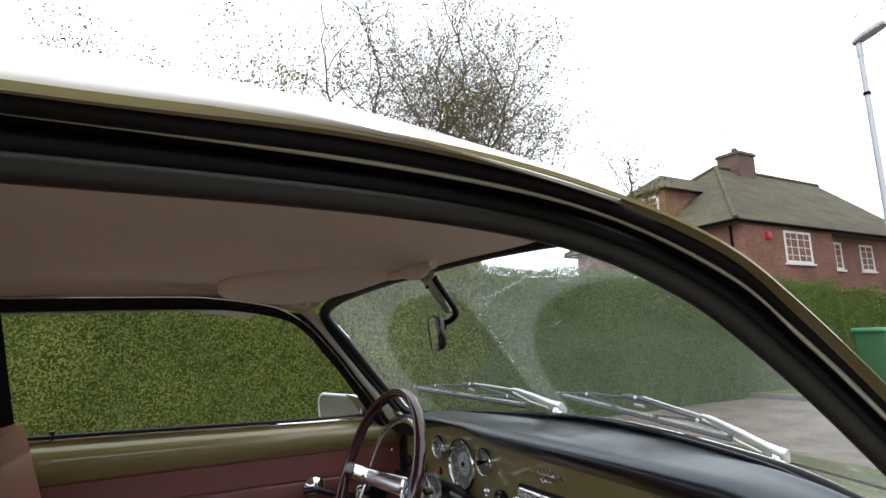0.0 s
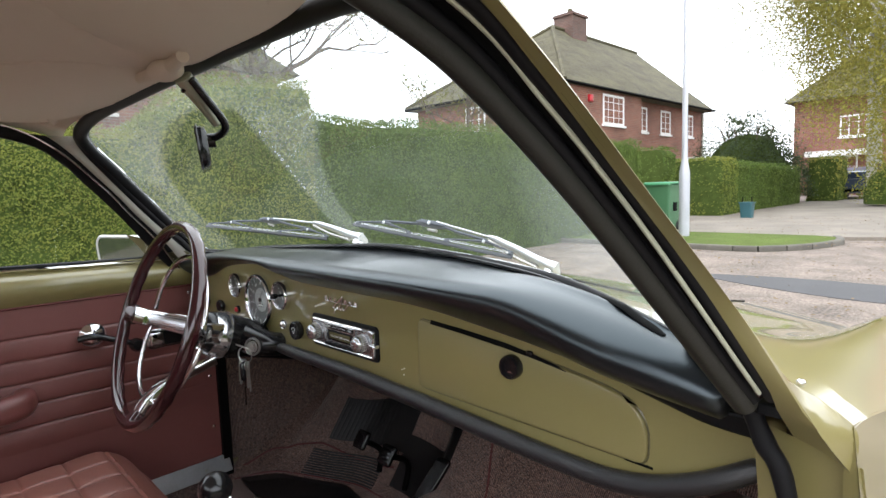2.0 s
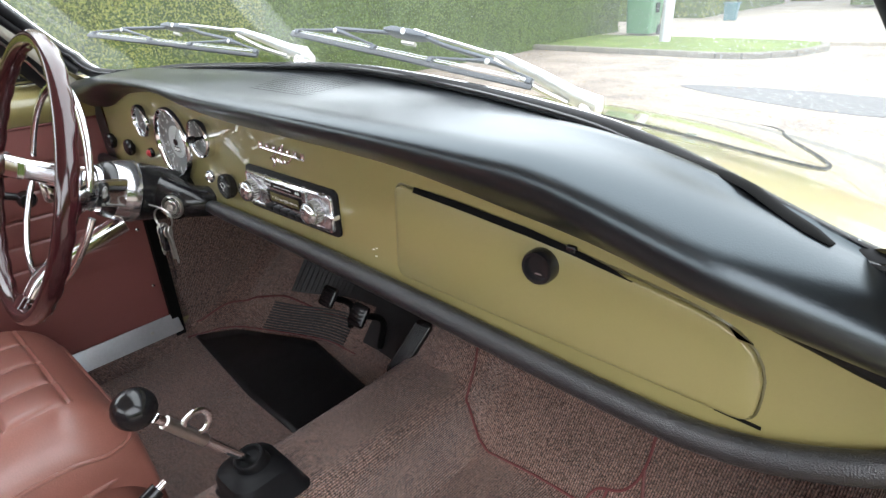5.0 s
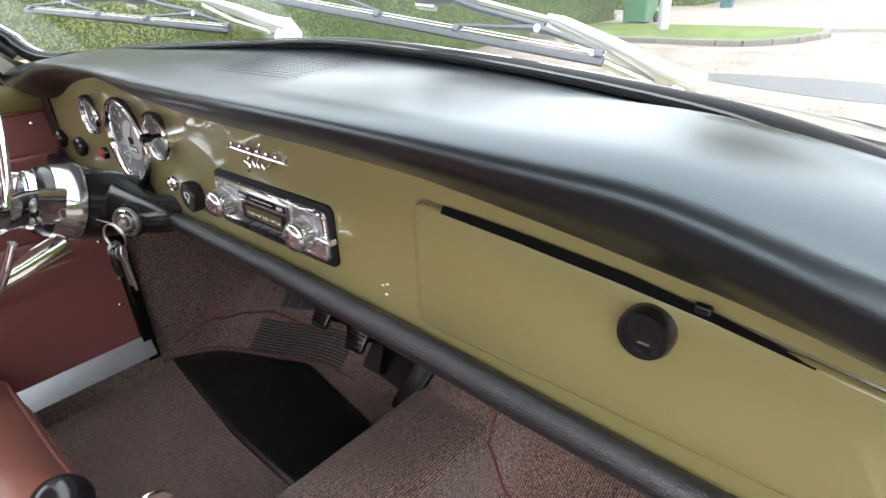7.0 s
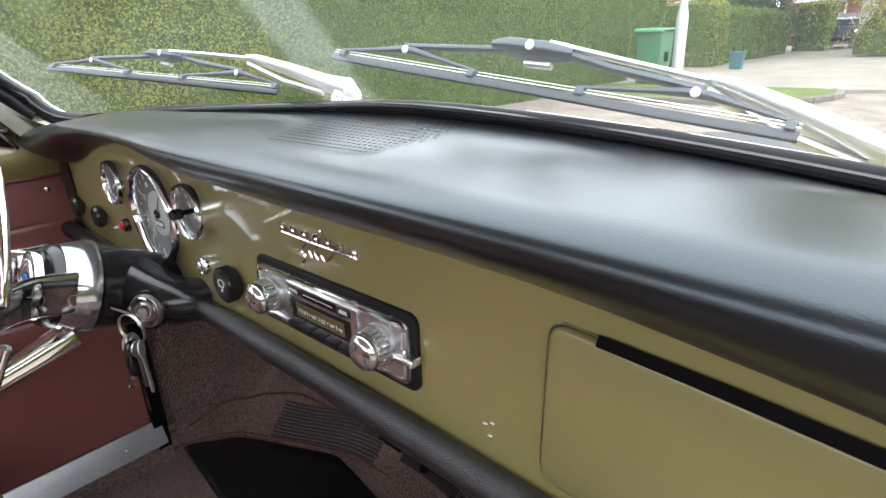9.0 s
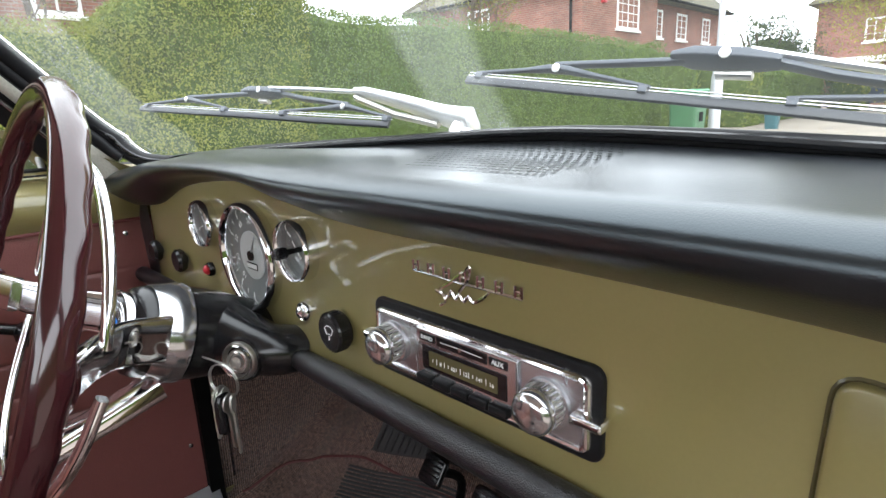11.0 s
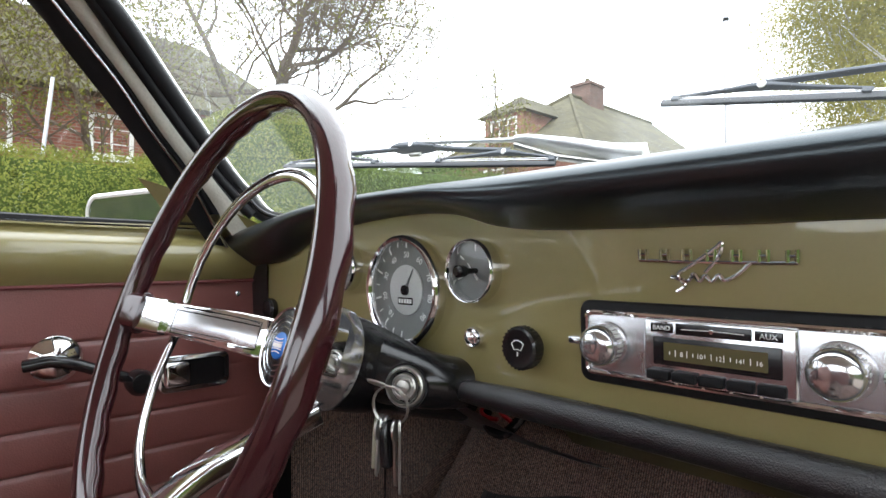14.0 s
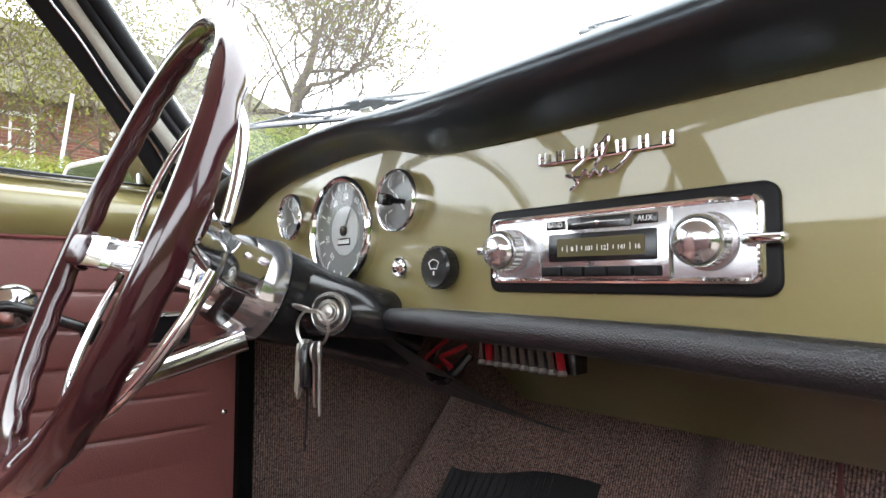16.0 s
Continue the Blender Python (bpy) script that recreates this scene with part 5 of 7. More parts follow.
def rtxt(text, size, u, v, d, material=WHITE):
    lettering("printed_text", text, size, Matrix.Translation(rd(u, v, d)) @ Matrix.Rotation(radians(90), 4, "X"), material, ctr, 0.0001)


rtxt("BAND", 0.0046, -0.0355, 0.0158, 0.0138)
rtxt("AUX", 0.0050, 0.0345, 0.0158, 0.0138)
for k, txt in enumerate(("8", "10", "12", "14", "16")):
    rtxt(txt, 0.0044, -0.021 + 0.0125 * k, -0.0015, 0.0139)
for k in range(16):
    h = 0.0028 if k % 2 else 0.0017
    if min(abs(-0.0295 + 0.0041 * k - (-0.021 + 0.0125 * q)) for q in range(5)) < 0.0032:
        continue
    Geo().prism(rr(0.0005, h * 1.6, 0.0001, 1), lambda u, v, d, k=k: rd(u - 0.0295 + 0.0041 * k, v - 0.0010, d), 0.0137, 0.0139, 0).make("scale_tick", WHITE, ctr)
for s, u0 in ((-1, -0.0815), (1, 0.0715)):
    Geo().lathe([(0.0175, 0.0), (0.0170, 0.004), (0.0145, 0.005)], ra(u0, -0.0005, 0.007), (0, -1, 0), 32).make("knob_collar", BRUSHED, radio)
    kb = Geo().lathe([(0.0135, 0.002), (0.0135, 0.004), (0.0143, 0.0045), (0.0143, 0.0125), (0.0138, 0.0132), (0.0150, 0.0138), (0.0152, 0.0150), (0.0147, 0.0180), (0.0130, 0.0208), (0.0100, 0.0228), (0.0060, 0.0240), (0.001, 0.0245)], ra(u0, -0.0005, 0.007), (0, -1, 0), 36).make("radio_knob", SATIN, radio, "domed chrome knob")
    for k in range(24):
        a = 2 * math.pi * k / 24
        Geo().bar([ra(u0 + 0.0142 * math.cos(a), 0.0142 * math.sin(a), 0.0130), ra(u0 + 0.0142 * math.cos(a), 0.0142 * math.sin(a), 0.0225)], rr(0.0020, 0.0020, 0.0004, 1), (1, 0, 0.13)).make("knob_flute", STEEL, kb)
Geo().prism(rr(0.022, 0.0062, 0.0015, 3), lambda u, v, d: ra(u + 0.103, v - 0.0005, d), 0.006, 0.018, 0.002).make("tuner_stub", CHROME, radio, "chrome shaft stub")
Geo().prism(rr(0.018, 0.0062, 0.0015, 3), lambda u, v, d: ra(u - 0.1045, v + 0.0005, d), 0.006, 0.018, 0.002).make("tuner_stub", CHROME, radio)

# ---- fuses and cables under the dash ----
fb = thing("fuse_box", "row of grey and red fuses under the dashboard", "fuse box", (-0.18, 0.12, 0.74))
Geo().box((-0.238, 0.118, 0.716), (-0.112, 0.142, 0.744), 0.003).make("fuse_base", PLASTIC, fb)
for k in range(10):
    x = lerp(-0.228, -0.124, k / 9)
    fu = Geo().tube([V(x - 0.005, 0.116, 0.742), V(x + 0.005, 0.108, 0.718)], 0.0040, 10).make("fuse", RED if k in (1, 9) else SATIN, fb)
    Geo().tube([V(x - 0.0055, 0.1165, 0.7440), V(x - 0.0045, 0.1155, 0.7405)], 0.0046, 8).make("fuse_cap", STEEL, fu)
    Geo().tube([V(x + 0.0045, 0.1085, 0.7195), V(x + 0.0055, 0.1075, 0.7160)], 0.0046, 8).make("fuse_cap", STEEL, fu)
cb = thing("cable_loop", "loose red and black wiring under the dash", "cable", (-0.30, 0.10, 0.71))
Geo().tube(spline([(-0.300, 0.13, 0.735), (-0.322, 0.115, 0.712), (-0.312, 0.112, 0.704), (-0.298, 0.116, 0.703)], 14), 0.0028, 6).make("red_wire", RED, cb)
Geo().tube(spline([(-0.270, 0.13, 0.730), (-0.278, 0.112, 0.722), (-0.290, 0.110, 0.716), (-0.282, 0.12, 0.703)], 14), 0.0028, 6).make("red_wire", RED, cb)
Geo().tube(spline([(-0.325, 0.13, 0.72), (-0.310, 0.11, 0.696), (-0.285, 0.112, 0.690), (-0.262, 0.13, 0.72)], 14), 0.006, 8).make("black_wire", PLASTIC, cb)

# ---- steering wheel ----
WC, WR = V(-0.345, -0.218, 0.848), 0.2005
TILT_W = radians(19.3)
YAW_W = radians(-1.8)
w_rt = V(math.cos(YAW_W), math.sin(YAW_W), 0)
w_up = V(-math.sin(YAW_W) * math.sin(TILT_W), math.cos(YAW_W) * math.sin(TILT_W), math.cos(TILT_W))
w_ax = w_rt.cross(w_up)


def wheel_at(r, a, h=0.0):
    """A place in the wheel: radius, degrees from the right, height towards the driver."""
    return WC + w_rt * (r * math.cos(radians(a))) + w_up * (r * math.sin(radians(a))) + w_ax * h


wheel = thing("steering_wheel", "dark oxblood three-spoke steering wheel with chrome horn ring", "steering wheel", WC + w_ax * -0.07)
rings = []
NW = 168
for i in range(NW):
    a = 360 * i / NW
    bumps = 0.0008 * math.sin(radians(a * 28))
    c = wheel_at(WR, a)
    ro = V(0, 0, 0) + w_rt * math.cos(radians(a)) + w_up * math.sin(radians(a))
    ring_pts = []
    for j in range(16):
        b = 2 * math.pi * j / 16
        rad = 0.0118 + (bumps if math.sin(b) < -0.3 else 0)
        ring_pts.append(c + ro * (rad * math.cos(b)) + w_ax * (rad * 1.10 * math.sin(b)))
    rings.append(ring_pts)
rim = Geo().loops(rings, closed_v=True).make("rim", OXBLOOD, wheel, "glossy oxblood rim with finger grips")
for a in (182.5, 0, 275):
    low = a == 275
    path = ((0.178, -0.010), (0.15, -0.022), (0.12, -0.048), (0.09, -0.090), (0.060, -0.132)) if low else ((0.178, -0.014), (0.140, -0.031), (0.10, -0.052), (0.068, -0.078), (0.050, -0.116))
    Geo().bar([wheel_at(WR - k, a, h) for k, h in ((0.000, -0.001), (0.006, -0.003), (0.014, -0.006), (0.024, -0.011))], rr(0.040, 0.022, 0.009, 4), w_ax, scale=lambda t: 1.12 - 0.16 * t ** 0.6).make("spoke_root", OXBLOOD, wheel)
    Geo().tube([wheel_at(WR - 0.020, a, -0.0095) + w_up * (0.021 * math.cos(q * math.pi / 12)) * math.cos(radians(a)) ** 2 + w_rt * (0.021 * math.cos(q * math.pi / 12)) * math.sin(radians(a)) ** 2 + w_ax * (0.0105 * math.sin(q * math.pi / 12)) for q in range(24)], 0.0022, 6, closed=True).make("root_ridge", OXBLOOD, wheel)
    sp = Geo().bar(spline([wheel_at(r, a, h) for r, h in path], 20), rr(0.036, 0.016 if low else 0.009, 0.003, 3), w_ax, scale=lambda t: 0.82 + 0.42 * t).make("spoke", CHROME, wheel, "chrome spoke with grey inlay")
    if not low:
        inl = [(0.130, -0.0285), (0.10, -0.0450), (0.070, -0.0685), (0.052, -0.086)]
        Geo().bar([wheel_at(r, a, h) for r, h in inl], rr(0.025, 0.0024, 0.0008, 2), w_ax).make("spoke_inlay", GREYSATIN, sp, "satin grey inlay")
        for off_, dh in ((0.0142, 0.0004), (0.0098, 0.0012)):
            Geo().tube([wheel_at(r, a, h + dh) + w_up * off for off, seq in ((-off_, inl), (off_, inl[::-1])) for r, h in seq], 0.0007, 6, closed=True).make("inlay_groove", PLASTIC, sp)
        Geo().bar([wheel_at(0.176, a, -0.0105), wheel_at(0.145, a, -0.0245)], rr(0.037, 0.012, 0.003, 3), w_ax).make("spoke_tip", CHROME, sp, "bright boxed spoke tip")


def ribbon(name, pts, width=0.0125):
    """A flat chrome ribbon whose broad side faces the driver."""
    return Geo().bar(pts, rr(width, 0.0085, 0.0035, 3), w_ax).make(name, CHROME, wheel, "slim chrome horn ring")


def ring_pt(a):
    return WC + w_rt * ((0.164 if a > 90 else 0.136) * math.cos(radians(a))) + w_up * (0.014 + 0.130 * math.sin(radians(a))) + w_ax * (-0.044 + 0.009 * math.sin(radians(a)))


ribbon("horn_ring", [ring_pt(a) for a in range(0, 181, 4)])
for s in (-1, 1):
    ribbon("horn_ring", spline([WC + w_rt * (s * x * (0.83 if s > 0 else 1.0)) + w_up * y + w_ax * h for x, y, h in ((0.170, -0.022, -0.047), (0.164, -0.060, -0.042), (0.142, -0.098, -0.036), (0.104, -0.130, -0.030), (0.055, -0.148, -0.026), (0.010, -0.152, -0.024))], 34))
HC = WC + w_ax * -0.076 + w_up * -0.006
hub = Geo().lathe([(0.046, -0.042), (0.046, -0.034), (0.045, -0.028), (0.042, -0.020), (0.036, -0.016), (0.031, -0.014)], HC, w_ax, 40).make("hub", PLASTIC, wheel, "black hub")
Geo().lathe([(0.0440, -0.034), (0.0465, -0.035), (0.0500, -0.052), (0.0520, -0.062), (0.0515, -0.067), (0.048, -0.069)], HC, w_ax, 48).make("hub_collar", SATIN, hub, "broad dull chrome hub collar")
Geo().lathe([(0.0375, -0.020), (0.038, -0.012), (0.0372, -0.0095), (0.0360, -0.010), (0.0350, -0.012)], HC, w_ax, 40, False, False).make("cap_rim", CHROME, hub)
Geo().lathe([(0.036, -0.013), (0.034, -0.0105), (0.016, -0.0085), (0.012, -0.0085)], HC, w_ax, 36).make("horn_cap", PLASTIC, hub, "black horn cap")
Geo().lathe([(0.0128, -0.010), (0.0125, -0.0075), (0.008, -0.0067), (0.001, -0.0065)], HC, w_ax, 32).make("cap_emblem", BLUE, hub, "round blue emblem")
emb = lambda u, v: HC + w_rt * (u * 0.74) + w_up * (v * 0.74) + w_ax * -0.0062
for v in (-0.0085, -0.0045, 0.0045, 0.0085):
    hw = math.sqrt(max(0, 0.014 ** 2 - v * v)) * 0.9
    Geo().tube([emb(-hw, v * 1.05), emb(0, v * 0.85), emb(hw, v * 1.05)], 0.0005, 5).make("emblem_line", WHITE, hub)
Geo().bar([emb(-0.0115, 0), emb(0.0115, 0)], rr(0.0042, 0.0006, 0.0002, 1), w_ax).make("emblem_bar", WHITE, hub)
for r0 in (0.018, 0.023, 0.028):
    Geo().tube([HC + w_rt * (r0 * math.cos(b * math.pi / 16)) + w_up * (r0 * math.sin(b * math.pi / 16)) + w_ax * -0.0092 for b in range(32)], 0.0006, 5, closed=True).make("cap_groove", CHROME, hub)

# steering column shroud, lock, keys
col = thing("steering_column", "black steering column shroud with ignition lock", "steering column", (-0.35, 0.0, 0.76))
Geo().bar([WC + w_ax * h - w_up * 0.006 for h in (-0.146, -0.16, -0.185, -0.215, -0.26, -0.33)], ring(0.0495, 32, 0.98), w_up, scale=lambda t: table(t, [(0, 1.0), (0.2, 0.99), (0.4, 0.94), (0.7, 0.82), (1, 0.7)])).make("shroud", PLASTIC, col, "satin black shroud")
LK = V(-0.264, -0.057, 0.7755)
Geo().tube(spline([(-0.335, -0.045, 0.785), (-0.30, -0.036, 0.781), (-0.265, -0.022, 0.776), (-0.252, 0.01, 0.770)], 18), 0.027, 20, taper=lambda t: flow(t, [(0, 1.45), (0.35, 1.2), (0.7, 1.0), (1, 0.9)])).make("lock_housing", PLASTIC, col)
Geo().lathe([(0.0225, -0.03), (0.0225, -0.004), (0.0215, -0.001), (0.0198, -0.001)], LK + V(0.0, 0.002, 0), (0.5, -0.85, 0.12), 32).make("lock_collar", PLASTIC, col)
lk = Geo().lathe([(0.0195, -0.03), (0.0195, 0.0), (0.0182, 0.003), (0.0165, 0.0035), (0.0145, -0.001), (0.0125, -0.001), (0.0118, 0.004), (0.0085, 0.0048), (0.0080, 0.002), (0.0065, 0.002), (0.006, 0.0065), (0.001, 0.007)], LK + V(0.0, 0.002, 0), (0.5, -0.85, 0.12), 32).make("ignition_lock", STEEL, col, "steel ignition lock barrel")
keys = thing("ignition_keys", "bunch of keys on a ring hanging from the lock", "keys", LK + V(0, -0.02, -0.1))
kp = LK + V(0.004, -0.010, 0.0)
k_d, k_e = V(-0.88, -0.45, 0.20).normalized(), V(0.45, -0.88, 0.0).normalized()
Geo().prism([(-0.006, -0.003), (0.010, -0.003), (0.012, -0.009), (0.018, -0.0115), (0.026, -0.010), (0.031, -0.004), (0.031, 0.004), (0.026, 0.010), (0.018, 0.0115), (0.012, 0.009), (0.010, 0.003), (-0.006, 0.003)],
            lambda u, v, d: kp + k_d * u + k_e * v * 0.35 + V(0, 0, d + v * 0.25), -0.001, 0.001, 0.0004).make("key_bow", NICKEL, keys, "key in the lock")
for r0 in (0.0095, 0.0155):
    Geo().lathe([(r0, 0.0), (r0 + 0.0006, 0.0012), (r0 + 0.0012, 0.0)], LK + V(0.002, -0.0025, 0.0005), (0.5, -0.85, 0.12), 28, False, False).make("lock_ring", CHROME, lk)
kr = kp + V(-0.002, -0.008, -0.014)
for dr in (0.0, 0.0016):
    Geo().tube([kr + V(0.0175 * math.cos(b * math.pi / 14), 0.006 * math.cos(b * math.pi / 14) + dr, 0.0175 * math.sin(b * math.pi / 14)) for b in range(28)], 0.0007, 6, closed=True).make("key_ring", STEEL, keys)


def key(q, turn, L, bow, tip):
    """A flat key: round bow, shoulder and a notched blade, hanging from q and turned about the vertical."""
    ax = V(math.cos(turn), math.sin(turn), 0)
    nn = V(-math.sin(turn), math.cos(turn), 0)
    out = [(bow * math.cos(radians(b)), -bow * 0.85 + bow * math.sin(radians(b))) for b in range(-40, 221, 20)]
    out += [(-0.0036, -bow * 1.9), (-0.0036, -L + 0.003), (-0.001, -L)]
    n = 7
    for i in range(n):
        z = lerp(-L + 0.003, -bow * 2.2, i / (n - 1))
        out += [(0.0034 if i % 2 else 0.0018, z)]
    out += [(0.0040, -bow * 1.9)]
    out = [(u * 1.0 + tip * v, v) for u, v in out]
    return Geo().prism(out, lambda u, v, d: q + ax * u + nn * d + V(0, 0, v), -0.0011, 0.0011, 0.0004)


for dx, dy, turn, L, bow, tip, mat_, lb in ((-0.0150, 0.001, 2.05, 0.052, 0.0105, 0.16, NICKEL, "worn steel key"), (-0.0100, -0.002, 2.45, 0.040, 0.0115, 0.03, STEEL, "worn steel key"), (-0.0075, 0.002, 2.30, 0.043, 0.0100, 0.02, NICKEL, "worn steel key"),
                                       (0.0080, -0.001, 2.20, 0.058, 0.0095, -0.05, STEEL, "worn steel key"), (0.0110, 0.002, 2.50, 0.066, 0.0095, -0.07, NICKEL, "worn steel key")):
    key(kr + V(dx, dy, -0.012), turn, L, bow, tip).make("key", mat_, keys, lb)
tag_at = kr + V(-0.0155, -0.003, -0.014)
Geo().bar([tag_at, tag_at + V(-0.002, 0, -0.010), tag_at + V(-0.006, 0.001, -0.044)], rr(0.0035, 0.013, 0.001, 2), (0.75, -0.66, 0)).make("key_tag", CREAM, keys, "worn brass-coloured fob")
q = kr + V(0.001, -0.003, -0.013)
Geo().bar([q, q + V(0, 0, -0.006), q + V(0.0005, 0, -0.024), q + V(0.001, 0, -0.037), q + V(0.001, 0, -0.040)], rr(0.0085, 0.019, 0.0038, 3), (0.35, -0.93, 0), scale=lambda t: flow(t, [(0, 0.7), (0.2, 1.0), (0.7, 1.05), (1, 0.6)])).make("key_grip", PLASTIC, keys, "black plastic key grip")
Geo().tube(spline([q + V(-0.008, 0.004, -0.03), q + V(-0.010, 0.004, -0.07), q + V(-0.016, 0.006, -0.10)], 10), 0.0012, 6).make("leather_thong", PLASTIC, keys)
Geo().tube(spline([(-0.42, -0.06, 0.80), (-0.47, -0.09, 0.795), (-0.53, -0.13, 0.80)], 8), 0.006, 8, taper=lambda t: 0.8 + 0.4 * t).make("indicator_stalk", PLASTIC, col, "black indicator stalk")

# ---- driver's seat ----
seat = thing("driver_seat", "russet vinyl driver's seat with quilted square cushion", "car seat", (-0.42, -0.55, 0.26))


def cushion(u, v):
    # u across, v from front to back
    x = lerp(-0.655, -0.195, u)
    y = lerp(-0.205, -0.80, v)
    e = min(u, 1 - u) * 0.46
    fr = v * 0.595
    z = 0.528 - 0.02 * v
    for d, r in ((e, 0.085), (fr, 0.10)):
        if d < r:
            z -= 0.135 * (1 - math.sqrt(max(0, 1 - (1 - d / r) ** 2)))
    if e > 0.072 and fr > 0.068:
        gx, gy = (x + 0.425) / 0.082, (y + 0.28) / 0.082
        mx_, my_ = abs(gx - round(gx)) * 0.082, abs(gy - round(gy)) * 0.082
        z -= 0.0030 * math.exp(-(min(mx_, my_) / 0.0024) ** 2)
        z += 0.006 * (max(0, 1 - (1 - mx_ / 0.041) ** 2) * max(0, 1 - (1 - my_ / 0.041) ** 2)) ** 0.4
    return V(x, y, z)


Geo().grid(cushion, 190, 230).make("cushion", SEAT, seat, "quilted russet vinyl cushion")
out = rpoly([(-0.655, -0.80), (-0.195, -0.80), (-0.195, -0.205), (-0.655, -0.205)], [0.03, 0.03, 0.10, 0.10], 8)
Geo().prism(out, lambda u, v, d: V(u, v, d), 0.30, 0.395, 0).make("cushion_base", SEAT, seat)
Geo().tube(spline([cushion(0.022, v) for v in (0.95, 0.7, 0.4, 0.2, 0.09)] + [cushion(u, 0.022) for u in (0.09, 0.3, 0.5, 0.7, 0.91)] + [cushion(0.978, v) for v in (0.09, 0.2, 0.4, 0.7, 0.95)], 90), 0.0036, 8).make("top_piping", SEAT, seat)
Geo().tube([V(u, v, 0.3955) for u, v in out], 0.0045, 8, closed=True).make("cushion_piping", SEAT, seat)
Geo().bar([V(-0.425, -0.80, 0.45), V(-0.425, -0.87, 0.70), V(-0.425, -0.95, 1.0)], rr(0.46, 0.10, 0.045, 5), (0, 1, 0.2)).make("backrest", SEAT, seat)
for x in (-0.60, -0.25):
    Geo().box((x - 0.015, -0.85, 0.262), (x + 0.015, -0.25, 0.305), 0.004).make("seat_runner", STEEL, seat)

# ---- floor, tunnel and kick panels ----
FZ = 0.262
cab = thing("cabin_floor", "brown ribbed carpet over floor, tunnel and toe boards", "carpet", (0, 0, 0.24), kind="structure")


def tunnel_h(x, y):
    w = flow(y, [(-1.2, 0.115), (0.0, 0.115), (0.26, 0.120), (0.5, 0.17)])
    h = flow(y, [(-1.2, 0.15), (0.0, 0.135), (0.26, 0.130), (0.5, 0.10)])
    a = abs(x) / w
    return h * (1 - flow(min(a, 1.08), [(0, 0), (0.5, 0.02), (0.72, 0.15), (0.92, 0.75), (1.08, 1.0)]))


def toe_y(x):
    """Where the flat floor ends and the toe board begins."""
    return flow(x, [(-0.735, 0.045), (-0.668, 0.172), (-0.554, 0.235), (-0.42, 0.292), (-0.25, 0.305), (-0.1, 0.285), (0.1, 0.262), (0.34, 0.266), (0.5, 0.268), (0.62, 0.235), (0.735, 0.10)])


def floor_pt(u, v):
    x = lerp(-0.735, 0.735, u)
    y = lerp(0.56, -1.24, v)
    lean = (toe_y(x + 0.01) - toe_y(x - 0.01)) / 0.02
    k = max(0, y - toe_y(x)) / math.sqrt(1 + lean * lean)
    z = FZ + tunnel_h(x, y) + (1.25 * k if k < 0.05 else 0.0625 + 1.47 * (k - 0.05))
    return V(x, y, min(z, 0.70))


rug = Geo().grid(floor_pt, 130, 130).make("carpet", CARPET, cab, "brown ribbed carpet")


def cords(ob, fn):
    """Stores how far across the cords each vertex lies."""
    at_ = ob.data.attributes.new("arc", "FLOAT", "POINT")
    for i, vv in enumerate(ob.data.vertices):
        at_.data[i].value = fn(i, vv.co)


rug_arc = {}
for j in range(131):
    for lo_i, hi_i, st in ((65, 131, 1), (64, -1, -1)):
        s_ = 0.0 if st > 0 else -0.011
        for i in range(lo_i, hi_i, st):
            if i not in (65, 64):
                s_ += st * (rug.data.vertices[j * 131 + i].co - rug.data.vertices[j * 131 + i - st].co).length
            rug_arc[j * 131 + i] = s_
cords(rug, lambda i, co: rug_arc[i])
Geo().grid(lambda u, v: V(lerp(-0.735, 0.735, u), lerp(0.56, 0.46, v), lerp(0.50, 0.77, v)), 10, 6).make("bulkhead_carpet", CARPET, cab)
cords(bpy.data.objects["bulkhead_carpet"], lambda i, co: co.x)
for s in (1, -1):
    cords(Geo().grid(lambda u, v, s=s: V(s * (0.73 - 0.01 * math.sin(v * 3)), lerp(0.06, 0.58, u), lerp(FZ, 0.80, v)), 10, 10).make("kick_panel", CARPET, cab), lambda i, co: co.y)
    Geo().box((s * 0.70 - 0.012, 0.035, 0.30), (s * 0.70 + 0.012, 0.060, 0.86)).make("hinge_post_trim", DARK if s < 0 else PAINT, cab)


def carpet_z(x, y):
    u, v = (x + 0.735) / 1.47, (0.56 - y) / 1.8
    return floor_pt(u, v).z


for pts in ([(-0.73, 0.05), (-0.668, 0.174), (-0.554, 0.237), (-0.42, 0.294), (-0.31, 0.305)], [(-0.728, 0.105), (-0.700, 0.215), (-0.600, 0.280), (-0.48, 0.322), (-0.32, 0.356)],
            [(0.335, 0.268), (0.24, 0.266), (0.105, 0.258), (0.088, 0.255), (0.076, 0.30), (0.04, 0.37), (0.02, 0.45)],
            [(0.335, 0.268), (0.35, 0.29), (0.39, 0.303), (0.41, 0.335), (0.405, 0.40), (0.40, 0.47)], [(0.41, 0.33), (0.43, 0.29), (0.46, 0.26)], [(0.365, 0.296), (0.365, 0.25), (0.365, 0.20)]):
    Geo().tube([V(p.x, p.y, carpet_z(p.x, p.y) + 0.002) for p in spline([(x, y, 0) for x, y in pts], 36)], 0.0028, 6).make("carpet_piping", PIPING, cab, "dark red carpet piping")
heel = thing("heel_mat", "creased black rubber heel mat on the carpet", "floor mat", (-0.4, 0.12, FZ))
mat_o = rpoly([(-0.71, 0.085), (-0.375, 0.047), (-0.162, 0.043), (-0.165, 0.232), (-0.436, 0.275), (-0.641, 0.178)], 0.012, 4)
g = Geo()
cc = V(-0.38, 0.145)
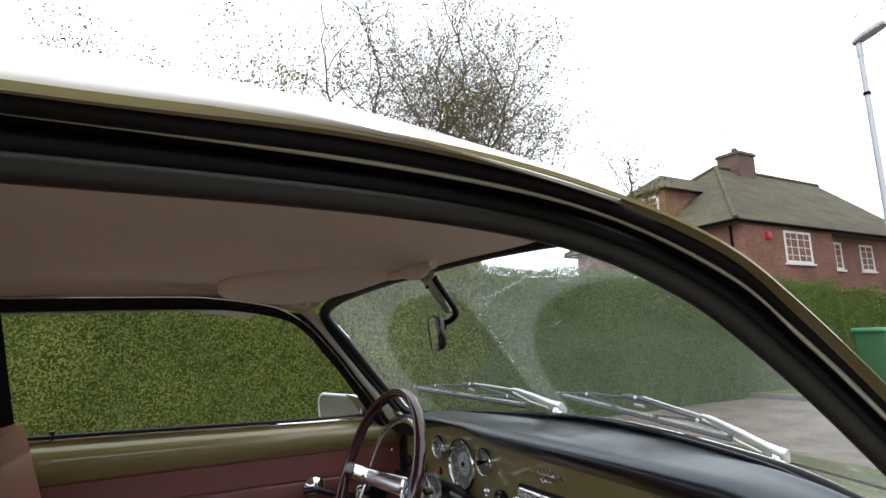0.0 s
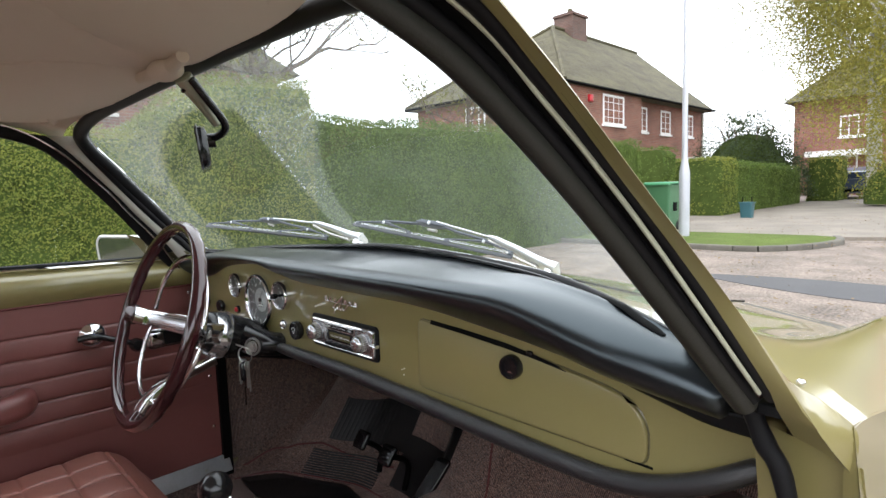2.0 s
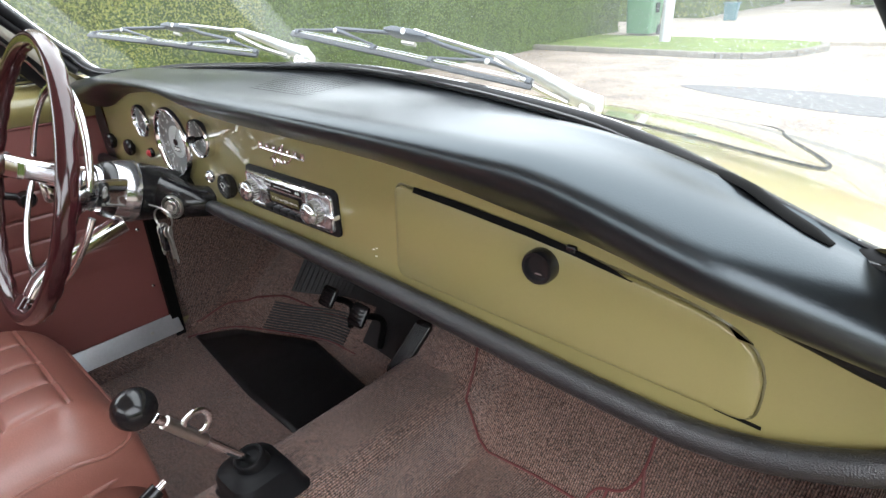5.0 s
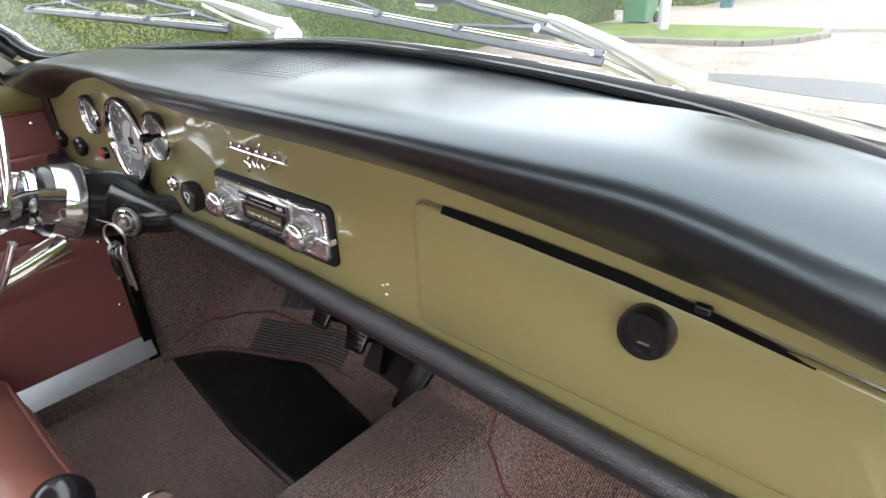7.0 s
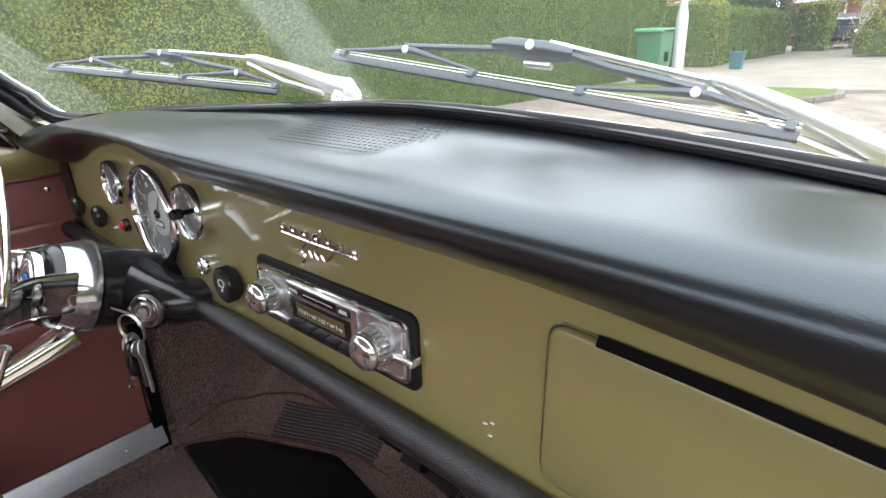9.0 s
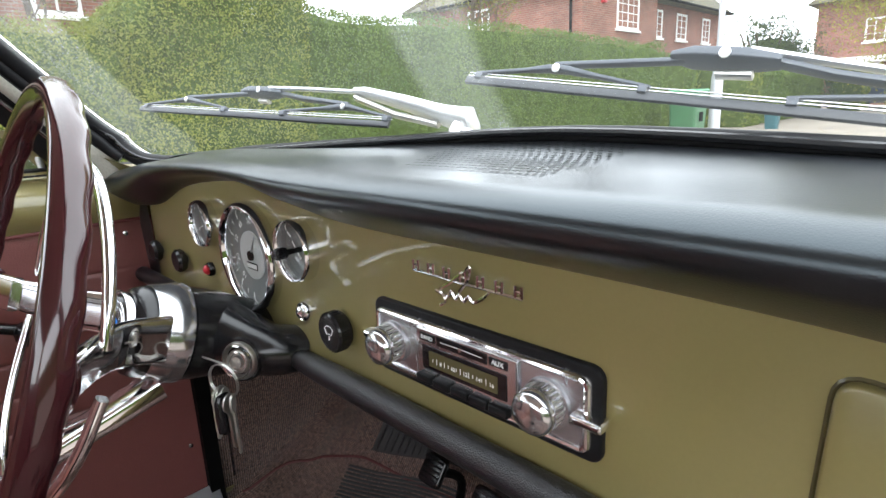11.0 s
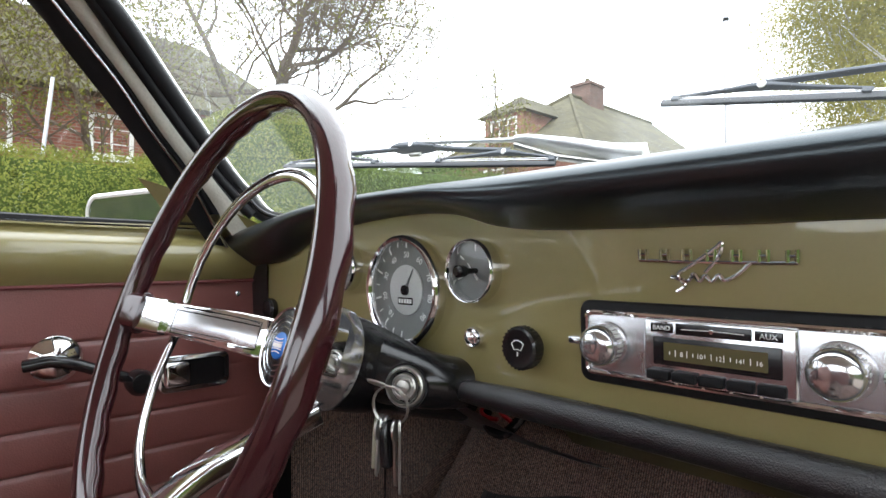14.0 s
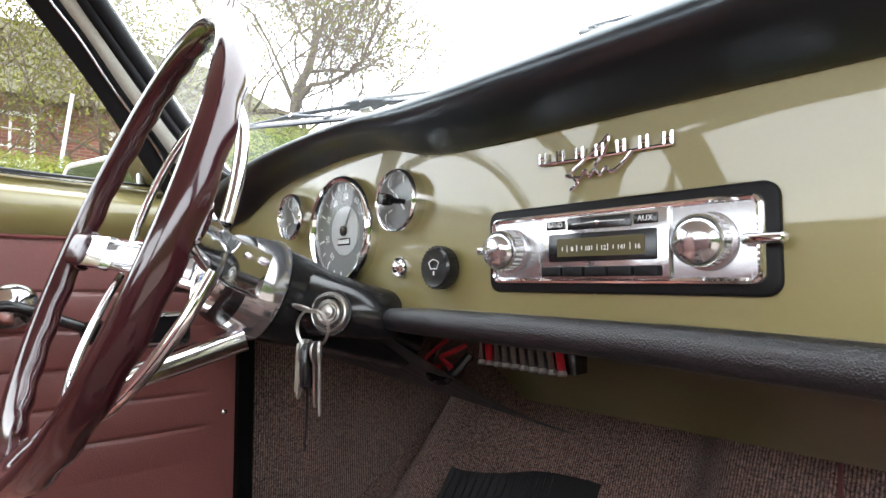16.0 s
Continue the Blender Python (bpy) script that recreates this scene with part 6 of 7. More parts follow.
mat_z = lambda p: carpet_z(p.x, p.y) + 0.004 + 0.0015 * math.sin(20 * p.x) * math.sin(26 * p.y + 1)
g.loops([[V(*lerp(cc, V(*p), k), mat_z(lerp(cc, V(*p), k))) for p in mat_o] for k in (1, 0.85, 0.7, 0.55, 0.4, 0.25, 0.12, 0.02)], cap1=True)
solid(g.make("mat_sheet", MATRUB, heel), 0.003)
fr = thing("foot_rest_pad", "grey ribbed rubber pad on the toe carpet", "rubber pad", (-0.48, 0.28, 0.3))
for k in range(11):
    f = k / 10
    Geo().bar([V(x, y, carpet_z(x, y) + 0.004) for x, y in [(lerp(-0.595, -0.36, q / 8), lerp(toe_y(lerp(-0.595, -0.36, q / 8)) + 0.004, toe_y(lerp(-0.595, -0.36, q / 8)) + 0.052, f)) for q in range(9)]], rr(0.0042, 0.0045, 0.001, 2), (0, -0.6, 0.8)).make("rib", GREYPAD, fr)
tb = thing("toe_board_cover", "black ribbed rubber cover on the toe board", "rubber cover", (-0.3, 0.36, 0.34))
Geo().grid(lambda u, v: V(lerp(-0.565, -0.30, u), toe_y(lerp(-0.565, -0.30, u)) + lerp(0.075, 0.155 - 0.0 * u, v), carpet_z(lerp(-0.565, -0.30, u), toe_y(lerp(-0.565, -0.30, u)) + lerp(0.075, 0.155, v)) + 0.005), 40, 6).make("cover_sheet", MATRUB, tb)
Geo().grid(lambda u, v: V(lerp(-0.305, -0.06, u), toe_y(lerp(-0.305, -0.06, u)) + lerp(0.02, 0.105, v), carpet_z(lerp(-0.305, -0.06, u), toe_y(lerp(-0.305, -0.06, u)) + lerp(0.02, 0.105, v)) + 0.006), 24, 6).make("cover_sheet", MATRUB, tb)
for k in range(14):
    x = -0.556 + 0.013 * k
    Geo().bar([V(x, toe_y(x) + q, carpet_z(x, toe_y(x) + q) + 0.006) for q in (0.078, 0.115, 0.152)], rr(0.005, 0.003, 0.001, 2), (0, -0.8, 0.6)).make("rib", MATRUB, tb)
sill = thing("sill_plate", "scuffed aluminium door sill tread plate", "tread plate", (-0.69, -0.2, 0.32))
Geo().prism(rr(0.75, 0.048, 0.004), lambda u, v, d: V(-0.686 - 0.5 * v + d, -0.325 + u, 0.340 + 0.86 * v), 0, 0.004, 0.001).make("tread_plate", SILL, sill)
cords(Geo().box((-0.775, -1.0, 0.24), (-0.690, 0.06, 0.330)).make("sill_box", CARPET, cab), lambda i, co: co.z)
for y in (-0.02, -0.25, -0.5):
    Geo().lathe([(0.004, 0), (0.0035, 0.0015), (0.001, 0.002)], (-0.680, y, 0.340), (0.86, 0, 0.5), 8).make("sill_screw", STEEL, sill)


def pedal(name, label, pad_c, w, h, arm):
    th = thing(name, label, "pedal", (pad_c[0], pad_c[1] + 0.05, FZ + 0.02))
    n = V(0, -0.80, 0.6)
    up = V(0, 0.6, 0.80)
    at = lambda u, v, d: V(*pad_c) + V(1, 0, 0) * u + up * v + n * d
    p = Geo().prism(rr(w, h, 0.008), at, 0, 0.010, 0.003).make("pedal_pad", PLASTIC, th, "ribbed black pedal rubber")
    for k in range(5):
        Geo().bar([at(-w * 0.42, h * (k - 2) / 6, 0.011), at(w * 0.42, h * (k - 2) / 6, 0.011)], rr(0.004, 0.004, 0.001, 2), n).make("pad_rib", PLASTIC, p)
    Geo().tube(spline([at(0, 0, 0)] + [V(*q) for q in arm], 10), 0.008, 8).make("pedal_arm", DARK, th)


pedal("clutch_pedal", "small black clutch pedal rising from the floor", (-0.36, 0.285, 0.42), 0.046, 0.050, [(-0.36, 0.345, 0.37), (-0.36, 0.335, 0.31)])
pedal("brake_pedal", "small black brake pedal rising from the floor", (-0.245, 0.280, 0.415), 0.048, 0.052, [(-0.245, 0.345, 0.37), (-0.245, 0.330, 0.30)])
th = thing("accelerator_pedal", "long ribbed black accelerator pedal by the tunnel", "pedal", (-0.09, 0.25, 0.33))
acc = lambda u, v, d: V(-0.088 + u + 0.22 * v, 0.283 + 0.60 * v - 0.8 * d, 0.392 + 0.80 * v + 0.6 * d)
ap = Geo().prism(rr(0.044, 0.135, 0.014), acc, 0, 0.010, 0.003).make("pedal_plate", PLASTIC, th)
for k in range(6):
    Geo().bar([acc(-0.015 + 0.006 * k, -0.055, 0.0105), acc(-0.015 + 0.006 * k, 0.055, 0.0105)], rr(0.003, 0.003, 0.001, 2), (0, -0.8, 0.6)).make("pad_rib", PLASTIC, ap)
Geo().tube([acc(0, -0.055, 0), acc(0, -0.075, -0.02)], 0.010, 8).make("pedal_hinge", DARK, th)

# ---- gear lever and handbrake ----
gl = thing("gear_lever", "chrome gear lever with black ball knob and rubber boot", "gear lever", (0.0, -0.13, 0.39))
B0, B1 = V(-0.005, -0.130, 0.455), V(-0.004, -0.253, 0.636)
bt_rings = []
for z, wd, rad in ((0.384, 0.118, 0.016), (0.398, 0.112, 0.018), (0.404, 0.102, 0.020), (0.434, 0.094, 0.022), (0.445, 0.086, 0.026), (0.450, 0.062, 0.028), (0.452, 0.052, 0.0255)):
    bt_rings.append([V(-0.004 + u, -0.120 - 0.2 * (z - 0.384) + v, z) for u, v in rr(wd, wd, rad, 6)])
boot = Geo().loops(bt_rings, cap1=True).make("boot", RUBBER, gl, "square black rubber boot")
Geo().lathe([(0.026, -0.006), (0.0235, 0.006), (0.0235, 0.014), (0.0215, 0.0165), (0.0185, 0.0155), (0.0165, 0.008), (0.010, 0.004), (0.004, 0.004)], V(-0.005, -0.130, 0.4515), (0, -0.25, 0.97), 26).make("boot_cup", RUBBER, boot)
Geo().tube([lerp(B0, B1, t) for t in (0, 0.3, 0.6, 0.85)], 0.0062, 12).make("lever_rod", CHROME, gl)
Geo().tube([lerp(B0, B1, t) for t in (0.45, 0.78)], 0.0088, 12).make("lever_sleeve", STEEL, gl)
Geo().ball(B1, 0.0262, 32, 22).make("ball_knob", PLASTIC, gl, "glossy black ball knob")
ld = lerp(B0, B1, 0.60)
b_dir = (B1 - B0).normalized()
Geo().tube([ld + V(0.004, 0.0133, 0.009) + V(0, 0.83, 0.56) * (0.017 * math.cos(b * math.pi / 12)) + b_dir * (0.018 * math.sin(b * math.pi / 12)) for b in range(24)], 0.0050, 10, closed=True, flat=0.40, up=(1, 0, 0)).make("finger_ring", CHROME, gl, "chrome finger ring")
hbk = thing("handbrake", "black handbrake lever with chrome button", "handbrake", (-0.04, -0.36, 0.40))
h0, h1 = V(-0.035, -0.40, 0.41), V(-0.052, -0.235, 0.468)
Geo().tube([h0, lerp(h0, h1, 0.5), lerp(h0, h1, 0.93)], 0.0115, 12).make("grip", PLASTIC, hbk)
Geo().tube([lerp(h0, h1, 0.90), h1], 0.0055, 10).make("release_button", CHROME, hbk)

# ---- interior mirror and visors ----
rm = thing("rear_view_mirror", "black-backed rear-view mirror on a cranked arm", "mirror", (0.02, -0.28, 1.27))
m_at = lambda u, v, d: V(-0.020, -0.228, 1.166) + V(-0.38, -0.915, -0.10).normalized() * d + V(0.925, -0.38, 0).normalized() * u + V(-0.03, -0.10, 0.99) * v
MIR = rpoly([(-0.082, -0.030), (0.082, -0.030), (0.082, 0.030), (-0.082, 0.030)], 0.026, 7)
Geo().prism(MIR, m_at, 0.002, -0.011, 0.007).make("mirror_back", PLASTIC, rm)
Geo().tube([m_at(u, v, 0.002) for u, v in MIR], 0.0022, 6, closed=True).make("mirror_rim", PLASTIC, rm)
Geo().prism([(u * 0.965, v * 0.93) for u, v in MIR], m_at, 0.0015, 0.0026, 0).make("mirror_glass", MIRROR, rm)
Geo().tube(spline([(0.050, -0.262, 1.258), (0.040, -0.240, 1.236), (0.024, -0.208, 1.204), (0.006, -0.206, 1.190), (-0.014, -0.218, 1.182)], 18), 0.0058, 10).make("mirror_arm", PLASTIC, rm)
Geo().lathe([(0.011, 0), (0.011, 0.010), (0.007, 0.014)], m_at(0, 0.014, -0.022), m_at(0, 0, 1) - m_at(0, 0, 0), 14).make("ball_joint", PLASTIC, rm)
Geo().tube(spline([(0.036, -0.268, 1.262), (0.024, -0.245, 1.238), (0.002, -0.210, 1.206)], 8), 0.0125, 12, taper=lambda t: 1.05 - 0.5 * t).make("mirror_stem", CREAM, rm, "yellowed stem cover")
Geo().lathe([(0.0035, 0), (0.003, 0.002)], (0.034, -0.268, 1.244), (0.6, -0.7, -0.3), 8).make("stem_screw", PLASTIC, rm)
Geo().ball((0.020, -0.285, 1.272), 0.020, 16, 10, (1.9, 1.1, 0.75)).make("mirror_mount", LINER, rm, "beige moulded mirror mount")
for s_ in (-1, 1):
    Geo().tube(spline([(0.020 + s_ * 0.02, -0.286, 1.272), (0.020 + s_ * 0.05, -0.288, 1.274), (0.020 + s_ * 0.085, -0.292, 1.274)], 8), 0.011, 10, taper=lambda t: 1.0 - 0.25 * t).make("visor_socket", LINER, rm)


def visor(name, label, s):
    th = thing(name, label, "sun visor", (s * 0.30, -0.32, 1.25))

    out = [(p.x, p.y) for p in spline([(0.03, -0.258, 0), (0.16, -0.256, 0), (0.30, -0.268, 0), (0.42, -0.300, 0), (0.495, -0.345, 0), (0.525, -0.43, 0), (0.50, -0.52, 0), (0.40, -0.545, 0), (0.28, -0.52, 0), (0.17, -0.455, 0), (0.09, -0.395, 0), (0.04, -0.33, 0)], 60, closed=True)]
    k = 1.0 if s > 0 else 1.08
    at = lambda u, v, d: V(s * u * k, v, 1.287 - 0.12 * u * u + 0.080 * (-v - 0.26) - 0.002 + d)
    Geo().prism(out, at, 0.008, -0.006, 0.005).make("visor_pad", LINER, th, "padded beige vinyl visor")
    Geo().tube([at(u, v, 0.001) for u, v in out], 0.0035, 6, closed=True).make("visor_edge", LINER, th)
    Geo().tube(spline([at(0.06, -0.275, 0), at(0.02, -0.27, 0.006), at(-0.005, -0.265, 0.01)], 6), 0.006, 8).make("visor_pivot", LINER, th)
    Geo().tube(spline([at(0.455, -0.335, 0), at(0.48, -0.325, -0.004), at(0.515, -0.335, 0.004)], 8), 0.008, 8).make("visor_clip", LINER, th)


visor("sun_visor", "beige padded sun visor folded up over windscreen", 1)
visor("sun_visor", "beige padded sun visor folded up over windscreen", -1)


# ---- wipers ----
def wiper(pivot, joint, tip, end):
    """Arm from the pivot to the joint; blade from tip to end, held by two claws on a yoke."""
    piv, joint, tip, end = (V(*p) for p in (pivot, joint, tip, end))
    th = thing("windscreen_wiper", "silver windscreen wiper resting on the glass", "wiper", piv, group="windscreen wipers")
    nrm = V(0, 0.65, 0.76)
    bl = end - tip
    on = lambda f, lift: tip + bl * f + nrm * lift
    Geo().lathe([(0.013, -0.05), (0.013, -0.01), (0.009, 0.004), (0.003, 0.008)], piv, (0, 0.3, 0.95), 16).make("spindle", CHROME, th)
    knee = lerp(joint, piv, 0.515) + V(0, 0, 0.014)
    d = (piv - knee).normalized()
    cover = Geo().bar([knee, lerp(knee, piv, 0.12) + V(0, 0, 0.002), lerp(knee, piv, 0.5) + V(0, 0, 0.002), lerp(knee, piv, 0.85), piv + d * 0.002, piv + d * 0.012, piv + d * 0.016], rr(0.034, 0.015, 0.006, 4), nrm,
                      scale=lambda t: flow(t, [(0, 0.34), (0.12, 0.42), (0.5, 0.80), (0.8, 1.12), (0.93, 1.05), (1, 0.5)])).make("arm_cover", SILVER, th, "bright tapered arm cover")
    Geo().bar([knee + V(0, -0.001, -0.006), lerp(knee, piv, 0.4) + V(0, -0.002, -0.012), lerp(knee, piv, 0.8) + V(0, -0.002, -0.010)], rr(0.008, 0.005, 0.001, 2), nrm).make("arm_spring", STEEL, cover, "dull return spring under the cover")
    Geo().bar([joint + V(0.012, 0, 0.004), lerp(joint, knee, 0.5) + V(0, 0, 0.003), knee], rr(0.0055, 0.0030, 0.001, 2), nrm).make("arm_rod", SILVER, th)
    Geo().bar([on(0, -0.004), on(0.25, -0.005), on(0.5, -0.005), on(0.75, -0.006), on(1, -0.006)], rr(0.0036, 0.0070, 0.001, 2), nrm).make("blade_rubber", BLADERUB, th, "grey-black blade rubber")
    for lift, r0 in ((0.0005, 0.0007), (0.0032, 0.0005)):
        Geo().tube([on(f, lift) for f in (0.0, 0.25, 0.5, 0.75, 1.0)], r0, 6).make("blade_spine", SATIN, th)
    for a, m, b in ((0.03, 0.205, 0.39), (0.63, 0.833, 0.985)):
        cl = Geo().bar([on(a - 0.01, 0.003), on(a + 0.02, 0.005), lerp(on(a, 0.004), on(m, 0.014), 0.6), on(m - 0.02, 0.013), on(m + 0.02, 0.013), lerp(on(b, 0.004), on(m, 0.014), 0.5), on(b - 0.02, 0.005), on(b + 0.01, 0.003)], rr(0.0052, 0.0036, 0.001, 2), nrm,
                       scale=lambda t: flow(t, [(0, 0.7), (0.3, 0.8), (0.5, 1.5), (0.7, 0.8), (1, 0.7)])).make("claw", BLADE, th)
        Geo().lathe([(0.0034, 0), (0.0034, 0.0012), (0.002, 0.002)], on(m, 0.0145) + V(0, -0.0045, 0), (0, -0.9, 0.3), 12).make("claw_rivet", SILVER, cl)
        for f in (a, b):
            Geo().bar([on(f - 0.008, -0.0005), on(f + 0.008, -0.0005)], rr(0.0075, 0.0060, 0.001, 2), nrm).make("claw_foot", BLADE, cl)
    mid = joint - nrm * 0.001
    along = bl.normalized()
    Geo().bar([on(0.195, 0.0165), lerp(on(0.205, 0.0165), mid, 0.8), mid - along * 0.030], rr(0.0058, 0.0038, 0.001, 2), nrm).make("yoke", BLADE, th)
    Geo().bar([mid + along * 0.026, lerp(mid, on(0.833, 0.016), 0.5), on(0.843, 0.016)], rr(0.0070, 0.0042, 0.001, 2), nrm).make("yoke", BLADE, th)
    br = Geo().bar([mid - along * 0.036, mid - along * 0.022, mid + along * 0.010, mid + along * 0.030], rr(0.016, 0.0075, 0.0015, 3), nrm, scale=lambda t: flow(t, [(0, 0.5), (0.25, 0.95), (0.7, 1.05), (1, 0.65)])).make("joint_bracket", BLADE, th, "grey folded joint bracket")
    Geo().lathe([(0.0036, 0), (0.0036, 0.0014), (0.002, 0.002)], mid + V(0, -0.0075, 0.004), (0, -0.9, 0.3), 12).make("bracket_rivet", SILVER, br)
    Geo().bar([mid + V(-0.006, -0.004, -0.009), mid + V(0.016, -0.004, -0.011)], rr(0.006, 0.004, 0.001, 2), nrm).make("bracket_clip", STEEL, br)


wiper((-0.140, 0.146, 0.996), (-0.400, 0.078, 1.036), (-0.583, -0.004, 1.028), (-0.208, 0.112, 0.999))
wiper((0.337, 0.177, 0.962), (0.108, 0.133, 1.032), (-0.0856, 0.0975, 1.034), (0.283, 0.150, 0.984))

# ---- outside ----
def zg(y):
    return 0.004 * min(60.0, max(0.0, y - 1.0))


gr = Geo().grid(lambda u, v: V(lerp(-400, 400, u), (lambda y: y)(-400 + 800 * v), zg(-400 + 800 * v)), 4, 320).make("ground", ROAD)
tagged(gr, "pale worn stony asphalt road surface", "road", kind="structure")


def flat(name, label, cat, outline, lift, material, kind="structure", h=0.12):
    cx = sum(p[0] for p in outline) / len(outline)
    ob = Geo().prism(outline, lambda u, v, d: V(u, v, zg(v) + d), lift - h, lift, 0.0).make(name, material, None)
    return tagged(ob, label, cat, kind=kind)


island = [(p.x, p.y) for p in spline([(-5.3, 8.75, 0), (-3.6, 8.75, 0), (-2.5, 8.72, 0), (-1.85, 8.75, 0), (-1.35, 9.35, 0), (-1.12, 10.2, 0), (-1.25, 10.75, 0), (-1.9, 10.9, 0), (-3.5, 10.95, 0), (-5.3, 11.0, 0)], 40)]
flat("grass_verge", "mown green grass verge behind a kerb", "grass", island, 0.075, GRASS)
flat("pavement", "pale concrete pavement and crossing", "pavement", [(-40, 10.9), (-1.25, 10.8), (3.5, 12.5), (40, 12.5), (40, 17.2), (1.0, 17.6), (-1.2, 20.0), (-1.4, 34), (-5.2, 34), (-5.2, 17.2), (-40, 17.2)], 0.06, PAVE)
flat("lawn", "grass bank across the crossing", "grass", [(40, 17.25), (40, 24), (-1.0, 26), (-1.15, 20.2), (1.0, 17.7)], 0.115, GRASS)
flat("road_patch", "dark asphalt repair patch in the road", "road patch", [(p.x, p.y) for p in spline([(-1.6, 6.2, 0), (-0.6, 6.35, 0), (0.6, 6.2, 0), (1.2, 5.7, 0), (0.2, 5.35, 0), (-0.7, 5.55, 0), (-1.5, 5.95, 0)], 30, True)], 0.006, PATCH, h=0.02)
kerb = thing("kerb", "grey concrete kerb round the verge", "kerb", (-2.5, 8.7, 0.1), kind="structure")
kp_ = [V(p.x, p.y, 0) for p in spline([(-5.3, 8.68, 0), (-3.6, 8.68, 0), (-2.5, 8.64, 0), (-1.80, 8.68, 0), (-1.27, 9.32, 0), (-1.04, 10.2, 0), (-1.2, 10.85, 0)], 13)]
for a, b in zip(kp_, kp_[1:]):
    q = lerp(a, b, 0.985)
    Geo().bar([V(a.x, a.y, zg(a.y) + 0.02), V(q.x, q.y, zg(q.y) + 0.02)], rr(0.12, 0.13, 0.02, 3), (0, 0, 1)).make("kerb_stone", KERBM, kerb)

rnd = random.Random(7)


def leaves(g, p, n, size, k=1):
    """One folded leaf at p facing about n."""
    n = (n + V(rnd.uniform(-1, 1), rnd.uniform(-1, 1), rnd.uniform(-1, 1)) * 0.75).normalized()
    t = n.cross(V(rnd.uniform(-1, 1), rnd.uniform(-1, 1), rnd.uniform(-1, 1))).normalized()
    b = n.cross(t)
    L, W = size * rnd.uniform(0.7, 1.3), size * 0.5 * rnd.uniform(0.8, 1.2)
    g.add([p - t * L * 0.5, p + b * W * 0.5 + n * W * 0.15, p + t * L * 0.5, p - b * W * 0.5 + n * W * 0.15], [(0, 1, 2, 3)])


def hedge(label, x0, x1, y0, y1, top, density, size, material, faces="xXyYt", round_=0.12, name="hedge"):
    """A clipped hedge: core coloured dark for the shade within, leaves over its visible sides. top(y) gives its height.
    """
    th = thing(name, label, "hedge", ((x0 + x1) / 2, (y0 + y1) / 2, zg((y0 + y1) / 2)))
    g = Geo()

    def body(u, v):
        # v round the section, u along y
        y = lerp(y0, y1, u)
        h = top(y)
        z0 = zg(y) - 0.05
        pts = [(x1, z0), (x1 - 0.02, lerp(z0, h, 0.5)), (x1 - 0.04, h - 0.15), (x1 - 0.18, h - 0.03), (x0 + 0.18, h - 0.03), (x0 + 0.04, h - 0.15), (x0 + 0.02, lerp(z0, h, 0.5)), (x0, z0)]
        s = v * (len(pts) - 1)
        k = min(int(s), len(pts) - 2)
        a, b = pts[k], pts[k + 1]
        q = V(lerp(a[0], b[0], s - k), y, lerp(a[1], b[1], s - k))
        d = noise.noise(q * 1.7) * 0.07 + noise.noise(q * 6) * 0.035
        return q + V(-0.05 if q.x > (x0 + x1) / 2 else 0.05, 0, -0.05) + V(d, 0, d * 0.5)
    nl = max(4, int((y1 - y0) * 3))
    rows = [[body(i / nl, j / 14) for j in range(15)] for i in range(nl + 1)]
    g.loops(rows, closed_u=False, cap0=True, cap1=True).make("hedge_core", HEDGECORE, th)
    g = Geo()

    def scatter(area, fn):
        for _ in range(int(area * density)):
            p, n = fn(rnd.random(), rnd.random())
            lump = noise.noise(p * 1.7) * 0.07 + noise.noise(p * 6) * 0.035
            leaves(g, p + n * (lump + rnd.uniform(-0.06, 0.03)), n, size)
    H = top((y0 + y1) / 2)
    if "X" in faces:
        scatter((y1 - y0) * H, lambda a, b: (lambda y: (V(x1 - 0.02 - (0.10 * max(0, b - 0.93) / 0.07), y, lerp(zg(y), top(y), b)), V(1, 0, 0.2)))(lerp(y0, y1, a)))
    if "x" in faces:
        scatter((y1 - y0) * H, lambda a, b: (lambda y: (V(x0 + 0.02, y, lerp(zg(y), top(y), b)), V(-1, 0, 0.2)))(lerp(y0, y1, a)))
    if "y" in faces:
        scatter((x1 - x0) * H, lambda a, b: (V(lerp(x0, x1, a), y0, lerp(zg(y0), top(y0), b)), V(0, -1, 0.2)))
    if "Y" in faces:
        scatter((x1 - x0) * H, lambda a, b: (V(lerp(x0, x1, a), y1, lerp(zg(y1), top(y1), b)), V(0, 1, 0.2)))
    if "t" in faces:
        scatter((x1 - x0) * (y1 - y0), lambda a, b: (lambda y: (V(lerp(x0, x1, b), y, top(y)), V(0, 0, 1)))(lerp(y0, y1, a)))
    tagged(g.make("hedge_foliage", material, th, smooth=False), kind="stuff")
    return th


hedge("long clipped green and yellow hedge beside the road", -6.5, -5.2, -5.0, 1.35, lambda y: 1.80, 3400, 0.029, HEDGELEAF, "Xt")
hedge("further clipped hedge along the road behind", -6.5, -5.2, -40.0, -5.0, lambda y: 1.85, 60, 0.12, HEDGELEAF2, "Xt")
hedge("taller block of the clipped roadside hedge", -6.6, -5.2, 1.35, 3.2, lambda y: table(y, [(1.35, 1.95), (2.0, 2.42), (3.2, 2.5)]), 2800, 0.031, HEDGELEAF, "XYyt")
hedge("long clipped green hedge running along the road", -6.4, -5.2, 3.2, 11.9, lambda y: 2.12 + 0.02 * math.sin(y), 1500, 0.037, HEDGELEAF2, "XYt")
hedge("darker hedge behind the wheeled bin", -9.5, -6.0, 15.0, 15.9, lambda y: 2.15, 200, 0.08, HEDGELEAF2, "Xyt")
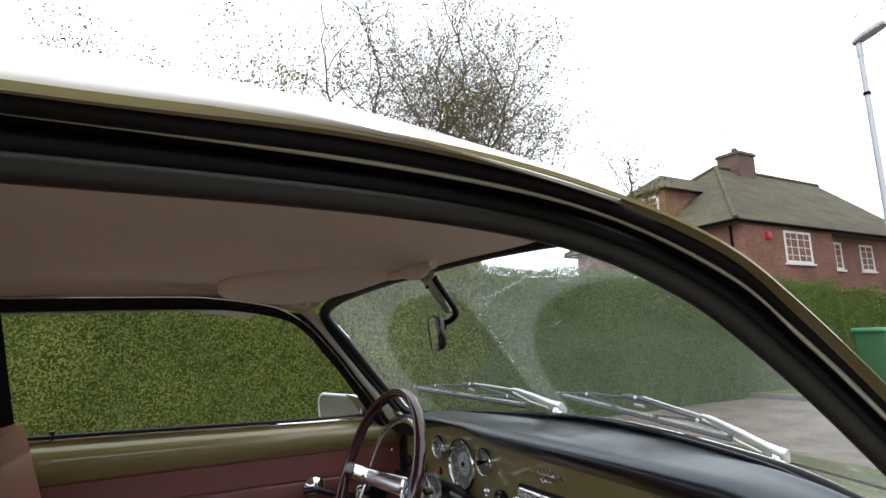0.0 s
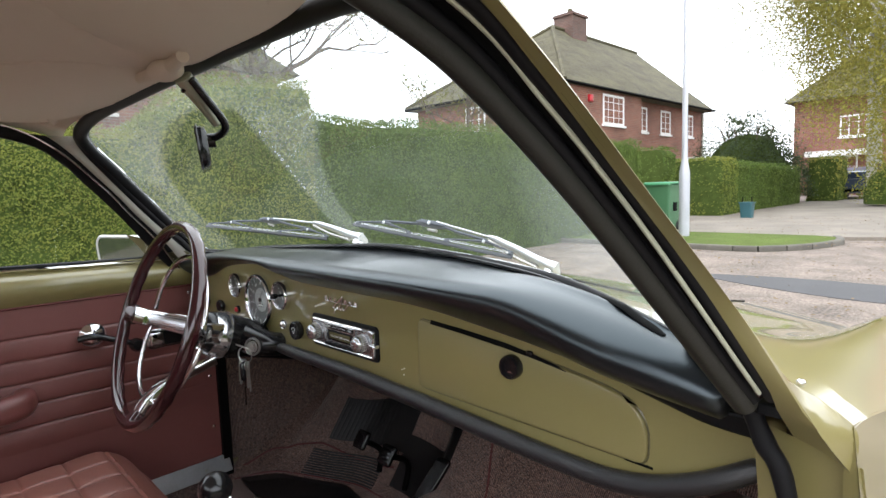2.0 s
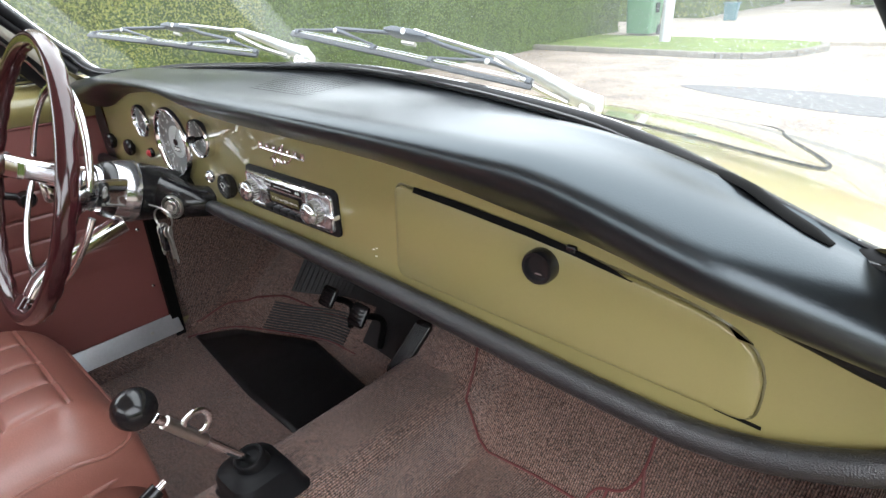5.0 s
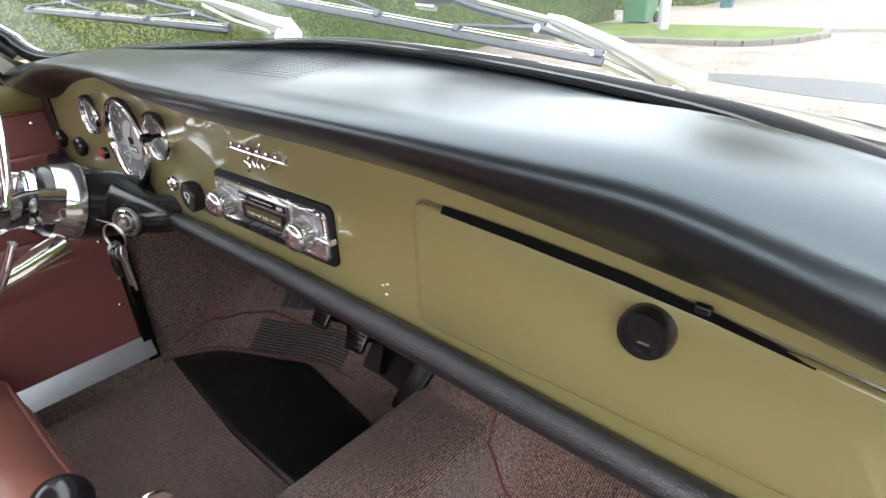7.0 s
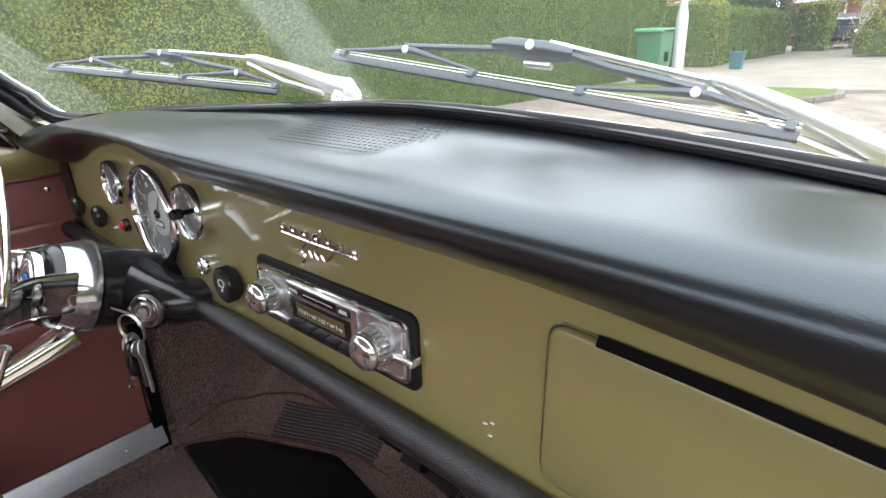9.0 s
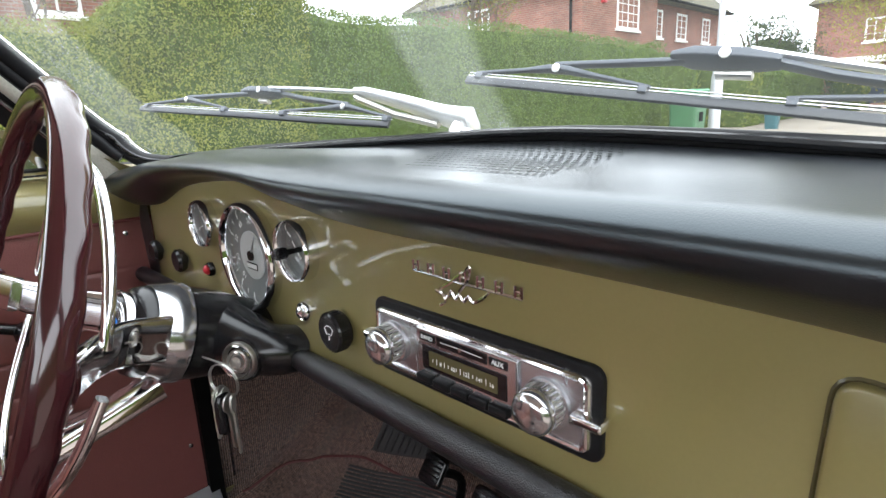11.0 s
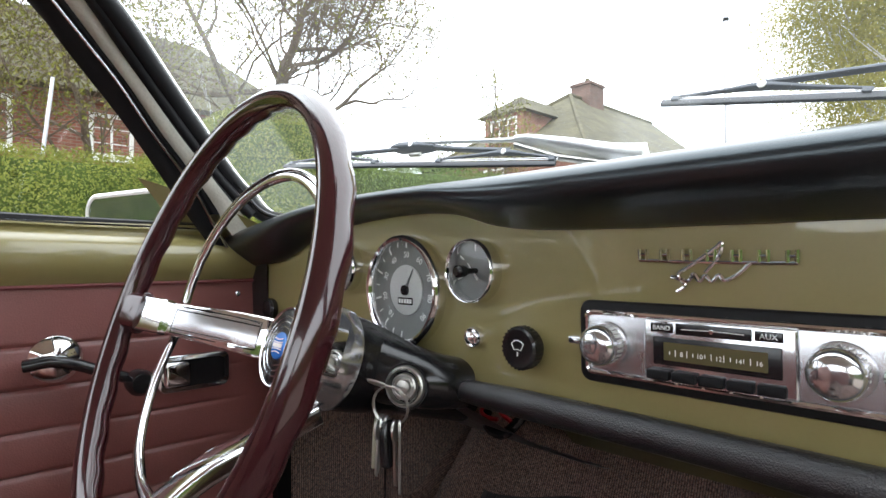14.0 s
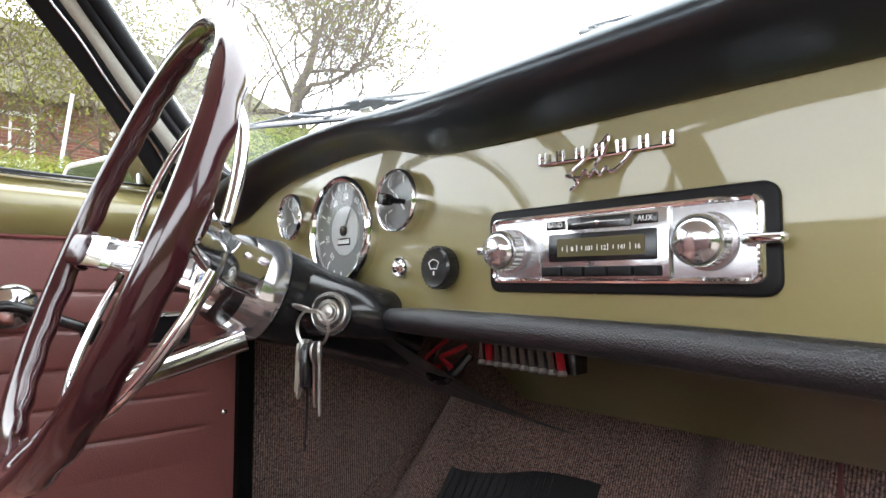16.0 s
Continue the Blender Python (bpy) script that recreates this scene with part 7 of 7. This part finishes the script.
hedge("square clipped hedge corner with yellow sprigs", -6.6, -5.0, 16.6, 17.9, lambda y: 1.82, 380, 0.07, HEDGELEAF, "Xyt")
hedge("low clipped hedge along the far drive", -6.2, -5.1, 17.95, 25.5, lambda y: lerp(1.74, 1.62, (y - 18) / 7), 260, 0.075, HEDGELEAF2, "Xyt")
hedge("loose garden hedge by the far drive", -5.4, -4.2, 27.5, 29.5, lambda y: 2.0, 160, 0.10, HEDGELEAF, "Xyt")

# added out of view: closes the near side, limits low sky light and reflections
hedge("unseen clipped hedge added on the near side of the road", 4.8, 6.0, -14.0, 7.0, lambda y: 1.55, 60, 0.12, HEDGELEAF2, "xt")

# lamp post
lp = thing("street_lamp", "grey galvanised street lamp post on the verge", "street lamp", (-3.46, 10.05, zg(10.05) + 0.07))
lx, ly, lz = -3.46, 10.05, zg(10.05) + 0.07
Geo().lathe([(0.095, -0.02), (0.095, 1.15), (0.092, 1.2), (0.055, 1.42), (0.05, 1.5)], (lx, ly, lz), (0, 0, 1), 20).make("base_sleeve", GALV, lp)
Geo().lathe([(0.052, 1.45), (0.046, 3.5), (0.041, 5.75), (0.04, 5.78)], (lx, ly, lz), (0, 0, 1), 18).make("column", GALV, lp)
Geo().lathe([(0.056, 4.95), (0.056, 5.0)], (lx, ly, lz), (0, 0, 1), 18).make("band", DARK, lp)
Geo().lathe([(0.048, 5.65), (0.052, 5.85), (0.045, 5.9)], (lx, ly, lz), (0, 0, 1), 18).make("spigot", GALV, lp)
Geo().bar(spline([(lx - 0.08, ly, lz + 5.92), (lx + 0.1, ly + 0.0, lz + 5.98), (lx + 0.42, ly, lz + 6.06)], 10), rr(0.2, 0.09, 0.03, 4), (0, 0, 1), scale=lambda t: 0.6 + 1.2 * t * (1.25 - t)).make("lantern", GALV, lp, "flat grey lantern head")
Geo().lathe([(0.045, 0), (0.045, 0.06), (0.03, 0.08)], (lx + 0.28, ly, lz + 6.06), (0, 0, 1), 12).make("photocell", WPAINT, lp)

# wheeled bin and recycling box
bx, by = -4.45, 11.35
bz = zg(by) + 0.06
bn = thing("wheeled_bin", "green wheeled rubbish bin with pale lid by hedge", "bin", (bx, by, bz))
Geo().bar([V(bx, by, bz + 0.04), V(bx, by, bz + 0.4), V(bx, by, bz + 0.98)], rr(0.56, 0.60, 0.05, 4), (0, 1, 0), scale=lambda t: lerp(0.84, 1.0, t)).make("bin_body", BINM, bn)
Geo().bar([V(bx, by, bz + 0.95), V(bx, by, bz + 1.0)], rr(0.62, 0.66, 0.05, 4), (0, 1, 0)).make("bin_rim", BINM, bn)
Geo().prism(rr(0.62, 0.70, 0.08, 5), lambda u, v, d: V(bx + u, by + v, bz + d - 0.03 * (u / 0.3) ** 2), 1.0, 1.06, 0.025).make("bin_lid", BINLID, bn, "pale green lid")
for s in (-1, 1):
    Geo().lathe([(0.10, -0.03), (0.10, 0.03)], (bx + s * 0.25, by + 0.22, bz + 0.10), (1, 0, 0), 18).make("bin_wheel", TYRE, bn)
Geo().box((bx + 0.27, by - 0.10, bz + 0.42), (bx + 0.285, by + 0.06, bz + 0.60), 0.003).make("bin_label", DARK, bn)
rx, ry = -4.15, 15.9
rz = zg(ry) + 0.06
rb = thing("recycling_box", "small teal recycling caddy on the pavement", "bin", (rx, ry, rz))
Geo().bar([V(rx, ry, rz), V(rx, ry, rz + 0.40)], rr(0.32, 0.30, 0.04, 3), (0, 1, 0), scale=lambda t: lerp(0.82, 1, t)).make("caddy_body", TEAL, rb)
Geo().bar([V(rx, ry, rz + 0.39), V(rx, ry, rz + 0.42)], rr(0.36, 0.34, 0.04, 3), (0, 1, 0)).make("caddy_rim", TEAL, rb)
for s in (-1, 1):
    Geo().tube([V(rx + s * 0.12, ry, rz + 0.41), V(rx + s * 0.11, ry, rz + 0.56)], 0.012, 6).make("caddy_handle", DARK, rb)


# ---- houses ----
def window(parent, at, w, h, cols, rows, sill=True):
    """White casement: at(u, v, d) maps across, up and outwards."""
    wd = Geo()
    for u0, u1, v0, v1 in ((-w / 2, w / 2, h / 2 - 0.09, h / 2), (-w / 2, w / 2, -h / 2, -h / 2 + 0.09), (-w / 2, -w / 2 + 0.09, -h / 2 + 0.09, h / 2 - 0.09), (w / 2 - 0.09, w / 2, -h / 2 + 0.09, h / 2 - 0.09)):
        wd.prism([(u0, v0), (u1, v0), (u1, v1), (u0, v1)], at, -0.05, 0.03, 0)
    win = wd.make("window", WPAINT, parent, "white painted casement window", smooth=False)
    Geo().prism([(-w / 2, -h / 2), (w / 2, -h / 2), (w / 2, h / 2), (-w / 2, h / 2)], at, -0.06, -0.02, 0).make("pane", PANE, win, smooth=False)
    for i in range(1, cols):
        u = -w / 2 + w * i / cols
        t = 0.05 if (cols <= 3 or i % 2 == 0) else 0.018
        Geo().prism([(u - t / 2, -h / 2 + 0.09), (u + t / 2, -h / 2 + 0.09), (u + t / 2, h / 2 - 0.09), (u - t / 2, h / 2 - 0.09)], at, -0.02, 0.012, 0).make("glazing_bar", WPAINT, win, smooth=False)
    for j in range(1, rows):
        v = -h / 2 + h * j / rows
        Geo().prism([(-w / 2 + 0.09, v - 0.012), (w / 2 - 0.09, v - 0.012), (w / 2 - 0.09, v + 0.012), (-w / 2 + 0.09, v + 0.012)], at, -0.018, 0.009, 0).make("glazing_bar", WPAINT, win, smooth=False)
    if sill:
        Geo().prism([(-w / 2 - 0.08, -h / 2 - 0.08), (w / 2 + 0.08, -h / 2 - 0.08), (w / 2 + 0.08, -h / 2), (-w / 2 - 0.08, -h / 2)], at, 0, 0.09, 0).make("window_sill", WPAINT, win, smooth=False)


HX, HY0, HY1, HB = -11.0, 17.9, 31.9, -19.0
h1 = thing("brick_house", "red brick house with mossy hipped tile roof and chimney", "house", (-15, 25, zg(25)))
gz = 0.2
Geo().box((HB, HY0, gz), (HX, HY1, 5.15)).make("house_wall", BRICK, h1, "red brick wall", smooth=False)
Geo().box((HX - 0.02, HY0 - 0.0, gz), (HX + 0.45, 23.7, 5.2)).make("front_bay", BRICK, h1, smooth=False)
EV, RG, RX = 5.25, 9.15, -15.0
o = 0.42
g = Geo()
A, B_, C_, D_ = V(HX + o + 0.1, HY0 - o, EV), V(HX + o + 0.1, HY1 + 0.25, EV), V(HB - o, HY1 + 0.25, EV), V(HB - o, HY0 - o, EV)
R0, R1 = V(RX, 23.4, RG), V(RX, HY1 + 0.25, RG)
g.add([A, B_, C_, D_, R0, R1, A - V(0, 0, 0.1), B_ - V(0, 0, 0.1), C_ - V(0, 0, 0.1), D_ - V(0, 0, 0.1)], [(0, 1, 5, 4), (2, 3, 4, 5), (3, 0, 4), (0, 6, 7, 1), (3, 9, 6, 0), (2, 8, 9, 3), (9, 8, 7, 6)])
g.make("roof", TILE, h1, "mossy brown clay tile roof", smooth=False)
Geo().add([V(HX, HY1 + 0.01, 5.1), V(HB, HY1 + 0.01, 5.1), V(RX, HY1 + 0.01, RG - 0.1)], [(0, 1, 2)]).make("gable_wall", BRICK, h1, smooth=False)
Geo().tube([A + V(0.05, -0.05, -0.04), B_ + V(0.05, 0, -0.04)], 0.06, 8).make("gutter", DARK, h1)
Geo().tube([A + V(0.05, -0.05, -0.04), D_ + V(0, -0.05, -0.04)], 0.06, 8).make("gutter", DARK, h1)
for a, b in ((A, R0), (D_, R0), (R0, R1)):
    Geo().tube([a + V(0, 0, 0.03), b + V(0, 0, 0.03)], 0.10, 8).make("ridge_tiles", TILE, h1)
for yy, yv in ((25.0, 0.85),):
    ch = Geo().box((RX - 0.55, yy - 0.65, 8.3), (RX + 0.55, yy + 0.65, 10.0)).make("chimney", SOOTB, h1, smooth=False)
    Geo().box((RX - 0.62, yy - 0.72, 9.84), (RX + 0.62, yy + 0.72, 9.94)).make("chimney_band", SOOTB, ch, smooth=False)
    Geo().lathe([(0.14, 0), (0.12, 0.35), (0.10, 0.36)], (RX, yy, 9.98), (0, 0, 1), 12).make("chimney_pot", TILE, ch)
    Geo().tube([V(RX - 0.3, yy, 10.2), V(RX - 0.3, yy, 11.6)], 0.02, 6).make("aerial_mast", GALV, ch)
    for k in range(4):
        Geo().tube([V(RX - 0.6 + 0.2 * k, yy - 0.25, 11.5), V(RX - 0.6 + 0.2 * k, yy + 0.25, 11.5)], 0.012, 5).make("aerial_rod", GALV, ch)
front = lambda y, z, pr=0.0: (lambda u, v, d: V(HX + pr + d, y + u, z + v))
window(h1, front(21.2, 4.42, 0.45), 1.75, 1.22, 4, 4)
window(h1, front(24.7, 4.32), 0.95, 1.15, 2, 4)
window(h1, front(27.2, 4.32), 1.1, 1.15, 2, 4)
window(h1, front(30.1, 4.32), 0.95, 1.15, 2, 4)
window(h1, front(21.2, 1.75, 0.45), 1.75, 1.25, 4, 4)
window(h1, front(27.2, 1.75), 1.6, 1.25, 4, 4)
Geo().box((HX, 23.9, 2.65), (HX + 0.7, 25.3, 2.78)).make("porch_canopy", WPAINT, h1, smooth=False)
Geo().box((HX, 29.2, 2.5), (HX + 0.7, 30.8, 2.65)).make("porch_canopy", WPAINT, h1, smooth=False)
Geo().prism(rr(0.24, 0.27, 0.03, 3), front(19.3, 4.75, 0.45), 0, 0.12, 0.02).make("alarm_box", RED, h1, "red alarm box")
end = lambda x, z: (lambda u, v, d: V(x - u, HY0 - d, z + v))
window(h1, end(-15.3, 4.35), 1.15, 1.15, 3, 4)
window(h1, end(-13.0, 1.75), 1.4, 1.2, 4, 4)
Geo().tube([V(HX + 0.05, HY0 - 0.08, 5.1), V(HX + 0.05, HY0 - 0.08, 0.3)], 0.05, 8).make("downpipe", DARK, h1)
Geo().tube([V(HX + 0.08, HY1 - 0.1, 5.1), V(HX + 0.08, HY1 - 0.1, 0.5)], 0.06, 8).make("downpipe", WPAINT, h1)
Geo().box((-16.4, 18.6, 5.3), (-14.2, 22.0, 7.45)).make("dormer_wall", BRICK, h1, smooth=False)
Geo().add([V(-16.7, 18.3, 7.4), V(-13.9, 18.3, 7.4), V(-13.9, 22.4, 7.4), V(-16.7, 22.4, 7.4), V(-15.3, 19.8, 8.45), V(-15.3, 23, 8.45)], [(0, 1, 4), (1, 2, 5, 4), (2, 3, 5), (3, 0, 4, 5), (3, 2, 1, 0)]).make("dormer_roof", TILE, h1, smooth=False)
window(h1, (lambda u, v, d: V(-15.3 - u, 18.6 - d, 6.75 + v)), 1.5, 0.95, 3, 3)

h1.location = (-15.4, 25, zg(25) - 0.2)

h2 = thing("far_brick_house", "brick house with white windows behind the birch", "house", (0, 42, zg(40)))
Geo().box((-8.4, 38.0, 0.0), (9.0, 46.0, 5.6)).make("house_wall", BRICK, h2, smooth=False)
Geo().add([V(-8.9, 37.5, 5.6), V(9.5, 37.5, 5.6), V(9.5, 46.5, 5.6), V(-8.9, 46.5, 5.6), V(-4.5, 42, 9.6), V(5, 42, 9.6)], [(0, 1, 5, 4), (1, 2, 5), (2, 3, 4, 5), (3, 0, 4), (3, 2, 1, 0)]).make("roof", TILE, h2, smooth=False)
f2 = lambda x, z: (lambda u, v, d: V(x + u, 38.0 - d, z + v))
for x in (-5.5, -2.4, 2.2):
    window(h2, f2(x, 4.0), 1.3, 1.2, 3, 3)
window(h2, f2(-6.2, 1.75), 1.9, 1.2, 4, 2)
Geo().box((-7.6, 36.9, 2.35), (-4.6, 38.0, 2.65)).make("bay_canopy", WPAINT, h2, smooth=False)
Geo().box((-3.0, 37.8, 0.5), (-2.0, 38.0, 2.6)).make("front_door", WPAINT, h2, smooth=False)

h3 = thing("garden_house", "brown-roofed brick house behind the roadside hedge", "house", (-16, 1, 0))
Geo().box((-21, -7, 0), (-14.2, 7.7, 4.65)).make("house_wall", BRICK, h3, smooth=False)
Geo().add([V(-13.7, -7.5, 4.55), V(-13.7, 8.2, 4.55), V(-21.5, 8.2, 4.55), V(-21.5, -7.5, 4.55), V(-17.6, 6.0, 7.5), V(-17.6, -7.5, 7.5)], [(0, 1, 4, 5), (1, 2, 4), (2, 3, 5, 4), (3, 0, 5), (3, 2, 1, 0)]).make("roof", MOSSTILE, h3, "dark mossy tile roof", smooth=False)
f3 = lambda y, z: (lambda u, v, d: V(-14.2 + d, y + u, z + v))
window(h3, f3(0.5, 3.75), 1.3, 1.1, 3, 3)
window(h3, f3(2.95, 3.7), 0.9, 1.0, 2, 3)
pl = thing("leaning_pole", "pale leaning garden pole behind hedge", "pole", (-7.2, 0.5, 0))
Geo().tube([V(-7.2, 0.45, 0), V(-7.2, 0.75, 2.9)], 0.02, 8).make("pole_shaft", GALV, pl)


# ---- trees ----
def tree(name, label, base, trunk_r, trunk_h, limb, leaf, lsize, nleaf, bark, hang=0.0, levels=3, seed=3, first=0.4, leafspread=0.13, nb=5, flatness=0.35, lean=(0, 0, 0), shrink=0.66, twist=0.22, twig=0.004):
    """Trunk, limbs forking down to twigs, and leaves about the twigs (hanging below them by hang)."""
    r = random.Random(seed)
    th = thing(name, label, "tree", base)
    g = Geo()
    tips = []

    def grow(p, d, length, rad, lev):
        n = 6 if lev < 2 else 4
        pts = [p]
        q, dd = p, d
        for k in range(n):
            w = V(r.uniform(-1, 1), r.uniform(-1, 1), r.uniform(-1, 1)) * (twist if lev else 0.05)
            dd = (dd + w + V(0, 0, 0.07)).normalized()
            q = q + dd * (length / n)
            pts.append(q)
        tp = 0.5 if lev < levels else 0.15
        rad = max(rad, twig)
        g.tube(pts, rad, 8 if lev == 0 else (5 if lev < 2 else 3), taper=lambda t: 1 - (1 - tp) * t)
        if lev >= levels - 1:
            tips.extend(pts[2:])
        if lev >= levels:
            return
        m = nb + (2 if lev == 0 else 0)
        for k in range(m):
            t = (first + (1 - first) * (k + r.random() * 0.7) / m) if lev == 0 else 0.25 + 0.75 * (k + r.random()) / m
            s = t * n
            i = min(int(s), n - 1)
            b = lerp(pts[i], pts[i + 1], s - i)
            a = 2 * math.pi * (k * 0.618 + r.random() * 0.25)
            side = V(math.cos(a), math.sin(a), r.uniform(-0.1, 1.0) * flatness + flatness * 0.4)
            nd = (side + dd * (0.25 if lev == 0 else 0.55)).normalized()
            L = limb * r.uniform(0.8, 1.15) * (1.15 - 0.45 * t if lev == 0 else 1) * shrink ** lev
            grow(b, nd, L, rad * r.uniform(0.40, 0.58) * (1 - 0.3 * t), lev + 1)
        grow(pts[-1], dd, limb * 0.8 * shrink ** lev, rad * 0.5, lev + 1)
    grow(V(*base), (V(0, 0, 1) + V(*lean)).normalized(), trunk_h, trunk_r, 0)
    g.make("trunk", bark, th)
    lg = Geo()
    for _ in range(nleaf):
        p = r.choice(tips) + V(r.gauss(0, 1), r.gauss(0, 1), r.gauss(0, 1)) * leafspread + V(0, 0, -hang * r.random() ** 1.3)
        leaves(lg, p, V(r.uniform(-1, 1), r.uniform(-1, 1), 0.5), lsize)
    tagged(lg.make("crown", leaf, th, smooth=False), kind="stuff")
    return th


tree("oak_tree", "spreading old oak with few autumn leaves behind hedge", (-9.8, 4.85, 0), 0.19, 4.3, 3.3, OAKLEAF, 0.065, 15000, BARK, levels=5, seed=11, first=0.78, nb=4, flatness=0.28, twist=0.52, leafspread=0.11, twig=0.0055)
tree("small_tree", "small leafy tree in front of the brick house", (-12.0, 13.2, 0.1), 0.10, 4.0, 2.0, OAKLEAF, 0.09, 3600, BARK, levels=3, seed=5, flatness=0.7)
tree("birch_tree", "silver birch with hanging yellow-green autumn leaves", (-2.55, 24.2, zg(24) + 0.1), 0.24, 13.0, 4.8, BIRCHLEAF, 0.10, 200000, BIRCHB, hang=4.6, levels=2, seed=21, first=0.20, leafspread=0.50, nb=8, flatness=0.45)
tree("garden_tree", "bare twiggy tree beside the garden house", (-10.8, 2.0, 0), 0.09, 3.6, 2.6, OAKLEAF, 0.07, 9000, BARK, levels=4, seed=9, nb=4, flatness=0.6, twist=0.35, leafspread=0.11, twig=0.005)
tree("garden_tree", "ivy-hung twiggy tree before the garden house", (-11.4, -0.9, 0), 0.10, 3.4, 2.4, OAKLEAF, 0.07, 11000, BARK, levels=4, seed=31, nb=4, flatness=0.5, twist=0.35, leafspread=0.11, twig=0.005)
for nm, lb, c, rad, n, sz in (("evergreen_bush", "large dark evergreen bush behind the far hedge", (-7.6, 27.0, 0.4), (2.7, 2.3, 3.8), 30000, 0.10), ("shrub", "loose shrub at the foot of the birch", (-1.9, 22.6, 0.4), (1.0, 0.9, 1.4), 1600, 0.10)):
    th = thing(nm, lb, "bush", c)
    g = Geo()
    for k in range(7):
        a = k * 0.9
        g.tube([V(*c), V(c[0] + rad[0] * 0.4 * math.cos(a), c[1] + rad[1] * 0.4 * math.sin(a), c[2] + rad[2] * 0.8)], 0.04, 5)
    g.make("stems", BARK, th)
    # added core, its dark colour standing for shade inside the bush
    Geo().loops([[V(c[0] + rad[0] * 0.72 * math.sin(p) * math.cos(q) * (1 + 0.2 * noise.noise(V(3 * p, 2 * math.cos(q), 0))), c[1] + rad[1] * 0.72 * math.sin(p) * math.sin(q), c[2] + rad[2] * 0.74 * math.cos(p)) for q in [2 * math.pi * i / 18 for i in range(18)]] for p in (1.75, 1.4, 1.1, 0.8, 0.5, 0.2)], cap1=True).make("bush_shade_core", HEDGECORE, th)
    g = Geo()
    for _ in range(n):
        d = V(rnd.gauss(0, 1), rnd.gauss(0, 1), abs(rnd.gauss(0, 1)))
        d = d.normalized() * (rnd.random() ** 0.35)
        lump = 1 + 0.25 * noise.noise(d * 3)
        leaves(g, V(c[0] + d.x * rad[0] * lump, c[1] + d.y * rad[1] * lump, c[2] + d.z * rad[2] * lump), d, sz)
    tagged(g.make("crown", DARKLEAF if nm == "evergreen_bush" else HEDGELEAF, th, smooth=False), kind="stuff")

# fallen leaves on road, verge and pavement
g = Geo()
for _ in range(3000):
    px, py = rnd.uniform(-5.2, 4.0), 3.0 + 14.0 * rnd.random() ** 1.4
    drift = noise.noise(V(px * 0.8, py * 0.8, 0))
    if drift < -0.05 and rnd.random() < 0.8:
        continue
    lift = 0.085 if py > 8.7 else 0.012
    leaves(g, V(px, py, zg(py) + lift), V(0, 0, 2.5), 0.048)
fl = g.make("fallen_leaves", FALLEN, None, smooth=False)
tagged(fl, "scattered brown and yellow fallen leaves on the road", "leaves", kind="stuff")

# far parked car
fc = thing("parked_car", "dark blue hatchback parked on the far drive", "car", (-4.0, 31.0, zg(31) + 0.06))
cx, cy, cz = -4.0, 31.0, zg(31) + 0.06
Geo().bar([V(cx, cy - 1.9, cz + 0.55), V(cx, cy - 1.6, cz + 0.58), V(cx, cy + 1.8, cz + 0.60), V(cx, cy + 2.0, cz + 0.56)], rr(1.72, 0.62, 0.18, 5), (0, 0, 1)).make("body", CARBLUE, fc)
Geo().bar([V(cx, cy - 1.0, cz + 0.95), V(cx, cy - 0.35, cz + 1.14), V(cx, cy + 1.3, cz + 1.16), V(cx, cy + 1.8, cz + 0.98)], rr(1.45, 0.52, 0.2, 5), (0, 0, 1), scale=lambda t: 0.85 + 0.3 * t * (1 - t) * 2).make("cabin", CARBLUE, fc)
Geo().ruled([V(cx - 0.62, cy - 0.98, cz + 0.88), V(cx + 0.62, cy - 0.98, cz + 0.88)], [V(cx - 0.55, cy - 0.52, cz + 1.32), V(cx + 0.55, cy - 0.52, cz + 1.32)]).make("windscreen", PANE, fc)
for s in (-1, 1):
    Geo().box((cx + s * 0.62 - 0.16, cy - 1.93, cz + 0.60), (cx + s * 0.62 + 0.16, cy - 1.88, cz + 0.74), 0.01).make("headlamp", CHROME, fc)
    for wy in (-1.2, 1.3):
        Geo().lathe([(0.20, -0.1), (0.31, -0.1), (0.32, 0.1), (0.2, 0.1)], (cx + s * 0.78, cy + wy, cz + 0.31), (1, 0, 0), 20).make("tyre", TYRE, fc)
Geo().box((cx - 0.5, cy - 1.95, cz + 0.32), (cx + 0.5, cy - 1.9, cz + 0.42), 0.005).make("lower_grille", DARK, fc)
